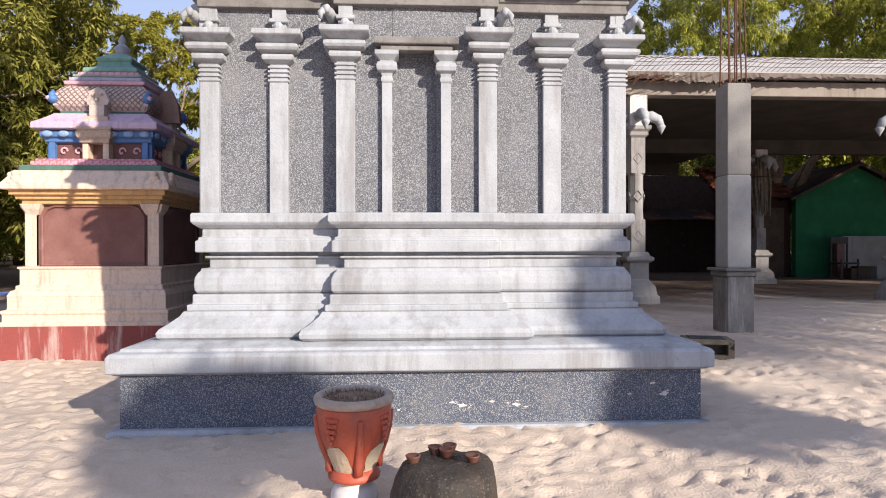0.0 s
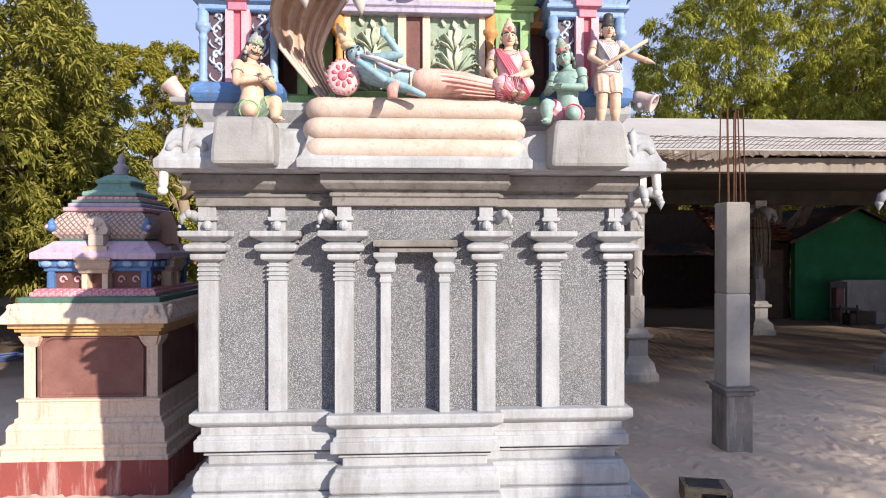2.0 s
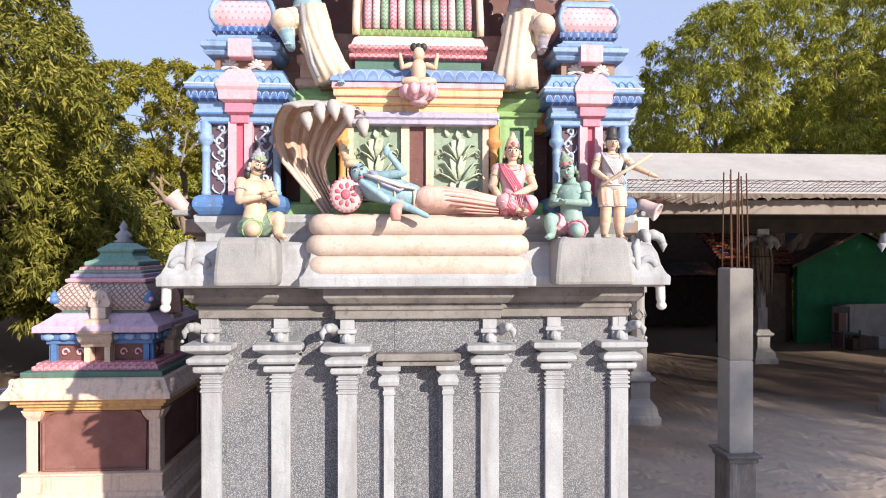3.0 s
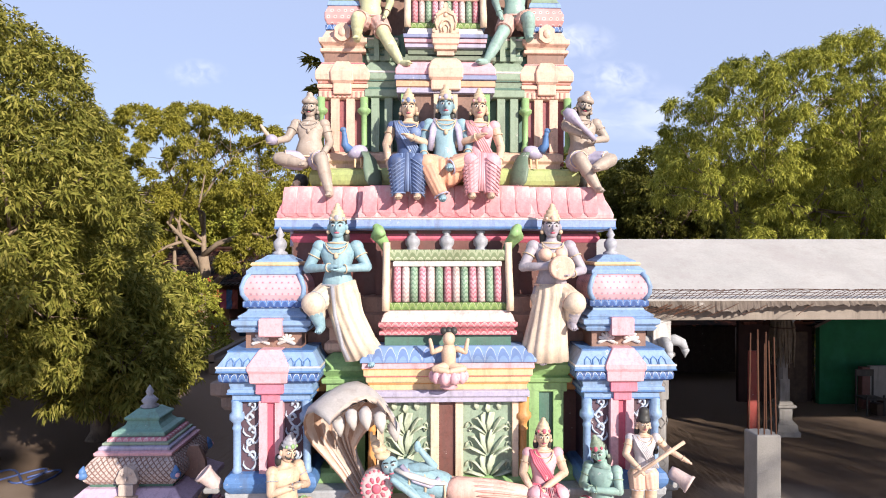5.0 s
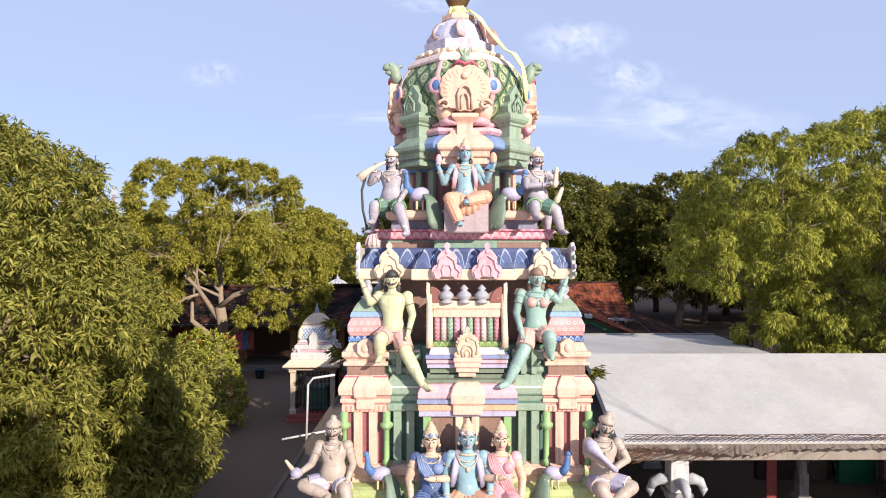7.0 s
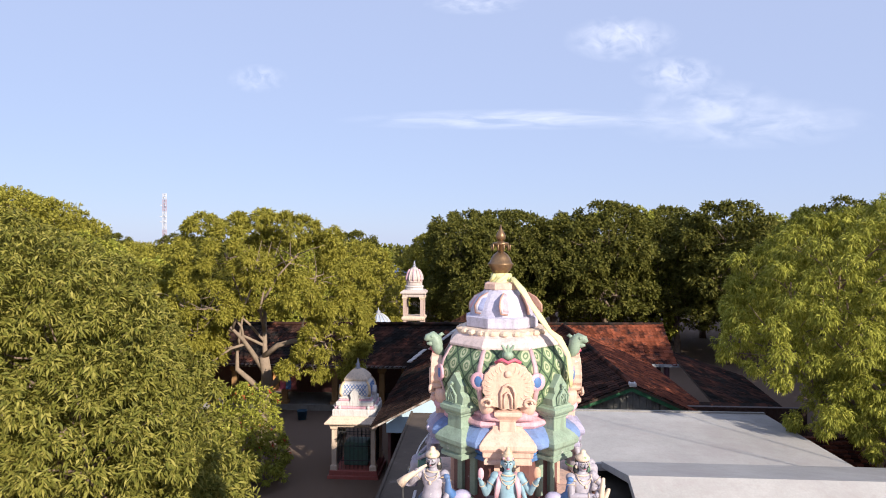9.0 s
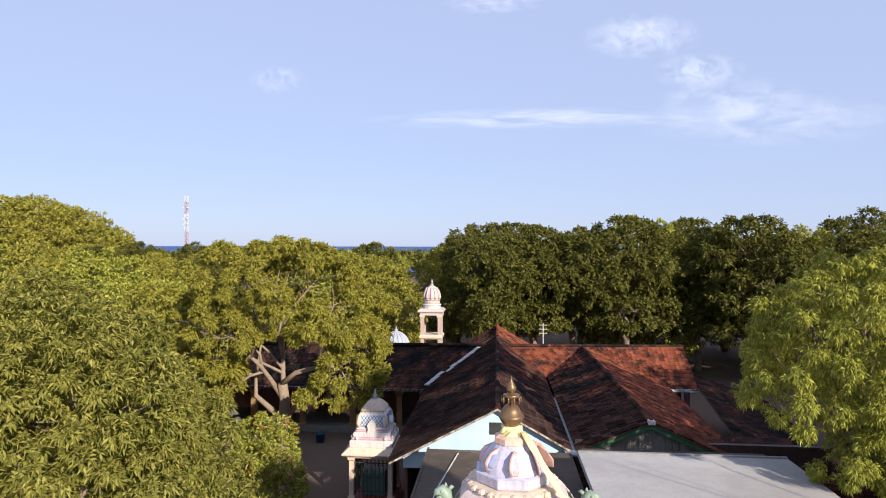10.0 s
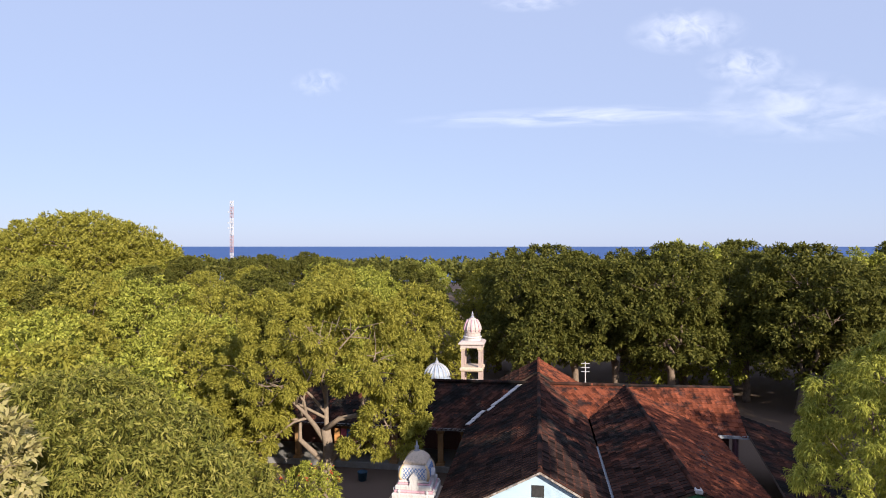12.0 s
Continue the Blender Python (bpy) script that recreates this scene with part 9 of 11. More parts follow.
tree("flowering_shrub", (-9.4, 24.6, 0), [(-9.4, 24.6, 1.6, 1.3, 1.3, 1.6), (-8.7, 24.2, 1.1, 1.0, 1.0, 1.1), (-9.8, 25.4, 2.4, 1.2, 1.2, 1.3)], NEEM, "bushy shrub with red blossoms", 23, trunk_r=0.06, tufts=1400, per=9, length=0.16, width=0.055, droop=0.3, size=0.35, flowers=(70, RED_BLOSSOM))
# spreading tree in the court
tree("spreading_tree", (-10.4, 28.6, 0), [(-10.0, 28.6, 9.0, 3.2, 3.0, 2.4), (-13.0, 28.4, 7.6, 2.4, 2.6, 2.0), (-7.6, 28.4, 7.8, 2.3, 2.4, 2.0), (-6.7, 28.0, 5.2, 1.5, 1.6, 1.5), (-11.8, 27.8, 9.3, 2.2, 2.4, 1.8), (-8.6, 28.8, 9.3, 2.2, 2.4, 1.7),
                                         (-13.6, 28.0, 5.4, 1.7, 1.8, 1.5), (-7.9, 27.2, 4.2, 1.0, 1.0, 0.7), (-6.2, 28.2, 6.4, 1.0, 1.2, 1.2), (-6.5, 27.4, 4.3, 1.0, 1.1, 0.9), (-12.9, 27.2, 3.9, 1.4, 1.3, 1.3), (-14.4, 28.6, 6.8, 1.5, 1.6, 1.4), (-12.2, 26.4, 7.0, 1.5, 1.3, 1.2), (-7.4, 27.6, 8.3, 1.5, 1.3, 1.2), (-9.6, 26.6, 9.0, 1.5, 1.2, 1.1), (-13.8, 27.2, 2.4, 1.3, 1.3, 1.2)], RAIN, "spreading light-green tree with pale bare limbs", 24,
     trunk_r=0.27, tufts=11500, per=11, length=0.17, width=0.055, droop=0.55, spread=0.75, under=-0.55, size=0.44, gap=0.36, core=0.03, apart=1.62, top=(0.7, -0.4, 8.6), bark=surface("pale_bark", (0.34, 0.255, 0.185), (0.25, 0.185, 0.135), scale=5, rough=0.9, bump=0.4))
# tree over the hall
tree("neem_tree", (12.4, 19.4, 0), [(11.0, 18.8, 8.2, 3.0, 3.0, 2.6), (9.0, 18.8, 6.9, 1.7, 1.9, 1.9), (13.6, 19.0, 9.5, 2.6, 2.8, 1.9), (10.5, 18.4, 9.2, 2.0, 2.2, 1.4), (9.4, 19.0, 8.6, 1.7, 1.8, 1.3), (14.8, 18.6, 7.2, 2.6, 2.6, 2.2), (12.0, 18.0, 6.0, 2.2, 2.0, 1.5),
                                    (16.4, 19.6, 10.2, 2.2, 2.4, 2.0), (10.4, 18.2, 5.3, 1.5, 1.4, 1.2), (11.9, 17.4, 4.9, 1.7, 1.4, 1.2), (14.4, 17.6, 5.0, 1.8, 1.5, 1.3), (9.6, 17.6, 7.4, 1.6, 1.3, 1.2), (12.6, 17.2, 8.2, 1.8, 1.4, 1.3), (16.6, 18.4, 4.4, 1.9, 1.6, 1.5)], NEEM, "tall feathery neem tree with airy crown", 25,
     trunk_r=0.26, tufts=18500, per=12, length=0.135, width=0.032, droop=0.95, spread=0.75, under=-0.6, size=0.38, gap=0.26, core=0.15, apart=1.6, top=(-0.4, -0.3, 6.2))
# pale-leaved tree at the edge of the yard, nearest to the camera's height
tree("almond_tree", (-11.6, 9.4, 0), [(-11.0, 9.4, 9.5, 1.6, 1.7, 1.5), (-9.65, 9.0, 9.2, 1.0, 1.0, 1.15), (-9.8, 8.9, 7.7, 1.1, 1.1, 1.1), (-12.4, 9.6, 8.0, 1.8, 1.8, 1.8), (-10.4, 9.0, 6.2, 1.1, 1.1, 1.0)], ALMOND, "pale-leaved tree with bare forked twigs", 26, trunk_r=0.16, tufts=2300, per=9, length=0.17, width=0.08, droop=0.25, size=0.30, gap=0.3, core=0.05)
# trees behind and beside the camera, whose shade falls on the yard
tree("neem_tree", (9.9, -5.6, 0), [(9.24, -4.95, 5.36, 0.52, 0.5, 0.50), (9.02, -4.95, 4.74, 0.34, 0.34, 0.26)], NEEM, "tree shading the foot of the tower", 27, trunk_r=0.10, tufts=1600, per=10, length=0.20, width=0.09, size=0.2, gap=0.0)
tree("neem_tree", (6.6, -5.9, 0), [(6.33, -5.67, 4.82, 0.42, 0.35, 0.12)], NEEM, "slim sapling shading the plinth corner", 28, trunk_r=0.04, tufts=240, per=10, length=0.18, width=0.09, size=0.2)
# a row of dense neems some way off, whose long shade lies over the sand and the hall front
for k, (base, lobes) in enumerate((((20.2, -15.6), [(19.4, -14.7, 11.8, 1.35, 1.35, 1.6), (20.3, -13.9, 11.9, 1.6, 1.6, 1.7), (21.3, -13.1, 12.0, 1.6, 1.6, 1.7), (22.3, -12.3, 12.0, 1.6, 1.6, 1.7)]),
                                   ((25.2, -10.9), [(23.4, -11.4, 12.0, 1.7, 1.7, 1.8), (24.6, -10.4, 12.1, 1.7, 1.7, 1.8), (25.8, -9.5, 12.1, 1.7, 1.7, 1.8), (27.2, -8.5, 12.1, 1.7, 1.7, 1.8), (28.7, -7.3, 12.1, 1.7, 1.7, 1.8)]))):
    tree("neem_tree", (*base, 0), lobes, NEEM, "tall dense neem tree whose long shade covers the sand", 29 + 35 * k, trunk_r=0.22, tufts=4600, per=6, length=0.13, width=0.05, size=0.4, gap=0.0, core=0.8, apart=1.2)

# unseen tree added to shade the hall's right end and the neem above it
tree("neem_tree", (21.2, 11.6, 0), [(20.6, 11.4, 4.4, 2.6, 2.6, 2.0), (22.6, 9.2, 5.6, 2.6, 2.6, 2.2), (20.6, 11.4, 8.8, 2.8, 2.8, 2.0), (18.6, 10.4, 9.6, 2.0, 2.0, 1.4)], NEEM, "unseen broad neem tree added to shade the hall end", 65, trunk_r=0.28, tufts=6500, per=9, length=0.28, width=0.11, size=0.5, gap=0.06)
tree("tall_tree", (13.4, -20.0, 0), [(12.1, -20.4, 17.1, 1.2, 1.2, 1.7), (13.5, -19.4, 17.2, 1.2, 1.2, 1.7), (14.4, -18.6, 17.4, 1.0, 1.0, 1.7), (15.1, -18.0, 18.0, 0.65, 0.65, 1.2)], FOREST, "tall tree whose shade falls low on the mango", 67, trunk_r=0.2, tufts=3600, per=9, length=0.30, width=0.14, size=0.45, core=0.3, apart=1.3)
# tall trees to the right of the yard, out of the way, that keep the court in shade
tree("tall_tree", (14.2, 1.0, 0), [(10.8, 0.4, 13.1, 2.0, 1.9, 1.2)], FOREST, "tall bare-stemmed tree that shades the court", 61, trunk_r=0.045, tufts=2600, per=9, length=0.34, width=0.16, size=0.6)
tree("tall_tree", (14.0, 8.0, 0), [(14.2, 10.2, 17.5, 2.6, 2.6, 1.6), (16.2, 11.6, 17.0, 2.5, 2.5, 1.6), (12.1, 7.3, 14.8, 2.0, 2.0, 1.1)], FOREST, "very tall tree that shades the rear halls", 62, trunk_r=0.045, tufts=3200, per=9, length=0.36, width=0.17, size=0.6)

hose = thing("garden_hose", (-8.25, 13.0, float(ground_z(-8.25, 13.0))), "thin blue hose lying in loops on the earth", "hose")
b = BM()
tube(b, [(0.62 * math.sin(t_) - 0.5 * t_ / 9, 0.42 * math.sin(2 * t_) + 0.12 * t_ / 9, 0.02) for t_ in [0.22 * i for i in range(42)]], 0.022, 6)
part("hose_loop", b, paint("hose_blue", (0.06, 0.10, 0.30)), hose, smooth=True)
for wx, wz, sd in ((-0.86, 6.50, 71), (-0.83, 6.24, 72), (1.40, 6.05, 73)):
    wd = thing("weed", (wx, 5.55, wz), "small dark weed rooted in a crack of the tower", "plant", "weeds on the tower")
    rw = np.random.default_rng(sd)
    sg = -1.0 if wx < 0 else 1.0
    pw = np.array([[sg * 0.10 * i / 9, rw.normal(0, 0.03), 0.02 + 0.10 * i / 9 - 0.06 * (i / 9) ** 2] for i in range(10)])
    o = new("foliage", leaf_mesh("foliage", pw, np.array([[sg, -0.3, 0.4]] * 10), 7, 0.085, 0.024, 0.5, 0.6, sd, FOREST))
    o.parent = wd

# ---- woods ----
WOODS = []
for k, (mat, nm) in enumerate(((FOREST, "dark_tree"), (RAIN, "yellow_green_tree"), (FOREST, "round_tree"), (NEEM, "feathery_tree"))):
    rng = random.Random(40 + k)
    lobes = []
    for q in range(9):
        a, r = rng.uniform(0, 6.28), rng.uniform(0.5, 3.4)
        lobes.append((r * math.cos(a), r * math.sin(a), 6.6 + rng.uniform(-2.2, 2.6) - 0.25 * r, rng.uniform(1.5, 2.4), rng.uniform(1.5, 2.4), rng.uniform(1.1, 1.8)))
    lobes.append((0, 0, 8.0, 2.8, 2.8, 2.2))
    for q in range(5 if k % 2 else 0):
        a = 6.28 * q / 5 + rng.uniform(-0.4, 0.4)
        lobes.append((2.4 * math.cos(a), 2.4 * math.sin(a), 2.6 + rng.uniform(-0.6, 0.8), 1.9, 1.9, 2.0))
    WOODS.append(tree("wood_tree", (0, 0, 0), lobes, mat, ("dark green woodland tree beyond the halls", "yellow-green woodland tree beyond the halls", "round dark woodland tree beyond the halls", "feathery green woodland tree beyond the halls")[k], 50 + k,
                      trunk_r=0.25, tufts=4000, per=7, length=0.25, width=0.115, droop=0.35, spread=0.8, group="woods", size=0.62, gap=0.10, core=0.12, apart=1.6))
rng = random.Random(77)
spots = []


def wood(x, y, s, k):
    spots.append((x, y, s, k))


# dense dark belt behind the halls on the right
for i in range(13):
    wood(-1.0 + 4.2 * i + rng.gauss(0, 0.7), 54 + rng.gauss(0, 2.2), 1.18 + rng.uniform(-0.06, 0.12), (0, 2)[i % 2])
for i in range(14):
    wood(-2.0 + 4.6 * i + rng.gauss(0, 1), 63 + rng.gauss(0, 2), 1.22 + rng.uniform(-0.05, 0.12), (0, 2, 0, 3)[i % 4])
for i in range(6):
    wood(19 + 4.0 * i + rng.gauss(0, 0.7), 33 + 2.0 * i + rng.gauss(0, 1.5), 0.95 + rng.uniform(-0.06, 0.1), (0, 2, 3)[i % 3])
for i in range(4):
    wood(17.5 + 3.4 * i, 24 + 1.5 * i + rng.gauss(0, 1), 0.98, (3, 0)[i % 2])
# lighter woods on the left
for i in range(12):
    wood(-9 - 4.6 * i + rng.gauss(0, 0.8), 51 + rng.gauss(0, 2.4) - 0.6 * i, 0.98 + rng.uniform(-0.06, 0.08), (1, 3, 1, 2)[i % 4])
for i in range(12):
    wood(-6 - 5.6 * i + rng.gauss(0, 1.2), 66 + rng.gauss(0, 3), 1.0 + rng.uniform(-0.05, 0.1), (1, 2, 3)[i % 3])
for i in range(7):
    wood(-17 - 4.4 * i + rng.gauss(0, 0.8), 36 + rng.gauss(0, 2.5), 0.88 + rng.uniform(-0.05, 0.1), (1, 3)[i % 2])
for i in range(5):
    wood(-15.5 - 4.2 * i + rng.gauss(0, 0.6), 24 + rng.gauss(0, 2), 0.85 + rng.uniform(-0.05, 0.08), (3, 1)[i % 2])
for i in range(30):
    wood(-90 + 6.4 * i + rng.gauss(0, 2), 84 + rng.gauss(0, 6), 0.98 + rng.uniform(-0.06, 0.12), rng.randrange(4))
for i in range(28):
    wood(-120 + 9 * i + rng.gauss(0, 2), 112 + rng.gauss(0, 8), 1.0 + rng.uniform(-0.08, 0.12), rng.randrange(4))
# the broad crown that rises above the rest
rngu = random.Random(15)
dome_lobes = []
for i in range(26):
    a, r = 2.4 * i, 16.5 * math.sqrt((i + 0.5) / 26)
    dome_lobes.append((-79 + r * math.cos(a), 95 + 0.8 * r * math.sin(a), 16.2 - 7.5 * (r / 16.5) ** 2 + rngu.uniform(-0.5, 0.5), rngu.uniform(3.6, 4.8), rngu.uniform(3.6, 4.8), rngu.uniform(1.9, 2.6)))
tree("rain_tree", (-79, 95, 0), dome_lobes, RAIN, "very broad domed rain tree rising above the woods", 66, trunk_r=0.8, tufts=10000, per=7, length=0.50, width=0.24, droop=0.2, spread=0.9, size=0.95, gap=0.05, core=0.2, apart=1.3)
used = set()
for x, y, s, k in spots:
    m = Matrix.Translation((x, y, 0)) @ Matrix.Rotation(rng.uniform(0, 6.28), 4, 'Z') @ Matrix.Scale(s, 4)
    if k not in used:
        used.add(k)
        WOODS[k].matrix_basis = m
    else:
        copy_thing(WOODS[k], Matrix.Translation((x, y, 0)) @ Matrix.Rotation(rng.uniform(0, 6.28), 4, 'Z')).scale = (s, s, s)
# far woods down to the shore
rngn = np.random.default_rng(9)
n = 420
cx, cy = rngn.uniform(-260, 260, n), rngn.uniform(128, 200, n)
lob = [(cx[i], cy[i], 6.0 + rngn.uniform(-1, 0.8), 5.0, 5.0, 2.6) for i in range(n)]
p, d = shell_points(lob, 26000, 91, 0.8, -0.1)
me = leaf_mesh("far_woods", p, d, 3, 1.1, 0.8, 0.1, 0.9, 92, FOREST)
tagged(new("far_woods", me), "green treetops reaching to the shore", "woods", kind="stuff")

# ---- thin high clouds ----
def cloud(x, z, w, h, seed, thick):
    bmc = BM()
    bmesh.ops.create_grid(bmc, x_segments=2, y_segments=2, size=1)
    for v in bmc.verts:
        v.co = (v.co.x * w, 0, v.co.y * h)
    m, n_, l, bsdf = nodes_of("cloud_veil")
    n_.remove(bsdf)
    tc = n_.new("ShaderNodeTexCoord")
    mp = n_.new("ShaderNodeMapping")
    mp.inputs["Scale"].default_value = (1.7 / w, 1.0, 0.9 / h)
    mp.inputs["Rotation"].default_value = (0, radians(6), 0)
    mp.inputs["Location"].default_value = (seed * 3.7, 0, seed * 1.9)
    no = n_.new("ShaderNodeTexNoise")
    no.inputs["Scale"].default_value = 1.6
    no.inputs["Detail"].default_value = 5.0
    no.inputs["Roughness"].default_value = 0.55
    no.inputs["Distortion"].default_value = 0.6
    l.new(tc.outputs["Object"], mp.inputs[0])
    l.new(mp.outputs[0], no.inputs["Vector"])
    g = n_.new("ShaderNodeTexGradient")
    g.gradient_type = 'SPHERICAL'
    mg = n_.new("ShaderNodeMapping")
    mg.inputs["Scale"].default_value = (1.0 / w, 1.0, 1.0 / h)
    l.new(tc.outputs["Object"], mg.inputs[0])
    l.new(mg.outputs[0], g.inputs[0])
    mu = n_.new("ShaderNodeMath")
    mu.operation = 'MULTIPLY'
    rr = n_.new("ShaderNodeMapRange")
    rr.inputs["From Min"].default_value, rr.inputs["From Max"].default_value = 0.36, 0.95
    l.new(no.outputs["Fac"], rr.inputs["Value"])
    l.new(rr.outputs[0], mu.inputs[0])
    l.new(g.outputs["Fac"], mu.inputs[1])
    m2 = n_.new("ShaderNodeMath")
    m2.operation = 'MULTIPLY'
    m2.use_clamp = True
    m2.inputs[1].default_value = thick
    l.new(mu.outputs[0], m2.inputs[0])
    tr = n_.new("ShaderNodeBsdfTransparent")
    em = n_.new("ShaderNodeEmission")
    em.inputs[0].default_value = (0.86, 0.88, 1.0, 1)
    em.inputs[1].default_value = 0.95
    mix = n_.new("ShaderNodeMixShader")
    l.new(m2.outputs[0], mix.inputs[0])
    l.new(tr.outputs[0], mix.inputs[1])
    l.new(em.outputs[0], mix.inputs[2])
    l.new(mix.outputs[0], n_["Material Output"].inputs[0])
    o = part("cloud_veil", bmc, m)
    o.location = (x, 4300 + seed, z)
    tagged(o, "thin white wisp of high cloud", "cloud", kind="structure")


cloud(990, 1450, 420, 170, 1, 1.25)
cloud(1370, 1205, 330, 130, 2, 1.15)
cloud(1560, 1010, 560, 170, 6, 0.75)
cloud(1830, 860, 900, 190, 7, 1.0)
cloud(300, 900, 1350, 80, 3, 1.1)
cloud(-1590, 1208, 230, 110, 4, 0.8)
cloud(-25, 1720, 380, 90, 5, 0.9)

# ---- statues on the tower ----
FLESH = paint("flesh_paint", (0.72, 0.50, 0.36))
TEALS = paint("teal_skin_paint", (0.31, 0.47, 0.42))
BLUES = paint("blue_skin_paint", (0.28, 0.45, 0.53))
YELS = paint("yellow_skin_paint", (0.62, 0.63, 0.38))
GREYS = paint("grey_skin_paint", (0.47, 0.38, 0.32))
LILS = paint("lilac_skin_paint", (0.43, 0.39, 0.45))
OFFW = paint("offwhite_cloth_paint", (0.74, 0.60, 0.47))
DBLUE = paint("dark_blue_cloth_paint", (0.075, 0.12, 0.27))
GOLD = paint("crown_paint", (0.72, 0.54, 0.36))


def V(*a):
    return Vector(a)


def folds(bm, p0, p1, r0, r1, mat, n=11):
    """A limb in cloth with pleats running down it."""
    p0, p1 = Vector(p0), Vector(p1)
    d = (p1 - p0).normalized()
    u, v = frame_of(d)
    loops = []
    for k in range(9):
        f = k / 8
        r = (r0 + (r1 - r0) * f) * (0.45 if k == 0 else 1.0)
        c = p0.lerp(p1, f) - d * (r0 * 0.6 if k == 0 else 0)
        ph = 1.1 * f
        loops.append([c + r * (1 + 0.045 * math.cos(n * a + ph) + 0.02 * math.cos(5 * a - 2 * ph)) * (math.cos(a) * u + math.sin(a) * v) for a in [2 * math.pi * i / 44 for i in range(44)]])
    rings(bm, loops, mat)


def figure(label, at, s, J, mats, turn=0.0, crown="tall", skirt=None, extra=None, belly=1.0, bust=False, shawl=None, top=0, moustache=False, lap=None, bare=False):
    """One painted plaster statue in a single mesh. J: joints in units of the figure's height, x across, -y to the front, z up from `at`.
    Material slots: 0 skin, 1 cloth, 2 crown, 3 hair, 4 trim, 5 white, 6 red."""
    b = BM()

    def j(k):
        return Vector(J[k]) * s
    pel, neck = j("pelvis"), j("neck")
    shl, shr = j("shl"), j("shr")
    across = (shr - shl).normalized()
    axis = (neck - pel).normalized()
    fwd = across.cross(axis).normalized()
    across = axis.cross(fwd).normalized()
    loops = []
    for f, rx, ry, off in ((-0.08, 0.085, 0.07, 0), (0.04, 0.112, 0.088, 0), (0.18, 0.100 * belly, 0.082 * belly, 0.012 * belly), (0.34, 0.086 * belly, 0.074 * belly, 0.014 * belly), (0.5, 0.094, 0.072, 0.004), (0.68, 0.116, 0.080, 0.006), (0.82, 0.124, 0.072, 0), (0.92, 0.100, 0.056, 0), (1.0, 0.040, 0.040, 0), (1.1, 0.034, 0.034, 0)):
        c = pel.lerp(neck, f) + fwd * off * s
        loops.append([c + s * (rx * math.cos(2 * math.pi * i / 16) * across + ry * math.sin(2 * math.pi * i / 16) * fwd) for i in range(16)])
    rings(b, loops[:8], top)
    rings(b, loops[7:], 0)
    if not bust and not top:
        for sg in (-1, 1):
            blob(b, pel.lerp(neck, 0.74) + across * sg * 0.052 * s + fwd * 0.030 * s, (0.056 * s, 0.040 * s, 0.046 * s), 0)
    if bust:
        for sg in (-1, 1):
            blob(b, pel.lerp(neck, 0.70) + across * sg * 0.052 * s + fwd * 0.062 * s, (0.050 * s, 0.050 * s, 0.047 * s), 4)
    if top:
        # the free end of the cloth thrown over one shoulder
        for q in range(5):
            o = (q - 2) * 0.018
            tube(b, [pel.lerp(neck, 0.1) + across * (0.085 + o) * s + fwd * 0.075 * s, pel.lerp(neck, 0.45) + across * (0.02 + o) * s + fwd * 0.092 * s, pel.lerp(neck, 0.75) + across * (-0.05 + o) * s + fwd * 0.10 * s, pel.lerp(neck, 0.98) + across * (-0.085 + o * 0.7) * s + fwd * 0.03 * s], 0.011 * s, 5, 4)
    hd = j("head")
    hu = (hd - neck).normalized()
    face = fwd if "face" not in J else Vector(J["face"]).normalized()
    face = (face - hu * face.dot(hu)).normalized()
    side = face.cross(hu).normalized()
    blob(b, hd, (0.058 * s, 0.062 * s, 0.076 * s), 0, 14, 10)
    blob(b, hd - hu * 0.045 * s + face * 0.014 * s, (0.040 * s, 0.044 * s, 0.036 * s), 0)

    def on_face(x, z, out=0.0):
        q = max(0.0, 1 - (x / 0.060) ** 2 - (z / 0.078) ** 2)
        return hd + side * x * s + hu * z * s + face * (0.062 * math.sqrt(q) + out) * s
    tube(b, [on_face(0, 0.018, 0.002), on_face(0, 0.0, 0.010), on_face(0, -0.014, 0.016), on_face(0, -0.020, 0.006)], [0.005 * s, 0.007 * s, 0.012 * s, 0.008 * s], 6, 0)
    tube(b, [on_face(-0.018, -0.038, 0.004), on_face(0, -0.036, 0.007), on_face(0.018, -0.038, 0.004)], [0.003 * s, 0.007 * s, 0.003 * s], 5, 6)
    for sg in (-1, 1):
        blob(b, hd + side * sg * 0.060 * s - hu * 0.005 * s, (0.012 * s, 0.016 * s, 0.024 * s), 0, 8, 5)
        blob(b, hd + side * sg * 0.064 * s - hu * 0.036 * s, (0.016 * s, 0.016 * s, 0.017 * s), 2, 8, 5)
        blob(b, on_face(sg * 0.024, 0.012, -0.002), (0.014 * s, 0.008 * s, 0.008 * s), 5, 8, 5)
        blob(b, on_face(sg * 0.024, 0.012, 0.004), (0.006 * s, 0.005 * s, 0.007 * s), 3, 6, 4)
        tube(b, [on_face(sg * 0.008, 0.028, 0.002), on_face(sg * 0.026, 0.035, 0.003), on_face(sg * 0.044, 0.026, 0.003)], [0.004 * s, 0.005 * s, 0.003 * s], 5, 3)
        if moustache:
            tube(b, [on_face(0, -0.026, 0.006), on_face(sg * 0.02, -0.028, 0.008), on_face(sg * 0.040, -0.020, 0.010), on_face(sg * 0.05, -0.006, 0.012)], [0.007 * s, 0.009 * s, 0.006 * s, 0.003 * s], 6, 3)
    blob(b, hd - face * 0.022 * s + hu * 0.014 * s, (0.064 * s, 0.062 * s, 0.072 * s), 3)
    for sg in (-1, 1):
        blob(b, neck - face * 0.03 * s + side * sg * 0.05 * s + hu * 0.02 * s, (0.028 * s, 0.03 * s, 0.05 * s), 3)
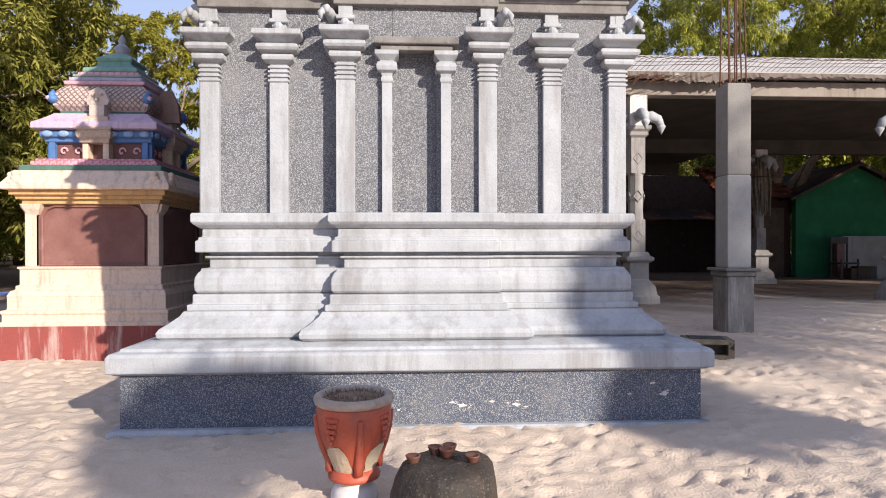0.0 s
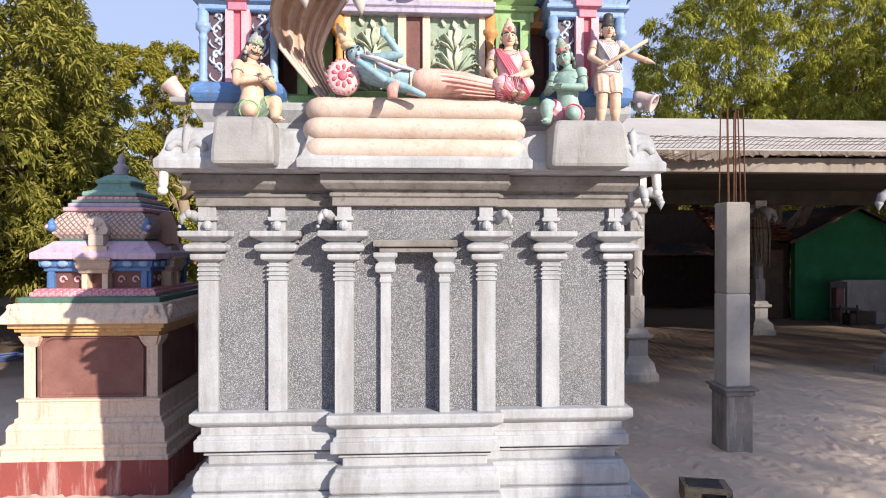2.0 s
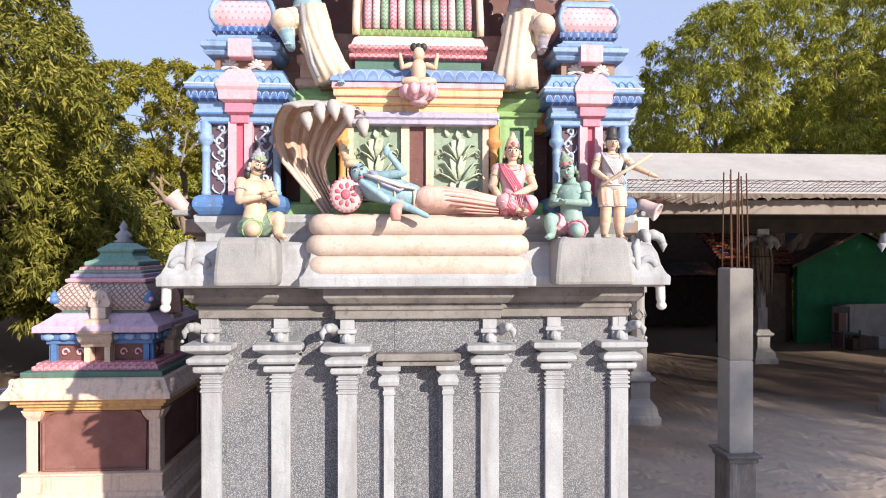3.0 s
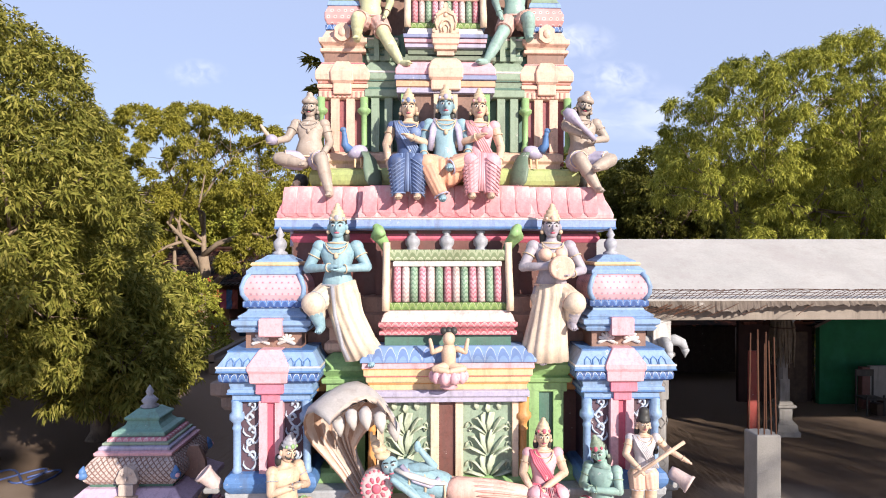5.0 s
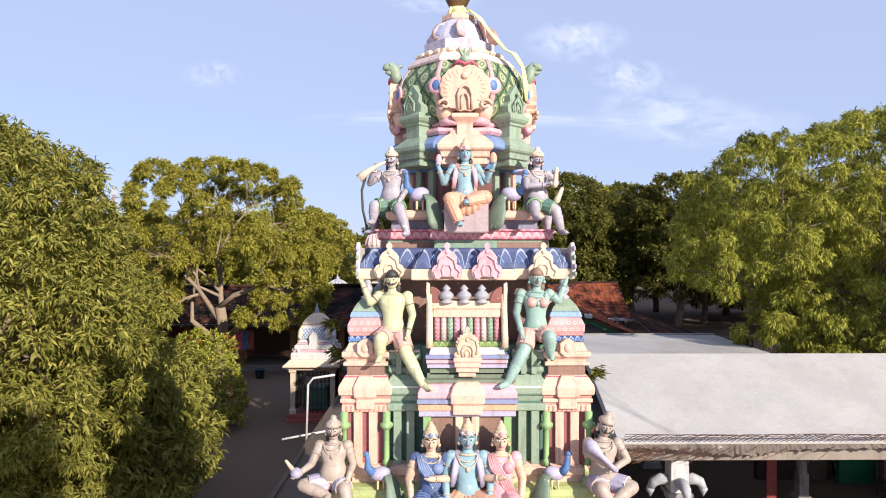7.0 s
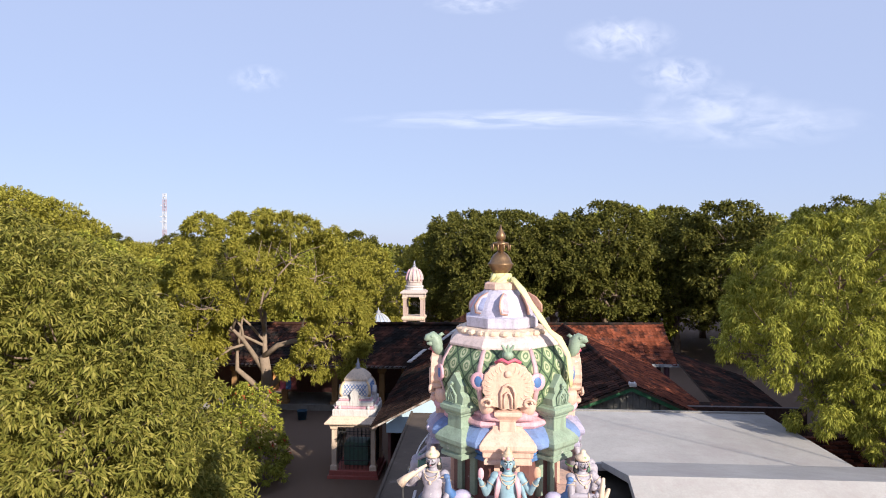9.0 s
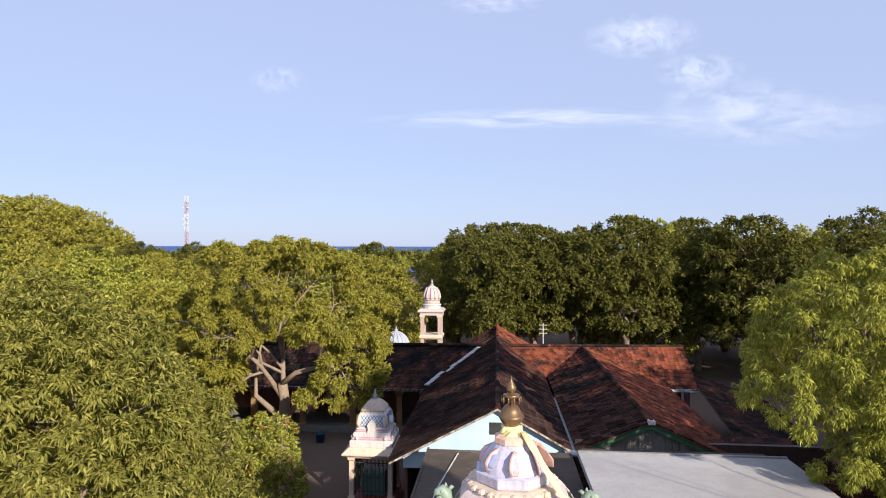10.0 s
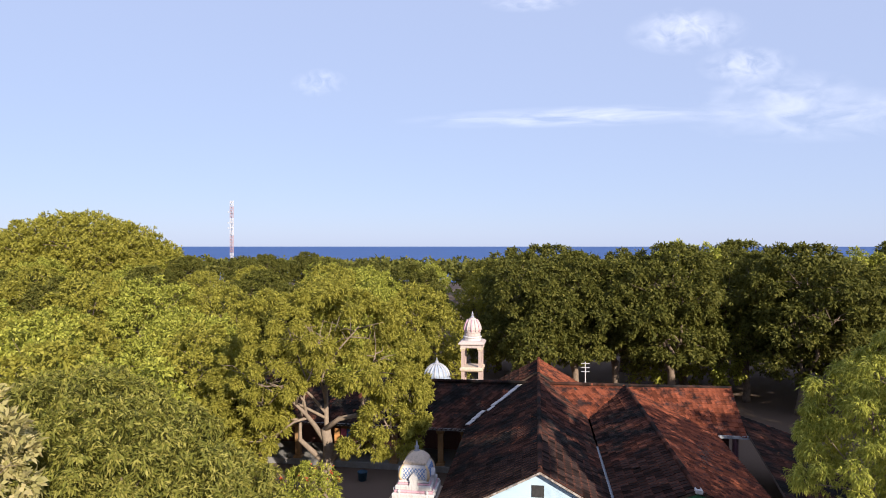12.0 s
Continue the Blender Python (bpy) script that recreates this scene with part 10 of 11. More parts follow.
    if crown == "tall":
        prof = [(0.052, 0.038), (0.060, 0.045), (0.060, 0.056), (0.050, 0.06), (0.054, 0.072), (0.050, 0.085), (0.040, 0.090), (0.043, 0.102), (0.038, 0.113), (0.026, 0.118), (0.028, 0.128), (0.016, 0.140), (0.018, 0.150), (0.004, 0.160)]
    elif crown == "turban":
        prof = [(0.058, 0.03), (0.070, 0.043), (0.070, 0.058), (0.058, 0.075), (0.048, 0.08), (0.038, 0.092), (0.026, 0.105), (0.028, 0.118), (0.016, 0.132), (0.002, 0.136)]
    elif crown == "hat":
        prof = [(0.058, 0.03), (0.062, 0.04), (0.062, 0.06), (0.056, 0.062), (0.052, 0.11), (0.045, 0.15), (0.02, 0.165), (0.002, 0.168)]
    else:
        prof = [(0.06, 0.03), (0.05, 0.06), (0.03, 0.085), (0.002, 0.095)]
    u = hu.orthogonal().normalized()
    w = hu.cross(u)
    rings(b, [[hd + hu * z * s + s * r * (math.cos(2 * math.pi * i / 14) * u + math.sin(2 * math.pi * i / 14) * w) for i in range(14)] for r, z in prof], 2 if crown in ("tall", "turban") else 3)
    if crown in ("tall", "turban"):
        blob(b, hd + hu * 0.062 * s + face * 0.052 * s, (0.018 * s, 0.012 * s, 0.022 * s), 4, 8, 5)
        for sg in (-1, 1):
            blob(b, hd + hu * 0.056 * s + face * 0.035 * s + side * sg * 0.042 * s, (0.012 * s, 0.012 * s, 0.014 * s), 4, 8, 5)
    # arms
    for q, sg in (("l", -1), ("r", 1)):
        blob(b, j("sh" + q) - Vector((0, 0, 0.004)) * s, (0.050 * s, 0.048 * s, 0.048 * s), top)
        limb(b, j("sh" + q), j("el" + q), 0.043 * s, 0.034 * s, 0)
        limb(b, j("el" + q), j("ha" + q), 0.033 * s, 0.023 * s, 0)
        dd = (j("ha" + q) - j("el" + q)).normalized()
        limb(b, j("ha" + q), j("ha" + q) + dd * 0.040 * s, 0.024 * s, 0.019 * s, 0)
        a1, a2 = frame_of(dd)
        for t in (-1, 0, 1):
            limb(b, j("ha" + q) + dd * 0.04 * s + a1 * t * 0.012 * s, j("ha" + q) + dd * 0.075 * s + a1 * t * 0.014 * s, 0.008 * s, 0.006 * s, 0, 6)
        for f in (0.45, 0.92):
            c = j("sh" + q).lerp(j("el" + q), f) if f < 0.5 else j("el" + q).lerp(j("ha" + q), f)
            dv = (j("el" + q) - j("sh" + q)) if f < 0.5 else dd
            b1, b2 = frame_of(dv)
            r = (0.044 if f < 0.5 else 0.029) * s
            tube(b, [c + r * (math.cos(k * math.pi / 6) * b1 + math.sin(k * math.pi / 6) * b2) for k in range(13)], 0.0045 * s, 5, 2)
    # legs
    for q in ("l", "r"):
        hi, kn, ft = j("hi" + q), j("kn" + q), j("ft" + q)
        if skirt in ("long", "saree"):
            folds(b, hi, kn, 0.086 * s, 0.068 * s, 1)
            folds(b, kn, kn.lerp(ft, 0.92), 0.068 * s, 0.050 * s, 1)
            blob(b, kn, (0.069 * s, 0.069 * s, 0.067 * s), 1)
            c = kn.lerp(ft, 0.92)
            b1, b2 = frame_of(ft - kn)
            tube(b, [c + 0.052 * s * (math.cos(k * math.pi / 6) * b1 + math.sin(k * math.pi / 6) * b2) for k in range(13)], 0.006 * s, 6, 4)
        else:
            limb(b, hi, kn, 0.074 * s, 0.056 * s, 0, 14)
            if skirt:
                folds(b, hi, hi.lerp(kn, 0.80), 0.086 * s, 0.074 * s, 1)
            limb(b, kn, kn.lerp(ft, 0.45), 0.056 * s, 0.054 * s, 0, 12)
            limb(b, kn.lerp(ft, 0.45), ft, 0.053 * s, 0.032 * s, 0, 12)
            if skirt:
                c = kn.lerp(hi, 0.2)
                b1, b2 = frame_of(kn - hi)
                tube(b, [c + 0.074 * s * (math.cos(k * math.pi / 6) * b1 + math.sin(k * math.pi / 6) * b2) for k in range(13)], 0.005 * s, 6, 4)
        toe = ft + (Vector(J["to" + q]) * s if "to" + q in J else fwd * 0.08 * s - Vector((0, 0, 0.012 * s)))
        limb(b, ft, toe, 0.032 * s, 0.024 * s, 0)
        b1, b2 = frame_of(toe - ft)
        td = (toe - ft).normalized()
        for t in (-1.5, -0.5, 0.5, 1.5):
            limb(b, toe + b1 * t * 0.011 * s, toe + td * 0.026 * s + b1 * t * 0.012 * s, 0.008 * s, 0.006 * s, 0, 6)
    if skirt == "saree":
        # pleats between the shins and bands of the border cloth
        m0, m1 = j("knl").lerp(j("knr"), 0.5), j("ftl").lerp(j("ftr"), 0.5)
        for q in range(7):
            f = (q - 3) * 0.014
            tube(b, [pel + across * f * 0.5 * s + fwd * 0.10 * s, m0 + across * f * s + fwd * 0.03 * s + Vector((0, 0, 0.055 * s)), m0.lerp(m1, 0.5) + across * f * 1.1 * s + fwd * 0.025 * s, m1 + across * f * 1.5 * s + fwd * 0.02 * s + Vector((0, 0, 0.03 * s))], 0.013 * s, 6, 4 if q % 3 == 0 else 1)
        for q in ("l", "r"):
            kn, ft = j("kn" + q), j("ft" + q)
            b1, b2 = frame_of(ft - kn)
            for f in (0.06, 0.17, 0.28, 0.39, 0.50, 0.61, 0.72, 0.83):
                c = kn.lerp(ft, f)
                r = (0.0700 - 0.019 * f) * s
                sl = 0.045 if q == "l" else -0.045
                tube(b, [c + r * (math.cos(k * math.pi / 8) * b1 + math.sin(k * math.pi / 8) * b2) + (kn - ft).normalized() * sl * s * (math.cos(k * math.pi / 8) * b1 + math.sin(k * math.pi / 8) * b2).dot(across) for k in range(17)], 0.0042 * s, 5, 4)
            hi = j("hi" + q)
            b1, b2 = frame_of(kn - hi)
            for f in (0.25, 0.45, 0.65, 0.85):
                c = hi.lerp(kn, f)
                r = (0.088 - 0.018 * f) * s
                tube(b, [c + r * (math.cos(k * math.pi / 8) * b1 + math.sin(k * math.pi / 8) * b2) for k in range(17)], 0.0042 * s, 5, 4)
    if lap:
        # cloth hung between the knees
        k0, k1 = j("knl"), j("knr")
        lo = []
        for q in range(33):
            f = q / 32
            p = k0.lerp(k1, f)
            sag = math.sin(math.pi * f)
            w_ = 0.010 * s * math.cos(f * math.pi * lap)
            front = [pel + across * (f - 0.5) * 0.14 * s + fwd * 0.085 * s + Vector((0, 0, 0.045 * s)), p.lerp(pel, 0.45) + Vector((0, 0, 0.062 * s - 0.02 * s * sag + w_)), p + fwd * (0.02 * s + w_) + Vector((0, 0, 0.055 * s - 0.035 * s * sag)),
                     p + fwd * (0.05 * s + w_) - Vector((0, 0, (0.01 + 0.035 * sag) * s)), p + fwd * (0.035 * s + w_) - Vector((0, 0, (0.05 + 0.075 * sag) * s)), p + fwd * (0.015 * s + w_) - Vector((0, 0, (0.06 + 0.10 * sag) * s))]
            lo.append(front + [x_ - fwd * 0.03 * s - Vector((0, 0, 0.02 * s)) for x_ in reversed(front)])
        rings(b, lo, 1)
    # belt and necklaces
    for f, r, m_ in ((0.06, 0.116, 4),) if bare else ((0.06, 0.116, 4), (0.95, 0.066, 2)):
        c = pel.lerp(neck, f)
        tube(b, [c + s * (r * math.cos(k * math.pi / 8) * across + r * 0.8 * math.sin(k * math.pi / 8) * fwd) for k in range(17)], 0.008 * s, 6, m_)
    for dep, r in (() if bare else ((0.14, 0.0035), (0.26, 0.0045))):
        tube(b, [pel.lerp(neck, 0.97 - dep * math.sin(math.pi * k / 8)) + across * s * 0.075 * math.cos(math.pi * k / 8) + fwd * s * (0.052 + 0.034 * math.sin(math.pi * k / 8)) for k in range(9)], r * s, 5, 2)
    if not top and not bare:
        blob(b, pel.lerp(neck, 0.68) + fwd * 0.09 * s, (0.016 * s, 0.010 * s, 0.022 * s), 2, 8, 5)
    if shawl:
        for sg in (-1, 1):
            tube(b, [pel.lerp(neck, 0.3) + across * sg * 0.115 * s + fwd * 0.06 * s, pel.lerp(neck, 0.7) + across * sg * 0.095 * s + fwd * 0.085 * s, pel.lerp(neck, 0.98) + across * sg * 0.07 * s, pel.lerp(neck, 0.7) + across * sg * 0.11 * s - fwd * 0.065 * s], [0.028 * s, 0.034 * s, 0.026 * s, 0.022 * s], 7, 4, 0.5)
    if extra:
        extra(b, s)
    o = part("statue", b, list(mats) + [WHITE, ROSE], None, "", smooth=True)
    o.location = V(CX, CY, 0) + V(*at)
    o.rotation_euler = (0, 0, turn)
    tagged(o, label, "statue", "statues on the tower")
    return o


def stand(dx=0.0):
    return dict(pelvis=(0, 0, 0.50), neck=(0, 0, 0.84), head=(0, -0.01, 0.935), shl=(-0.125, 0, 0.80), shr=(0.125, 0, 0.80), ell=(-0.19, -0.02, 0.64), elr=(0.19, -0.02, 0.64), hal=(-0.07, -0.12, 0.62), har=(0.07, -0.12, 0.62),
                hil=(-0.06, 0, 0.48), hir=(0.06, 0, 0.48), knl=(-0.06, -0.02, 0.27), knr=(0.07, -0.02, 0.27), ftl=(-0.07, 0, 0.03), ftr=(0.08, 0, 0.03))


def seat(**kw):
    """Seated on a ledge, both legs hanging; z = 0 at the seat."""
    d = dict(pelvis=(0, 0, 0.06), neck=(0, 0.0, 0.41), head=(0, -0.01, 0.505), shl=(-0.12, 0, 0.37), shr=(0.12, 0, 0.37), ell=(-0.17, -0.04, 0.22), elr=(0.17, -0.04, 0.22), hal=(-0.10, -0.16, 0.13), har=(0.10, -0.16, 0.13),
             hil=(-0.06, -0.02, 0.05), hir=(0.06, -0.02, 0.05), knl=(-0.08, -0.22, 0.06), knr=(0.08, -0.22, 0.06), ftl=(-0.07, -0.22, -0.19), ftr=(0.07, -0.22, -0.19))
    d.update(kw)
    return d


# lowest ledge: kneeling devotees, reclining deity on the serpent, consort, flute player
KNEEL = seat(pelvis=(0, 0, 0.11), neck=(0, 0, 0.47), head=(0.01, -0.02, 0.565), shl=(-0.112, 0, 0.43), shr=(0.112, 0, 0.43), ell=(-0.15, -0.05, 0.29), elr=(0.15, -0.06, 0.29), hal=(0.0, -0.14, 0.33), har=(0.02, -0.14, 0.33),
             hil=(-0.055, 0, 0.09), hir=(0.055, 0, 0.09), knl=(-0.10, -0.16, 0.07), knr=(0.12, -0.14, 0.16), ftl=(-0.04, 0.02, 0.03), ftr=(0.11, -0.15, 0.03))
figure("cream kneeling statue with folded palms and tall cap", (-1.05, -1.58, 3.09), 0.83, KNEEL, [FLESH, PALEG, GREYP, BLACK, GREEN], crown="tall", skirt="short", moustache=True, turn=0.75, bare=True)
K2 = dict(KNEEL)
K2.update(knl=(-0.13, -0.14, 0.16), ftl=(-0.12, -0.15, 0.03), knr=(0.09, -0.16, 0.07), ftr=(0.04, 0.02, 0.03), hal=(-0.05, -0.15, 0.30), har=(-0.03, -0.15, 0.30), head=(-0.02, -0.03, 0.565))
figure("green monkey-faced kneeling statue with pink waistcloth", (1.00, -1.60, 3.09), 0.80, K2, [TEALS, PINK, PALEG, BLACK, ROSE], crown="tall", skirt="short", turn=-0.55, bare=True)
SD = stand()
SD.update(ell=(-0.19, -0.06, 0.66), hal=(-0.10, -0.17, 0.56), elr=(0.22, -0.03, 0.70), har=(0.36, -0.10, 0.62))


def flute(b, s):
    tube(b, [V(-0.16, -0.20, 0.50) * s, V(0.34, -0.15, 0.80) * s], 0.018 * s, 8, 2)
    for k in range(6):
        blob(b, V(0.12 + 0.02 * (k % 2), 0.0 + 0.04 * k, 0.72 - 0.06 * k) * s, (0.025 * s, 0.03 * s, 0.04 * s), 3, 8, 6)


figure("cream standing statue in black cap holding a stick", (1.265, -1.60, 3.095), 0.67, SD, [FLESH, PEACH, FLESH, BLACK, paint("shirt_white_paint", (0.62, 0.58, 0.62))], crown="hat", skirt="short", extra=flute, top=4)
figure("small seated consort statue in a rose sari", (0.605, -1.62, 3.255), 0.79, seat(knl=(-0.08, -0.15, 0.09), knr=(0.12, -0.13, 0.08), ftl=(0.02, -0.10, 0.03), ftr=(0.08, -0.10, 0.02), hal=(-0.10, -0.15, 0.09), har=(-0.06, -0.17, 0.11)),
       [FLESH, PINK, GOLD, BLACK, ROSE], crown="tall", skirt="saree", top=1)

# serpent couch with its spread hood
SERP = surface("serpent_paint", (0.62, 0.52, 0.455), (0.54, 0.43, 0.365), scale=7, rough=0.6, grain=60, bump=0.25, stain=(0.46, 0.29, 0.20), stain_at=(0.52, 0.74), mould=(30.0, 0.56, 0.68, (0.30, 0.18, 0.13), 0.5))
b = BM()
for k, (z, hw, yf, r) in enumerate(((2.915, 0.725, -1.73, 0.078), (3.048, 0.72, -1.725, 0.076), (3.178, 0.705, -1.715, 0.074))):
    loops = []
    path = []
    d, rc = 0.30, 0.13
    for i in range(9):
        a = math.pi * (1 + 0.5 * i / 8)
        path.append((-hw + rc + rc * math.cos(a), yf + rc + rc * math.sin(a)))
    for i in range(9):
        a = math.pi * (1.5 + 0.5 * i / 8)
        path.append((hw - rc + rc * math.cos(a), yf + rc + rc * math.sin(a)))
    for i in range(9):
        a = math.pi * (0.5 * i / 8)
        path.append((hw - rc + rc * math.cos(a), yf + 2 * rc + 0.12 + rc * math.sin(a)))
    for i in range(9):
        a = math.pi * (0.5 + 0.5 * i / 8)
        path.append((-hw + rc + rc * math.cos(a), yf + 2 * rc + 0.12 + rc * math.sin(a)))
    n = 10
    for q in range(n + 1):
        a = -math.pi / 2 + math.pi * q / n
        loops.append([(x, y, z + r * math.sin(a)) for x, y in offset(path, r * math.cos(a) - r)])
    rings(b, loops, 0)
# neck rising at the left, broad ribbed hood bent forwards with small heads at its rim
cols = 33
rows_ = []
spine = [(-0.50, -1.56, 3.16, 0.06), (-0.56, -1.53, 3.28, 0.07), (-0.63, -1.51, 3.40, 0.085), (-0.70, -1.50, 3.52, 0.11), (-0.745, -1.51, 3.63, 0.145), (-0.745, -1.54, 3.73, 0.185), (-0.715, -1.59, 3.835, 0.215), (-0.66, -1.66, 3.915, 0.235), (-0.60, -1.75, 3.955, 0.235), (-0.545, -1.84, 3.945, 0.225), (-0.51, -1.90, 3.905, 0.205)]
for k, (x, y, z, hw) in enumerate(spine):
    row = []
    for i in range(cols):
        u = -1 + 2 * i / (cols - 1)
        rib = 0.017 * math.cos(u * 19) * (1 if k < 8 else 0.4)
        row.append(V(x + hw * u * 0.95, y + hw * 0.9 * (1 - u * u) - 0.45 * hw * abs(u) ** 1.5 + rib, z - 0.42 * u * u * hw - 0.10 * u * hw))
    back = [p + V(0, 0.05, 0.03) for p in reversed(row)]
    rows_.append(row + back)
nf = len(b.faces)
rings(b, rows_, 0)
b.faces.ensure_lookup_table()
for k in range(nf, len(b.faces) - 2):
    q = (k - nf) % (2 * cols)
    if q >= cols - 1:
        b.faces[k].material_index = 1
    elif math.cos((-1 + 2 * (q + 0.5) / (cols - 1)) * 19) > 0.2 and (k - nf) // (2 * cols) < 8:
        b.faces[k].material_index = 2
for i in range(5):
    u = -0.9 + 0.45 * i
    x, z = -0.51 + 0.185 * u, 3.90 - 0.085 * u * u - 0.02 * u
    tube(b, [(x, -1.85, z - 0.0), (x, -1.885 + 0.05 * abs(u), z - 0.015), (x + 0.008, -1.915 + 0.06 * abs(u), z - 0.05), (x + 0.014, -1.915 + 0.06 * abs(u), z - 0.085), (x + 0.016, -1.905 + 0.06 * abs(u), z - 0.115)], [0.022, 0.040, 0.036, 0.020, 0.005], 10, 1)
o = part("statue", b, [SERP, surface("bare_grey_plaster", (0.55, 0.51, 0.49), (0.46, 0.42, 0.40), scale=9, rough=0.75, grain=70, bump=0.2, stain=(0.33, 0.28, 0.26), stain_at=(0.55, 0.8)), surface("serpent_groove_paint", (0.40, 0.25, 0.18), (0.52, 0.36, 0.28), scale=8, rough=0.7, grain=60, bump=0.2, stain=(0.26, 0.14, 0.09), stain_at=(0.5, 0.74))], None, smooth=True)
o.location = (CX, CY, 0)
tagged(o, "coiled serpent couch statue with a spread hood", "statue", "statues on the tower")

b = BM()   # the reclining figure, one mesh
mt = [BLUES, paint("robe_peach_paint", (0.84, 0.52, 0.44)), GOLD, BLACK, paint("robe_coral_paint", (0.74, 0.38, 0.33)), LILAC, ROSE, WHITE, paint("pillow_pink_paint", (0.72, 0.55, 0.55))]
lathe(b, [(0.02, -0.07), (0.06, -0.066), (0.08, -0.05), (0.083, 0.0), (0.08, 0.05), (0.02, 0.07)], 20, (0, 0, 0), 8)
lathe(b, [(0.004, -0.082), (0.018, -0.080), (0.024, -0.072), (0.02, -0.05)], 14, (0, 0, 0), 6)
for i in range(9):
    a = 2 * math.pi * i / 9
    tube(b, [(0.028 * math.cos(a), 0.028 * math.sin(a), -0.070), (0.046 * math.cos(a), 0.046 * math.sin(a), -0.066), (0.06 * math.cos(a), 0.06 * math.sin(a), -0.060)], [0.004, 0.012, 0.003], 6, 6)
for i in range(22):
    a = 2 * math.pi * i / 22
    blob(b, (0.078 * math.cos(a), 0.078 * math.sin(a), -0.052), (0.007, 0.007, 0.007), 6, 6, 4)
for v in b.verts:
    v.co = V(-0.455 + v.co.x * 1.25, -1.66 + v.co.z * 1.0, 3.335 + v.co.y * 1.35)
limb(b, (-0.29, -1.66, 3.40), (-0.03, -1.66, 3.32), 0.100, 0.084, 0, 14)
limb(b, (-0.03, -1.66, 3.31), (0.05, -1.66, 3.295), 0.078, 0.08, 1, 14)
for dy, dz in ((-0.04, 0.02), (0.05, -0.02)):
    limb(b, (0.05, -1.66 + dy, 3.295 + dz), (0.27, -1.66 + dy, 3.29 + dz), 0.082, 0.068, 1, 12)
    limb(b, (0.27, -1.66 + dy, 3.29 + dz), (0.50, -1.66 + dy, 3.265 + dz), 0.068, 0.046, 1, 12)
    limb(b, (0.50, -1.67 + dy, 3.265 + dz), (0.56, -1.68 + dy, 3.30 + dz), 0.028, 0.02, 0)
for k in range(8):
    a = 0.25 + 0.33 * k
    tube(b, [(0.02 + 0.035 * k, -1.68 - 0.088 * math.sin(a), 3.30 + 0.092 * math.cos(a)), (0.16 + 0.02 * k, -1.69 - 0.084 * math.sin(a), 3.30 + 0.086 * math.cos(a)), (0.32, -1.69 - 0.076 * math.sin(a), 3.29 + 0.078 * math.cos(a)), (0.50, -1.69 - 0.058 * math.sin(a), 3.265 + 0.058 * math.cos(a))], [0.005, 0.009, 0.008, 0.004], 6, 4)
blob(b, (-0.375, -1.70, 3.475), (0.055, 0.055, 0.06), 0)
blob(b, (-0.385, -1.685, 3.485), (0.058, 0.05, 0.062), 3)
limb(b, (-0.365, -1.75, 3.475), (-0.36, -1.755, 3.46), 0.006, 0.010, 0, 6)
for k, (r, f) in enumerate(((0.056, 0.04), (0.046, 0.09), (0.036, 0.13), (0.022, 0.17), (0.012, 0.20))):
    blob(b, (-0.40 - f * 0.45, -1.68, 3.50 + f * 0.75), (r, r, 0.03), 2)
limb(b, (-0.25, -1.70, 3.45), (-0.10, -1.73, 3.475), 0.034, 0.027, 0)
limb(b, (-0.10, -1.73, 3.475), (-0.185, -1.75, 3.585), 0.026, 0.018, 0)
blob(b, (-0.20, -1.755, 3.605), (0.022, 0.014, 0.036), 0)
limb(b, (-0.31, -1.73, 3.38), (-0.20, -1.79, 3.30), 0.032, 0.026, 0)
limb(b, (-0.20, -1.79, 3.30), (-0.35, -1.78, 3.41), 0.025, 0.019, 0)
limb(b, (-0.20, -1.74, 3.31), (-0.06, -1.79, 3.25), 0.030, 0.025, 0)
limb(b, (-0.06, -1.79, 3.25), (0.045, -1.81, 3.20), 0.024, 0.018, 0)
for sg in (-1, 1):
    blob(b, (-0.372 + sg * 0.022, -1.752, 3.487 + sg * 0.006), (0.013, 0.006, 0.008), 7, 8, 5)
    blob(b, (-0.372 + sg * 0.022, -1.757, 3.487 + sg * 0.006), (0.006, 0.004, 0.007), 3, 6, 4)
    tube(b, [(-0.372 + sg * 0.008, -1.753, 3.503), (-0.372 + sg * 0.024, -1.752, 3.510 + sg * 0.006), (-0.372 + sg * 0.040, -1.74, 3.503 + sg * 0.008)], 0.004, 5, 3)
tube(b, [(-0.375, -1.755, 3.437), (-0.36, -1.757, 3.440), (-0.345, -1.752, 3.442)], [0.003, 0.006, 0.003], 5, 6)
for x_, r_ in ((-0.27, 0.088), (-0.17, 0.082), (-0.05, 0.078)):
    z_ = 3.40 - (x_ + 0.30) * 0.333
    tube(b, [(x_ + 0.02 * math.sin(k * math.pi / 8), -1.66 + (r_ + 0.012) * math.sin(k * math.pi / 8 + math.pi), z_ + r_ * math.cos(k * math.pi / 8)) for k in range(17)], 0.008, 5, 2)
tube(b, [(-0.30, -1.73, 3.48), (-0.22, -1.765, 3.40), (-0.12, -1.755, 3.36), (-0.06, -1.74, 3.40)], 0.022, 7, 5, 0.6)
tube(b, [(-0.34, -1.73, 3.46), (-0.24, -1.77, 3.43), (-0.12, -1.765, 3.39), (-0.02, -1.745, 3.37)], [0.02, 0.032, 0.030, 0.016], 8, 7, 0.5)
tube(b, [(-0.12, -1.75, 3.30), (-0.14, -1.83, 3.24), (-0.14, -1.85, 3.17)], [0.03, 0.04, 0.03], 7, 4, 0.5)
o = part("statue", b, mt, None, smooth=True)
o.location = (CX, CY, 0.032)
tagged(o, "blue reclining statue in peach robe on the serpent", "statue", "statues on the tower")

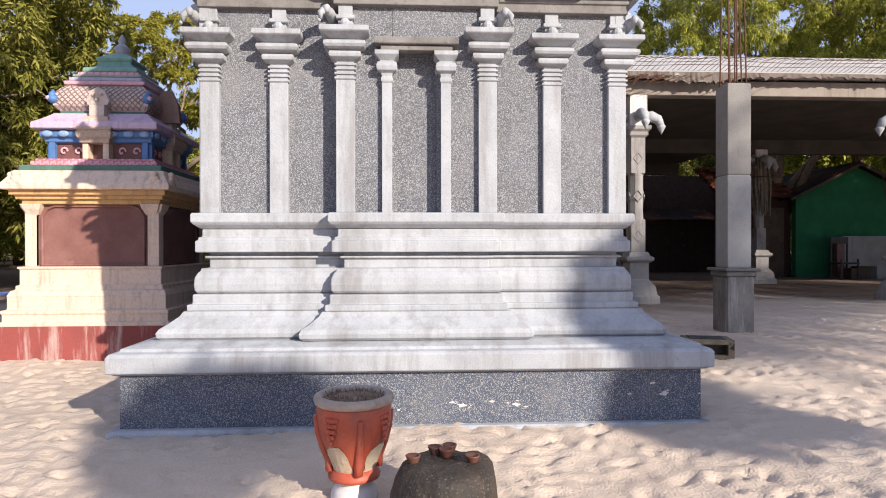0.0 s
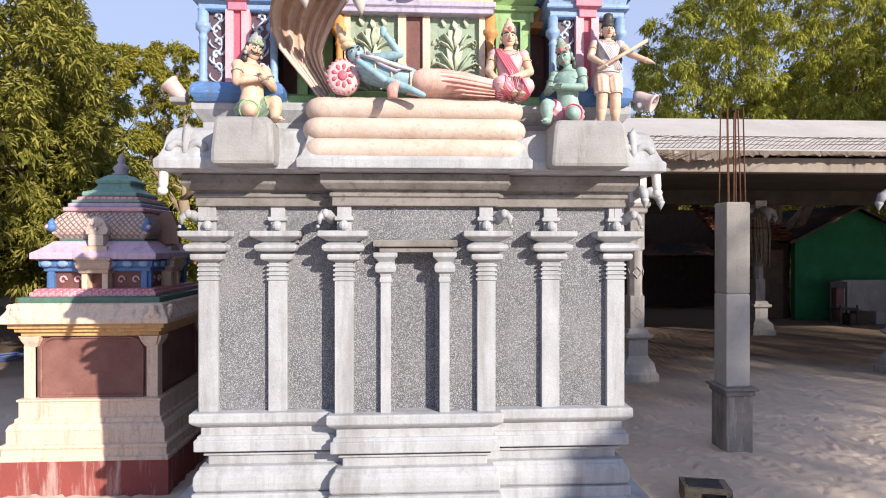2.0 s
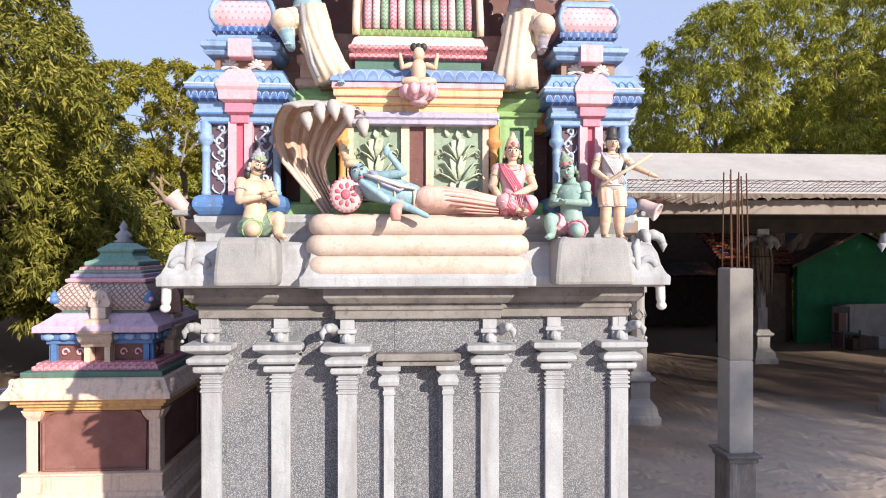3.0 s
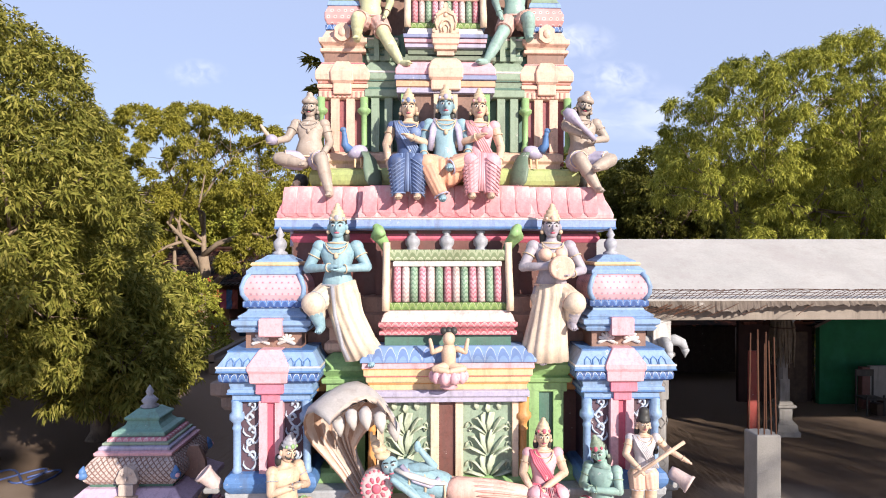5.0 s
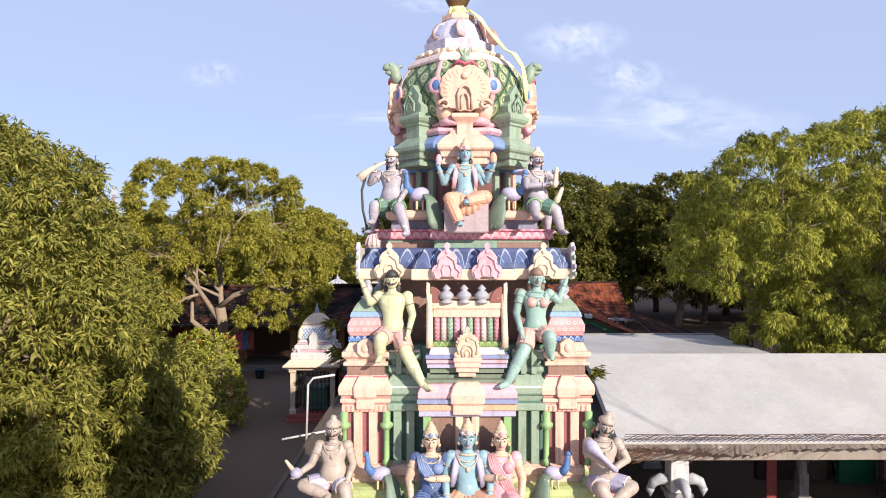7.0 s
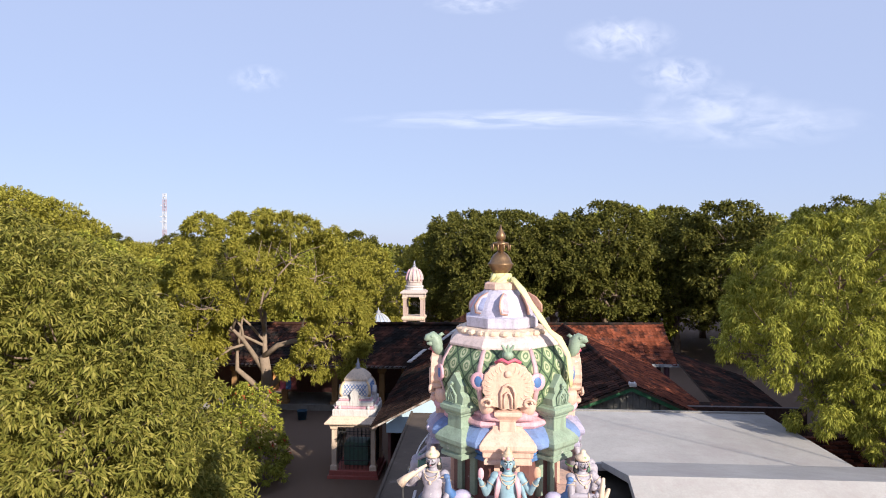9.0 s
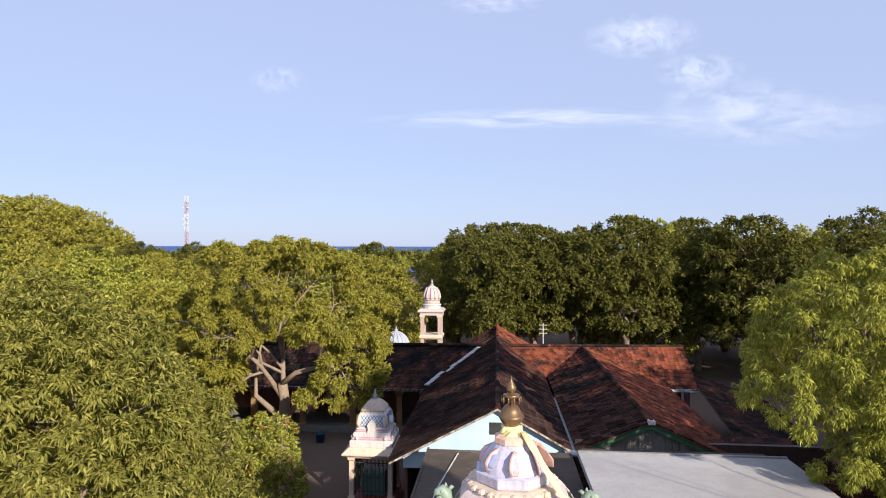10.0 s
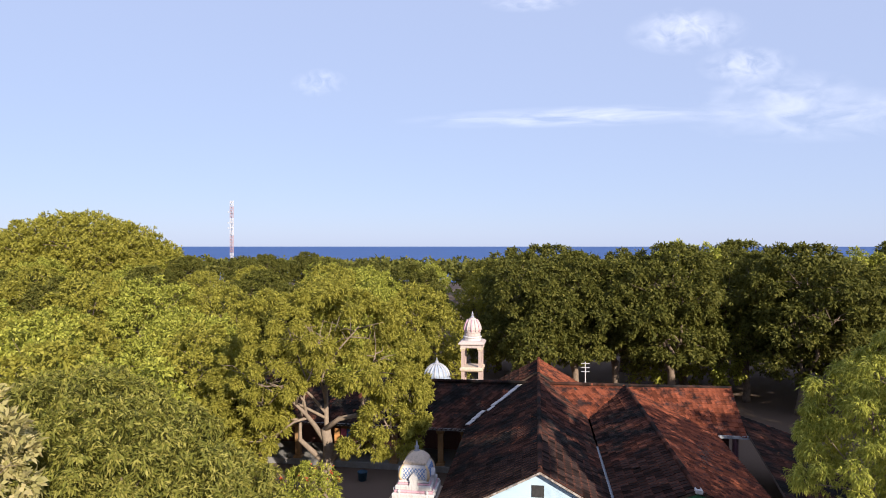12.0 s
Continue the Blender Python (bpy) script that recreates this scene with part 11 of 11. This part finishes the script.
# child on a lotus in front of the roof
b = BM()
lathe(b, [(0.035, 0.0), (0.06, 0.015), (0.05, 0.03), (0.09, 0.05), (0.11, 0.08), (0.105, 0.11), (0.08, 0.12), (0.02, 0.122)], 16, (0, 0, 0), 1)
for k in range(10):
    a = 2 * math.pi * k / 10
    blob(b, (0.10 * math.cos(a), 0.10 * math.sin(a), 0.085), (0.03, 0.03, 0.04), 1, 8, 6)
limb(b, (0, 0, 0.16), (0, 0, 0.25), 0.045, 0.05, 0)
for sg in (-1, 1):
    limb(b, (sg * 0.02, -0.02, 0.15), (sg * 0.09, -0.05, 0.14), 0.032, 0.025, 0)
    limb(b, (sg * 0.09, -0.05, 0.14), (sg * 0.01, -0.08, 0.13), 0.024, 0.018, 0)
    limb(b, (sg * 0.05, 0, 0.26), (sg * 0.105, -0.01, 0.24), 0.02, 0.016, 0)
    limb(b, (sg * 0.105, -0.01, 0.24), (sg * 0.12, -0.02, 0.32), 0.016, 0.012, 0)
blob(b, (0, -0.005, 0.325), (0.04, 0.042, 0.05), 0)
for q in (-1, 0, 1):
    blob(b, (q * 0.032, 0, 0.375), (0.024, 0.026, 0.026), 2)
o = part("statue", b, [FLESH, PINK, BLACK], None, smooth=True)
o.location = (CX - 0.0, CY - 1.60, 3.955)
tagged(o, "small child statue seated on a pink lotus", "statue", "statues on the tower")

# second tier: two tall standing figures
SL = stand()
SL.update(pelvis=(0, 0, 0.52), neck=(0, 0, 0.84), hal=(-0.03, -0.13, 0.66), har=(0.05, -0.13, 0.65), ell=(-0.20, -0.02, 0.65), elr=(0.20, -0.02, 0.66), knl=(-0.14, -0.14, 0.42), ftl=(-0.10, -0.10, 0.26), knr=(0.11, -0.03, 0.27), ftr=(0.24, -0.06, 0.03))


def drape(b, s):
    lo = []
    for f, x, z, rx, ry in ((0, 0.02, 0.545, 0.098, 0.082), (1, 0.03, 0.46, 0.112, 0.095), (2, 0.07, 0.32, 0.105, 0.095), (3, 0.13, 0.17, 0.115, 0.10), (4, 0.19, 0.05, 0.13, 0.10)):
        lo.append([V(x + rx * (1 + 0.055 * math.cos(13 * a + 5 * z)) * math.cos(a), -0.03 + ry * (1 + 0.055 * math.cos(13 * a + 5 * z)) * math.sin(a), z + 0.03 * math.cos(a)) * s for a in [2 * math.pi * i / 78 for i in range(78)]])
    rings(b, lo, 1)
    tube(b, [V(-0.02, -0.13, 0.54) * s, V(0.0, -0.145, 0.35) * s, V(0.05, -0.15, 0.14) * s, V(0.09, -0.15, 0.05) * s], 0.014 * s, 6, 4)
    blob(b, V(-0.14, -0.13, 0.42) * s, (0.085 * s, 0.085 * s, 0.08 * s), 1)
    limb(b, V(-0.14, -0.13, 0.41) * s, V(-0.115, -0.11, 0.33) * s, 0.075 * s, 0.05 * s, 1)


figure("blue standing statue in a long cream robe", (-0.735, -1.42, 4.09), 0.98, SL, [BLUES, OFFW, GOLD, BLACK, GREYP], crown="tall", skirt="short", extra=drape, shawl=False)
SR = stand()
SR.update(pelvis=(0, 0, 0.52), hal=(-0.02, -0.16, 0.67), har=(0.10, -0.17, 0.62), ell=(-0.20, -0.04, 0.66), elr=(0.20, -0.06, 0.64), knr=(0.13, -0.14, 0.42), ftr=(0.12, -0.08, 0.27), knl=(-0.04, -0.03, 0.28), ftl=(-0.08, -0.03, 0.03))


def drum(b, s):
    u = V(0.03, -0.19, 0.66) * s
    rings(b, [[u + V(0.0, dy, 0) * s + s * r * V(math.cos(a), 0, math.sin(a)) for a in [2 * math.pi * i / 20 for i in range(20)]] for dy, r in ((-0.03, 0.07), (-0.03, 0.082), (0.03, 0.082), (0.03, 0.07))], 4)
    lo = []
    for x, z, rx, ry in ((0.0, 0.545, 0.10, 0.085), (0.0, 0.46, 0.12, 0.10), (-0.03, 0.30, 0.125, 0.11), (-0.05, 0.14, 0.15, 0.12), (-0.06, 0.02, 0.17, 0.12)):
        lo.append([V(x + rx * (1 + 0.055 * math.cos(13 * a + 5 * z)) * math.cos(a), -0.03 + ry * (1 + 0.055 * math.cos(13 * a + 5 * z)) * math.sin(a), z) * s for a in [2 * math.pi * i / 78 for i in range(78)]])
    rings(b, lo, 1)
    blob(b, V(0.13, -0.13, 0.42) * s, (0.08 * s, 0.085 * s, 0.08 * s), 1)
    limb(b, V(0.13, -0.13, 0.41) * s, V(0.12, -0.10, 0.33) * s, 0.07 * s, 0.05 * s, 1)


figure("lilac standing statue in a cream gown with drum", (0.70, -1.42, 4.09), 0.98, SR, [LILS, OFFW, GOLD, BLACK, PEACH], crown="tall", skirt="short", extra=drum, bust=True)

# third tier: the seated trio, guardians, peacocks
figure("seated statue in a dark blue sari", (-0.27, -1.13, 5.395), 0.92, seat(har=(0.02, -0.16, 0.26), hal=(-0.15, -0.10, 0.08)), [FLESH, DBLUE, GOLD, BLACK, paint("steel_blue_paint", (0.20, 0.28, 0.50))], crown="tall", skirt="saree", bust=True, top=1)
figure("blue seated statue with four arms and orange robe", (-0.005, -1.14, 5.395), 0.96, seat(knl=(-0.14, -0.20, 0.05), ftl=(-0.03, -0.24, -0.2), knr=(0.17, -0.16, 0.07), ftr=(0.02, -0.22, 0.02), hal=(-0.16, -0.15, 0.12), har=(0.16, -0.12, 0.14)), [BLUES, paint("apricot_paint", (0.80, 0.42, 0.28)), GOLD, BLACK, LILAC], crown="tall", skirt="long", shawl=True, lap=12)
figure("seated statue in a pink striped sari", (0.235, -1.13, 5.40), 0.92, seat(hal=(-0.02, -0.16, 0.26), har=(0.15, -0.10, 0.08), elr=(0.17, -0.02, 0.2)), [FLESH, PINK, GOLD, BLACK, paint("dusty_rose_paint", (0.72, 0.34, 0.38))], crown="tall", skirt="saree", bust=True, top=1)
YK = seat(knl=(-0.24, -0.10, 0.06), ftl=(-0.02, -0.18, 0.0), knr=(0.12, -0.16, 0.05), ftr=(0.20, -0.22, -0.25), ell=(-0.18, -0.08, 0.23), hal=(-0.26, -0.18, 0.19), elr=(0.17, 0.0, 0.21), har=(0.13, -0.14, 0.09))


def jug(b, s):
    blob(b, V(-0.28, -0.20, 0.20) * s, (0.05 * s, 0.05 * s, 0.045 * s), 1)
    limb(b, V(-0.30, -0.20, 0.22) * s, V(-0.36, -0.22, 0.31) * s, 0.02 * s, 0.012 * s, 4)


figure("grey pot-bellied guardian statue with raised jug", (-1.00, -0.98, 5.46), 0.86, YK, [GREYS, LILAC, GREYS, BLACK, CREAM], crown="turban", skirt="short", belly=1.28, extra=jug, moustache=True)
def club(b, s):
    tube(b, [V(0.06, -0.20, 0.20) * s, V(-0.06, -0.20, 0.32) * s, V(-0.14, -0.19, 0.40) * s, V(-0.18, -0.18, 0.44) * s], [0.018 * s, 0.022 * s, 0.055 * s, 0.03 * s], 10, 1)


YR = seat(knr=(0.20, -0.14, 0.05), ftr=(0.05, -0.20, -0.03), knl=(-0.06, -0.18, 0.05), ftl=(0.08, -0.22, -0.20), elr=(0.19, -0.04, 0.24), har=(0.04, -0.16, 0.2), ell=(-0.16, -0.1, 0.32), hal=(-0.02, -0.16, 0.24), head=(0.02, -0.01, 0.505))
figure("grey guardian statue with a moustache and turban", (1.02, -0.98, 5.46), 0.9, YR, [GREYS, LILAC, GREYS, BLACK, CREAM], crown="turban", skirt="short", belly=1.2, moustache=True, extra=club)


def peacock(at, sg, s=1.0):
    b = BM()
    blob(b, V(0, 0, 0.12) * s, (0.085 * s, 0.05 * s, 0.055 * s), 1, 12, 8, Matrix.Rotation(sg * -0.25, 3, 'Y'))
    tube(b, [V(-sg * 0.06, -0.01, 0.13) * s, V(-sg * 0.10, -0.02, 0.18) * s, V(-sg * 0.10, -0.03, 0.25) * s, V(-sg * 0.105, -0.04, 0.28) * s], [0.04 * s, 0.03 * s, 0.02 * s, 0.018 * s], 8, 0)
    blob(b, V(-sg * 0.11, -0.04, 0.29) * s, (0.026 * s, 0.02 * s, 0.022 * s), 0)
    limb(b, V(-sg * 0.13, -0.04, 0.288) * s, V(-sg * 0.155, -0.045, 0.282) * s, 0.008 * s, 0.003 * s, 3, 6)
    tube(b, [V(sg * 0.05, 0.0, 0.13) * s, V(sg * 0.10, -0.05, 0.06) * s, V(sg * 0.125, -0.09, -0.04) * s, V(sg * 0.14, -0.12, -0.13) * s, V(sg * 0.14, -0.13, -0.17) * s], [0.04 * s, 0.06 * s, 0.09 * s, 0.085 * s, 0.05 * s], 12, 2, 0.35)
    for dx in (-0.02, 0.03):
        limb(b, V(dx, 0, 0.08) * s, V(dx, -0.01, 0.0) * s, 0.012 * s, 0.009 * s, 3, 6)
    o = part("statue", b, [BLUE, LILAC, paint("peacock_tail", (0.17, 0.24, 0.17)), YELLOW], None, smooth=True)
    o.location = V(CX, CY, 0) + V(*at)
    tagged(o, "plaster peacock statue with a long green tail", "statue", "statues on the tower")


peacock((-0.65, -1.00, 5.46), 1, 0.92)
peacock((0.65, -1.00, 5.46), -1, 0.92)
# upper tier: two figures climbing over the cornice
CL = dict(pelvis=(0, 0, 0.10), neck=(-0.01, -0.02, 0.46), head=(-0.01, -0.03, 0.56), shl=(-0.125, 0, 0.42), shr=(0.125, -0.01, 0.42), ell=(-0.20, -0.02, 0.36), hal=(-0.26, 0.0, 0.50), elr=(0.17, -0.03, 0.25), har=(0.14, -0.13, 0.12),
          hil=(-0.06, -0.02, 0.08), hir=(0.06, -0.02, 0.08), knl=(-0.10, -0.17, 0.06), ftl=(-0.11, -0.12, -0.10), knr=(0.12, -0.14, -0.06), ftr=(0.27, -0.20, -0.33), tor=(0.06, -0.06, -0.01))
LOIN = paint("loincloth_salmon_paint", (0.68, 0.42, 0.37))
figure("yellow-green climbing statue in a peach loincloth", (-0.565, -0.82, 6.515), 0.88, CL, [YELS, LOIN, BROWN, BLACK, LOIN], crown="bun", skirt="short", moustache=True, bare=True)
CM = {}
for k, v_ in CL.items():
    kk = k[:-1] + {"l": "r", "r": "l"}[k[-1]] if k[:2] in ("sh", "el", "ha", "hi", "kn", "ft", "to") else k
    CM[kk] = (-v_[0], v_[1], v_[2])
CM["hal"], CM["ell"] = (-0.14, -0.12, 0.11), (-0.17, -0.03, 0.25)
figure("teal climbing statue with peach bodice", (0.535, -0.82, 6.53), 0.88, CM, [TEALS, LOIN, TEALS, BROWN, LOIN], crown="bun", skirt="short", bust=True)
# top ledge: seated deity between two guardians and two peacocks
FOUR = seat(knl=(-0.15, -0.18, 0.05), ftl=(-0.06, -0.24, -0.19), knr=(0.19, -0.14, 0.07), ftr=(0.0, -0.20, 0.02), hal=(-0.25, -0.10, 0.33), ell=(-0.21, -0.04, 0.22), elr=(0.21, -0.04, 0.24), har=(0.26, -0.10, 0.35))


def emblems(b, s):
    blob(b, V(-0.26, -0.12, 0.43) * s, (0.03 * s, 0.018 * s, 0.06 * s), 4)
    blob(b, V(0.27, -0.12, 0.45) * s, (0.035 * s, 0.018 * s, 0.06 * s), 1)
    limb(b, V(0.10, 0.02, 0.35) * s, V(0.16, -0.10, 0.2) * s, 0.03 * s, 0.02 * s, 0)


figure("blue seated deity statue holding emblems", (-0.005, -0.72, 7.59), 0.80, FOUR, [BLUES, paint("apricot_paint", (0.80, 0.42, 0.28)), GOLD, BLACK, PINK], crown="tall", skirt="long", extra=emblems, shawl=True, lap=12)
GL = seat(knl=(-0.14, -0.12, 0.04), ftl=(-0.16, -0.12, -0.12), knr=(0.14, -0.15, 0.0), ftr=(0.24, -0.20, -0.24), ell=(-0.21, -0.08, 0.27), hal=(-0.13, -0.15, 0.40), elr=(0.17, 0.0, 0.22), har=(0.14, -0.12, 0.10))


def horn(b, s):
    tube(b, [V(-0.03, -0.10, 0.475) * s, V(-0.10, -0.16, 0.43) * s, V(-0.20, -0.20, 0.36) * s, V(-0.26, -0.22, 0.30) * s], [0.012 * s, 0.02 * s, 0.034 * s, 0.05 * s], 9, 2)
    tube(b, [V(-0.24, -0.06, 0.42) * s, V(-0.29, -0.10, 0.2) * s, V(-0.27, -0.12, 0.0) * s, V(-0.22, -0.12, -0.2) * s], 0.013 * s, 6, 3)


def conch(b, s):
    limb(b, V(0.10, -0.20, 0.24) * s, V(0.12, -0.20, 0.40) * s, 0.03 * s, 0.018 * s, 2)
    limb(b, V(0.22, -0.02, 0.1) * s, V(0.27, -0.04, 0.22) * s, 0.035 * s, 0.02 * s, 2)


figure("lilac seated guardian statue with cream turban", (-0.59, -0.60, 7.56), 0.80, GL, [LILS, SEAG, CREAM, BLACK, GREEN], crown="turban", skirt="short", belly=1.2, turn=-0.32, moustache=True, extra=horn)
GR = seat(knl=(-0.10, -0.16, 0.03), ftl=(-0.09, -0.15, -0.08), knr=(0.15, -0.12, 0.0), ftr=(0.20, -0.16, -0.22), elr=(0.19, -0.06, 0.28), har=(0.08, -0.17, 0.26), ell=(-0.16, -0.10, 0.23), hal=(0.0, -0.17, 0.24))
figure("lilac guardian statue with folded arms", (0.58, -0.60, 7.56), 0.80, GR, [LILS, SEAG, CREAM, BLACK, GREEN], crown="turban", skirt="short", belly=1.2, turn=0.32, moustache=True, extra=conch)
peacock((-0.37, -0.64, 7.565), 1, 1.0)
peacock((0.37, -0.64, 7.565), -1, 1.0)
# figures on the flanks, seen at the edges
figure("grey seated guardian statue on the flank", (-1.02, 0.55, 5.46), 0.86, seat(), [GREYS, LILAC, GREYS, BLACK, CREAM], crown="turban", skirt="short", belly=1.2, turn=-math.pi / 2)
figure("grey seated guardian statue on the flank", (1.02, 0.55, 5.46), 0.86, seat(), [GREYS, LILAC, GREYS, BLACK, CREAM], crown="turban", skirt="short", belly=1.2, turn=math.pi / 2)
figure("lilac crouching statue on the flank", (-1.12, -0.72, 4.62), 0.80, stand(), [FLESH, LILAC, GREYS, BLACK, CREAM], crown="bun", skirt="short", turn=-math.pi / 2)
figure("lilac crouching statue on the flank", (1.12, -0.72, 4.62), 0.80, stand(), [FLESH, LILAC, GREYS, BLACK, CREAM], crown="bun", skirt="short", turn=math.pi / 2)
figure("lilac seated statue on the flank", (-0.66, 0.35, 7.56), 0.78, seat(), [LILS, SEAG, LILS, BLACK, GREEN], crown="turban", skirt="short", turn=-math.pi / 2)
figure("lilac seated statue on the flank", (0.66, 0.35, 7.56), 0.78, seat(), [LILS, SEAG, LILS, BLACK, GREEN], crown="turban", skirt="short", turn=math.pi / 2)
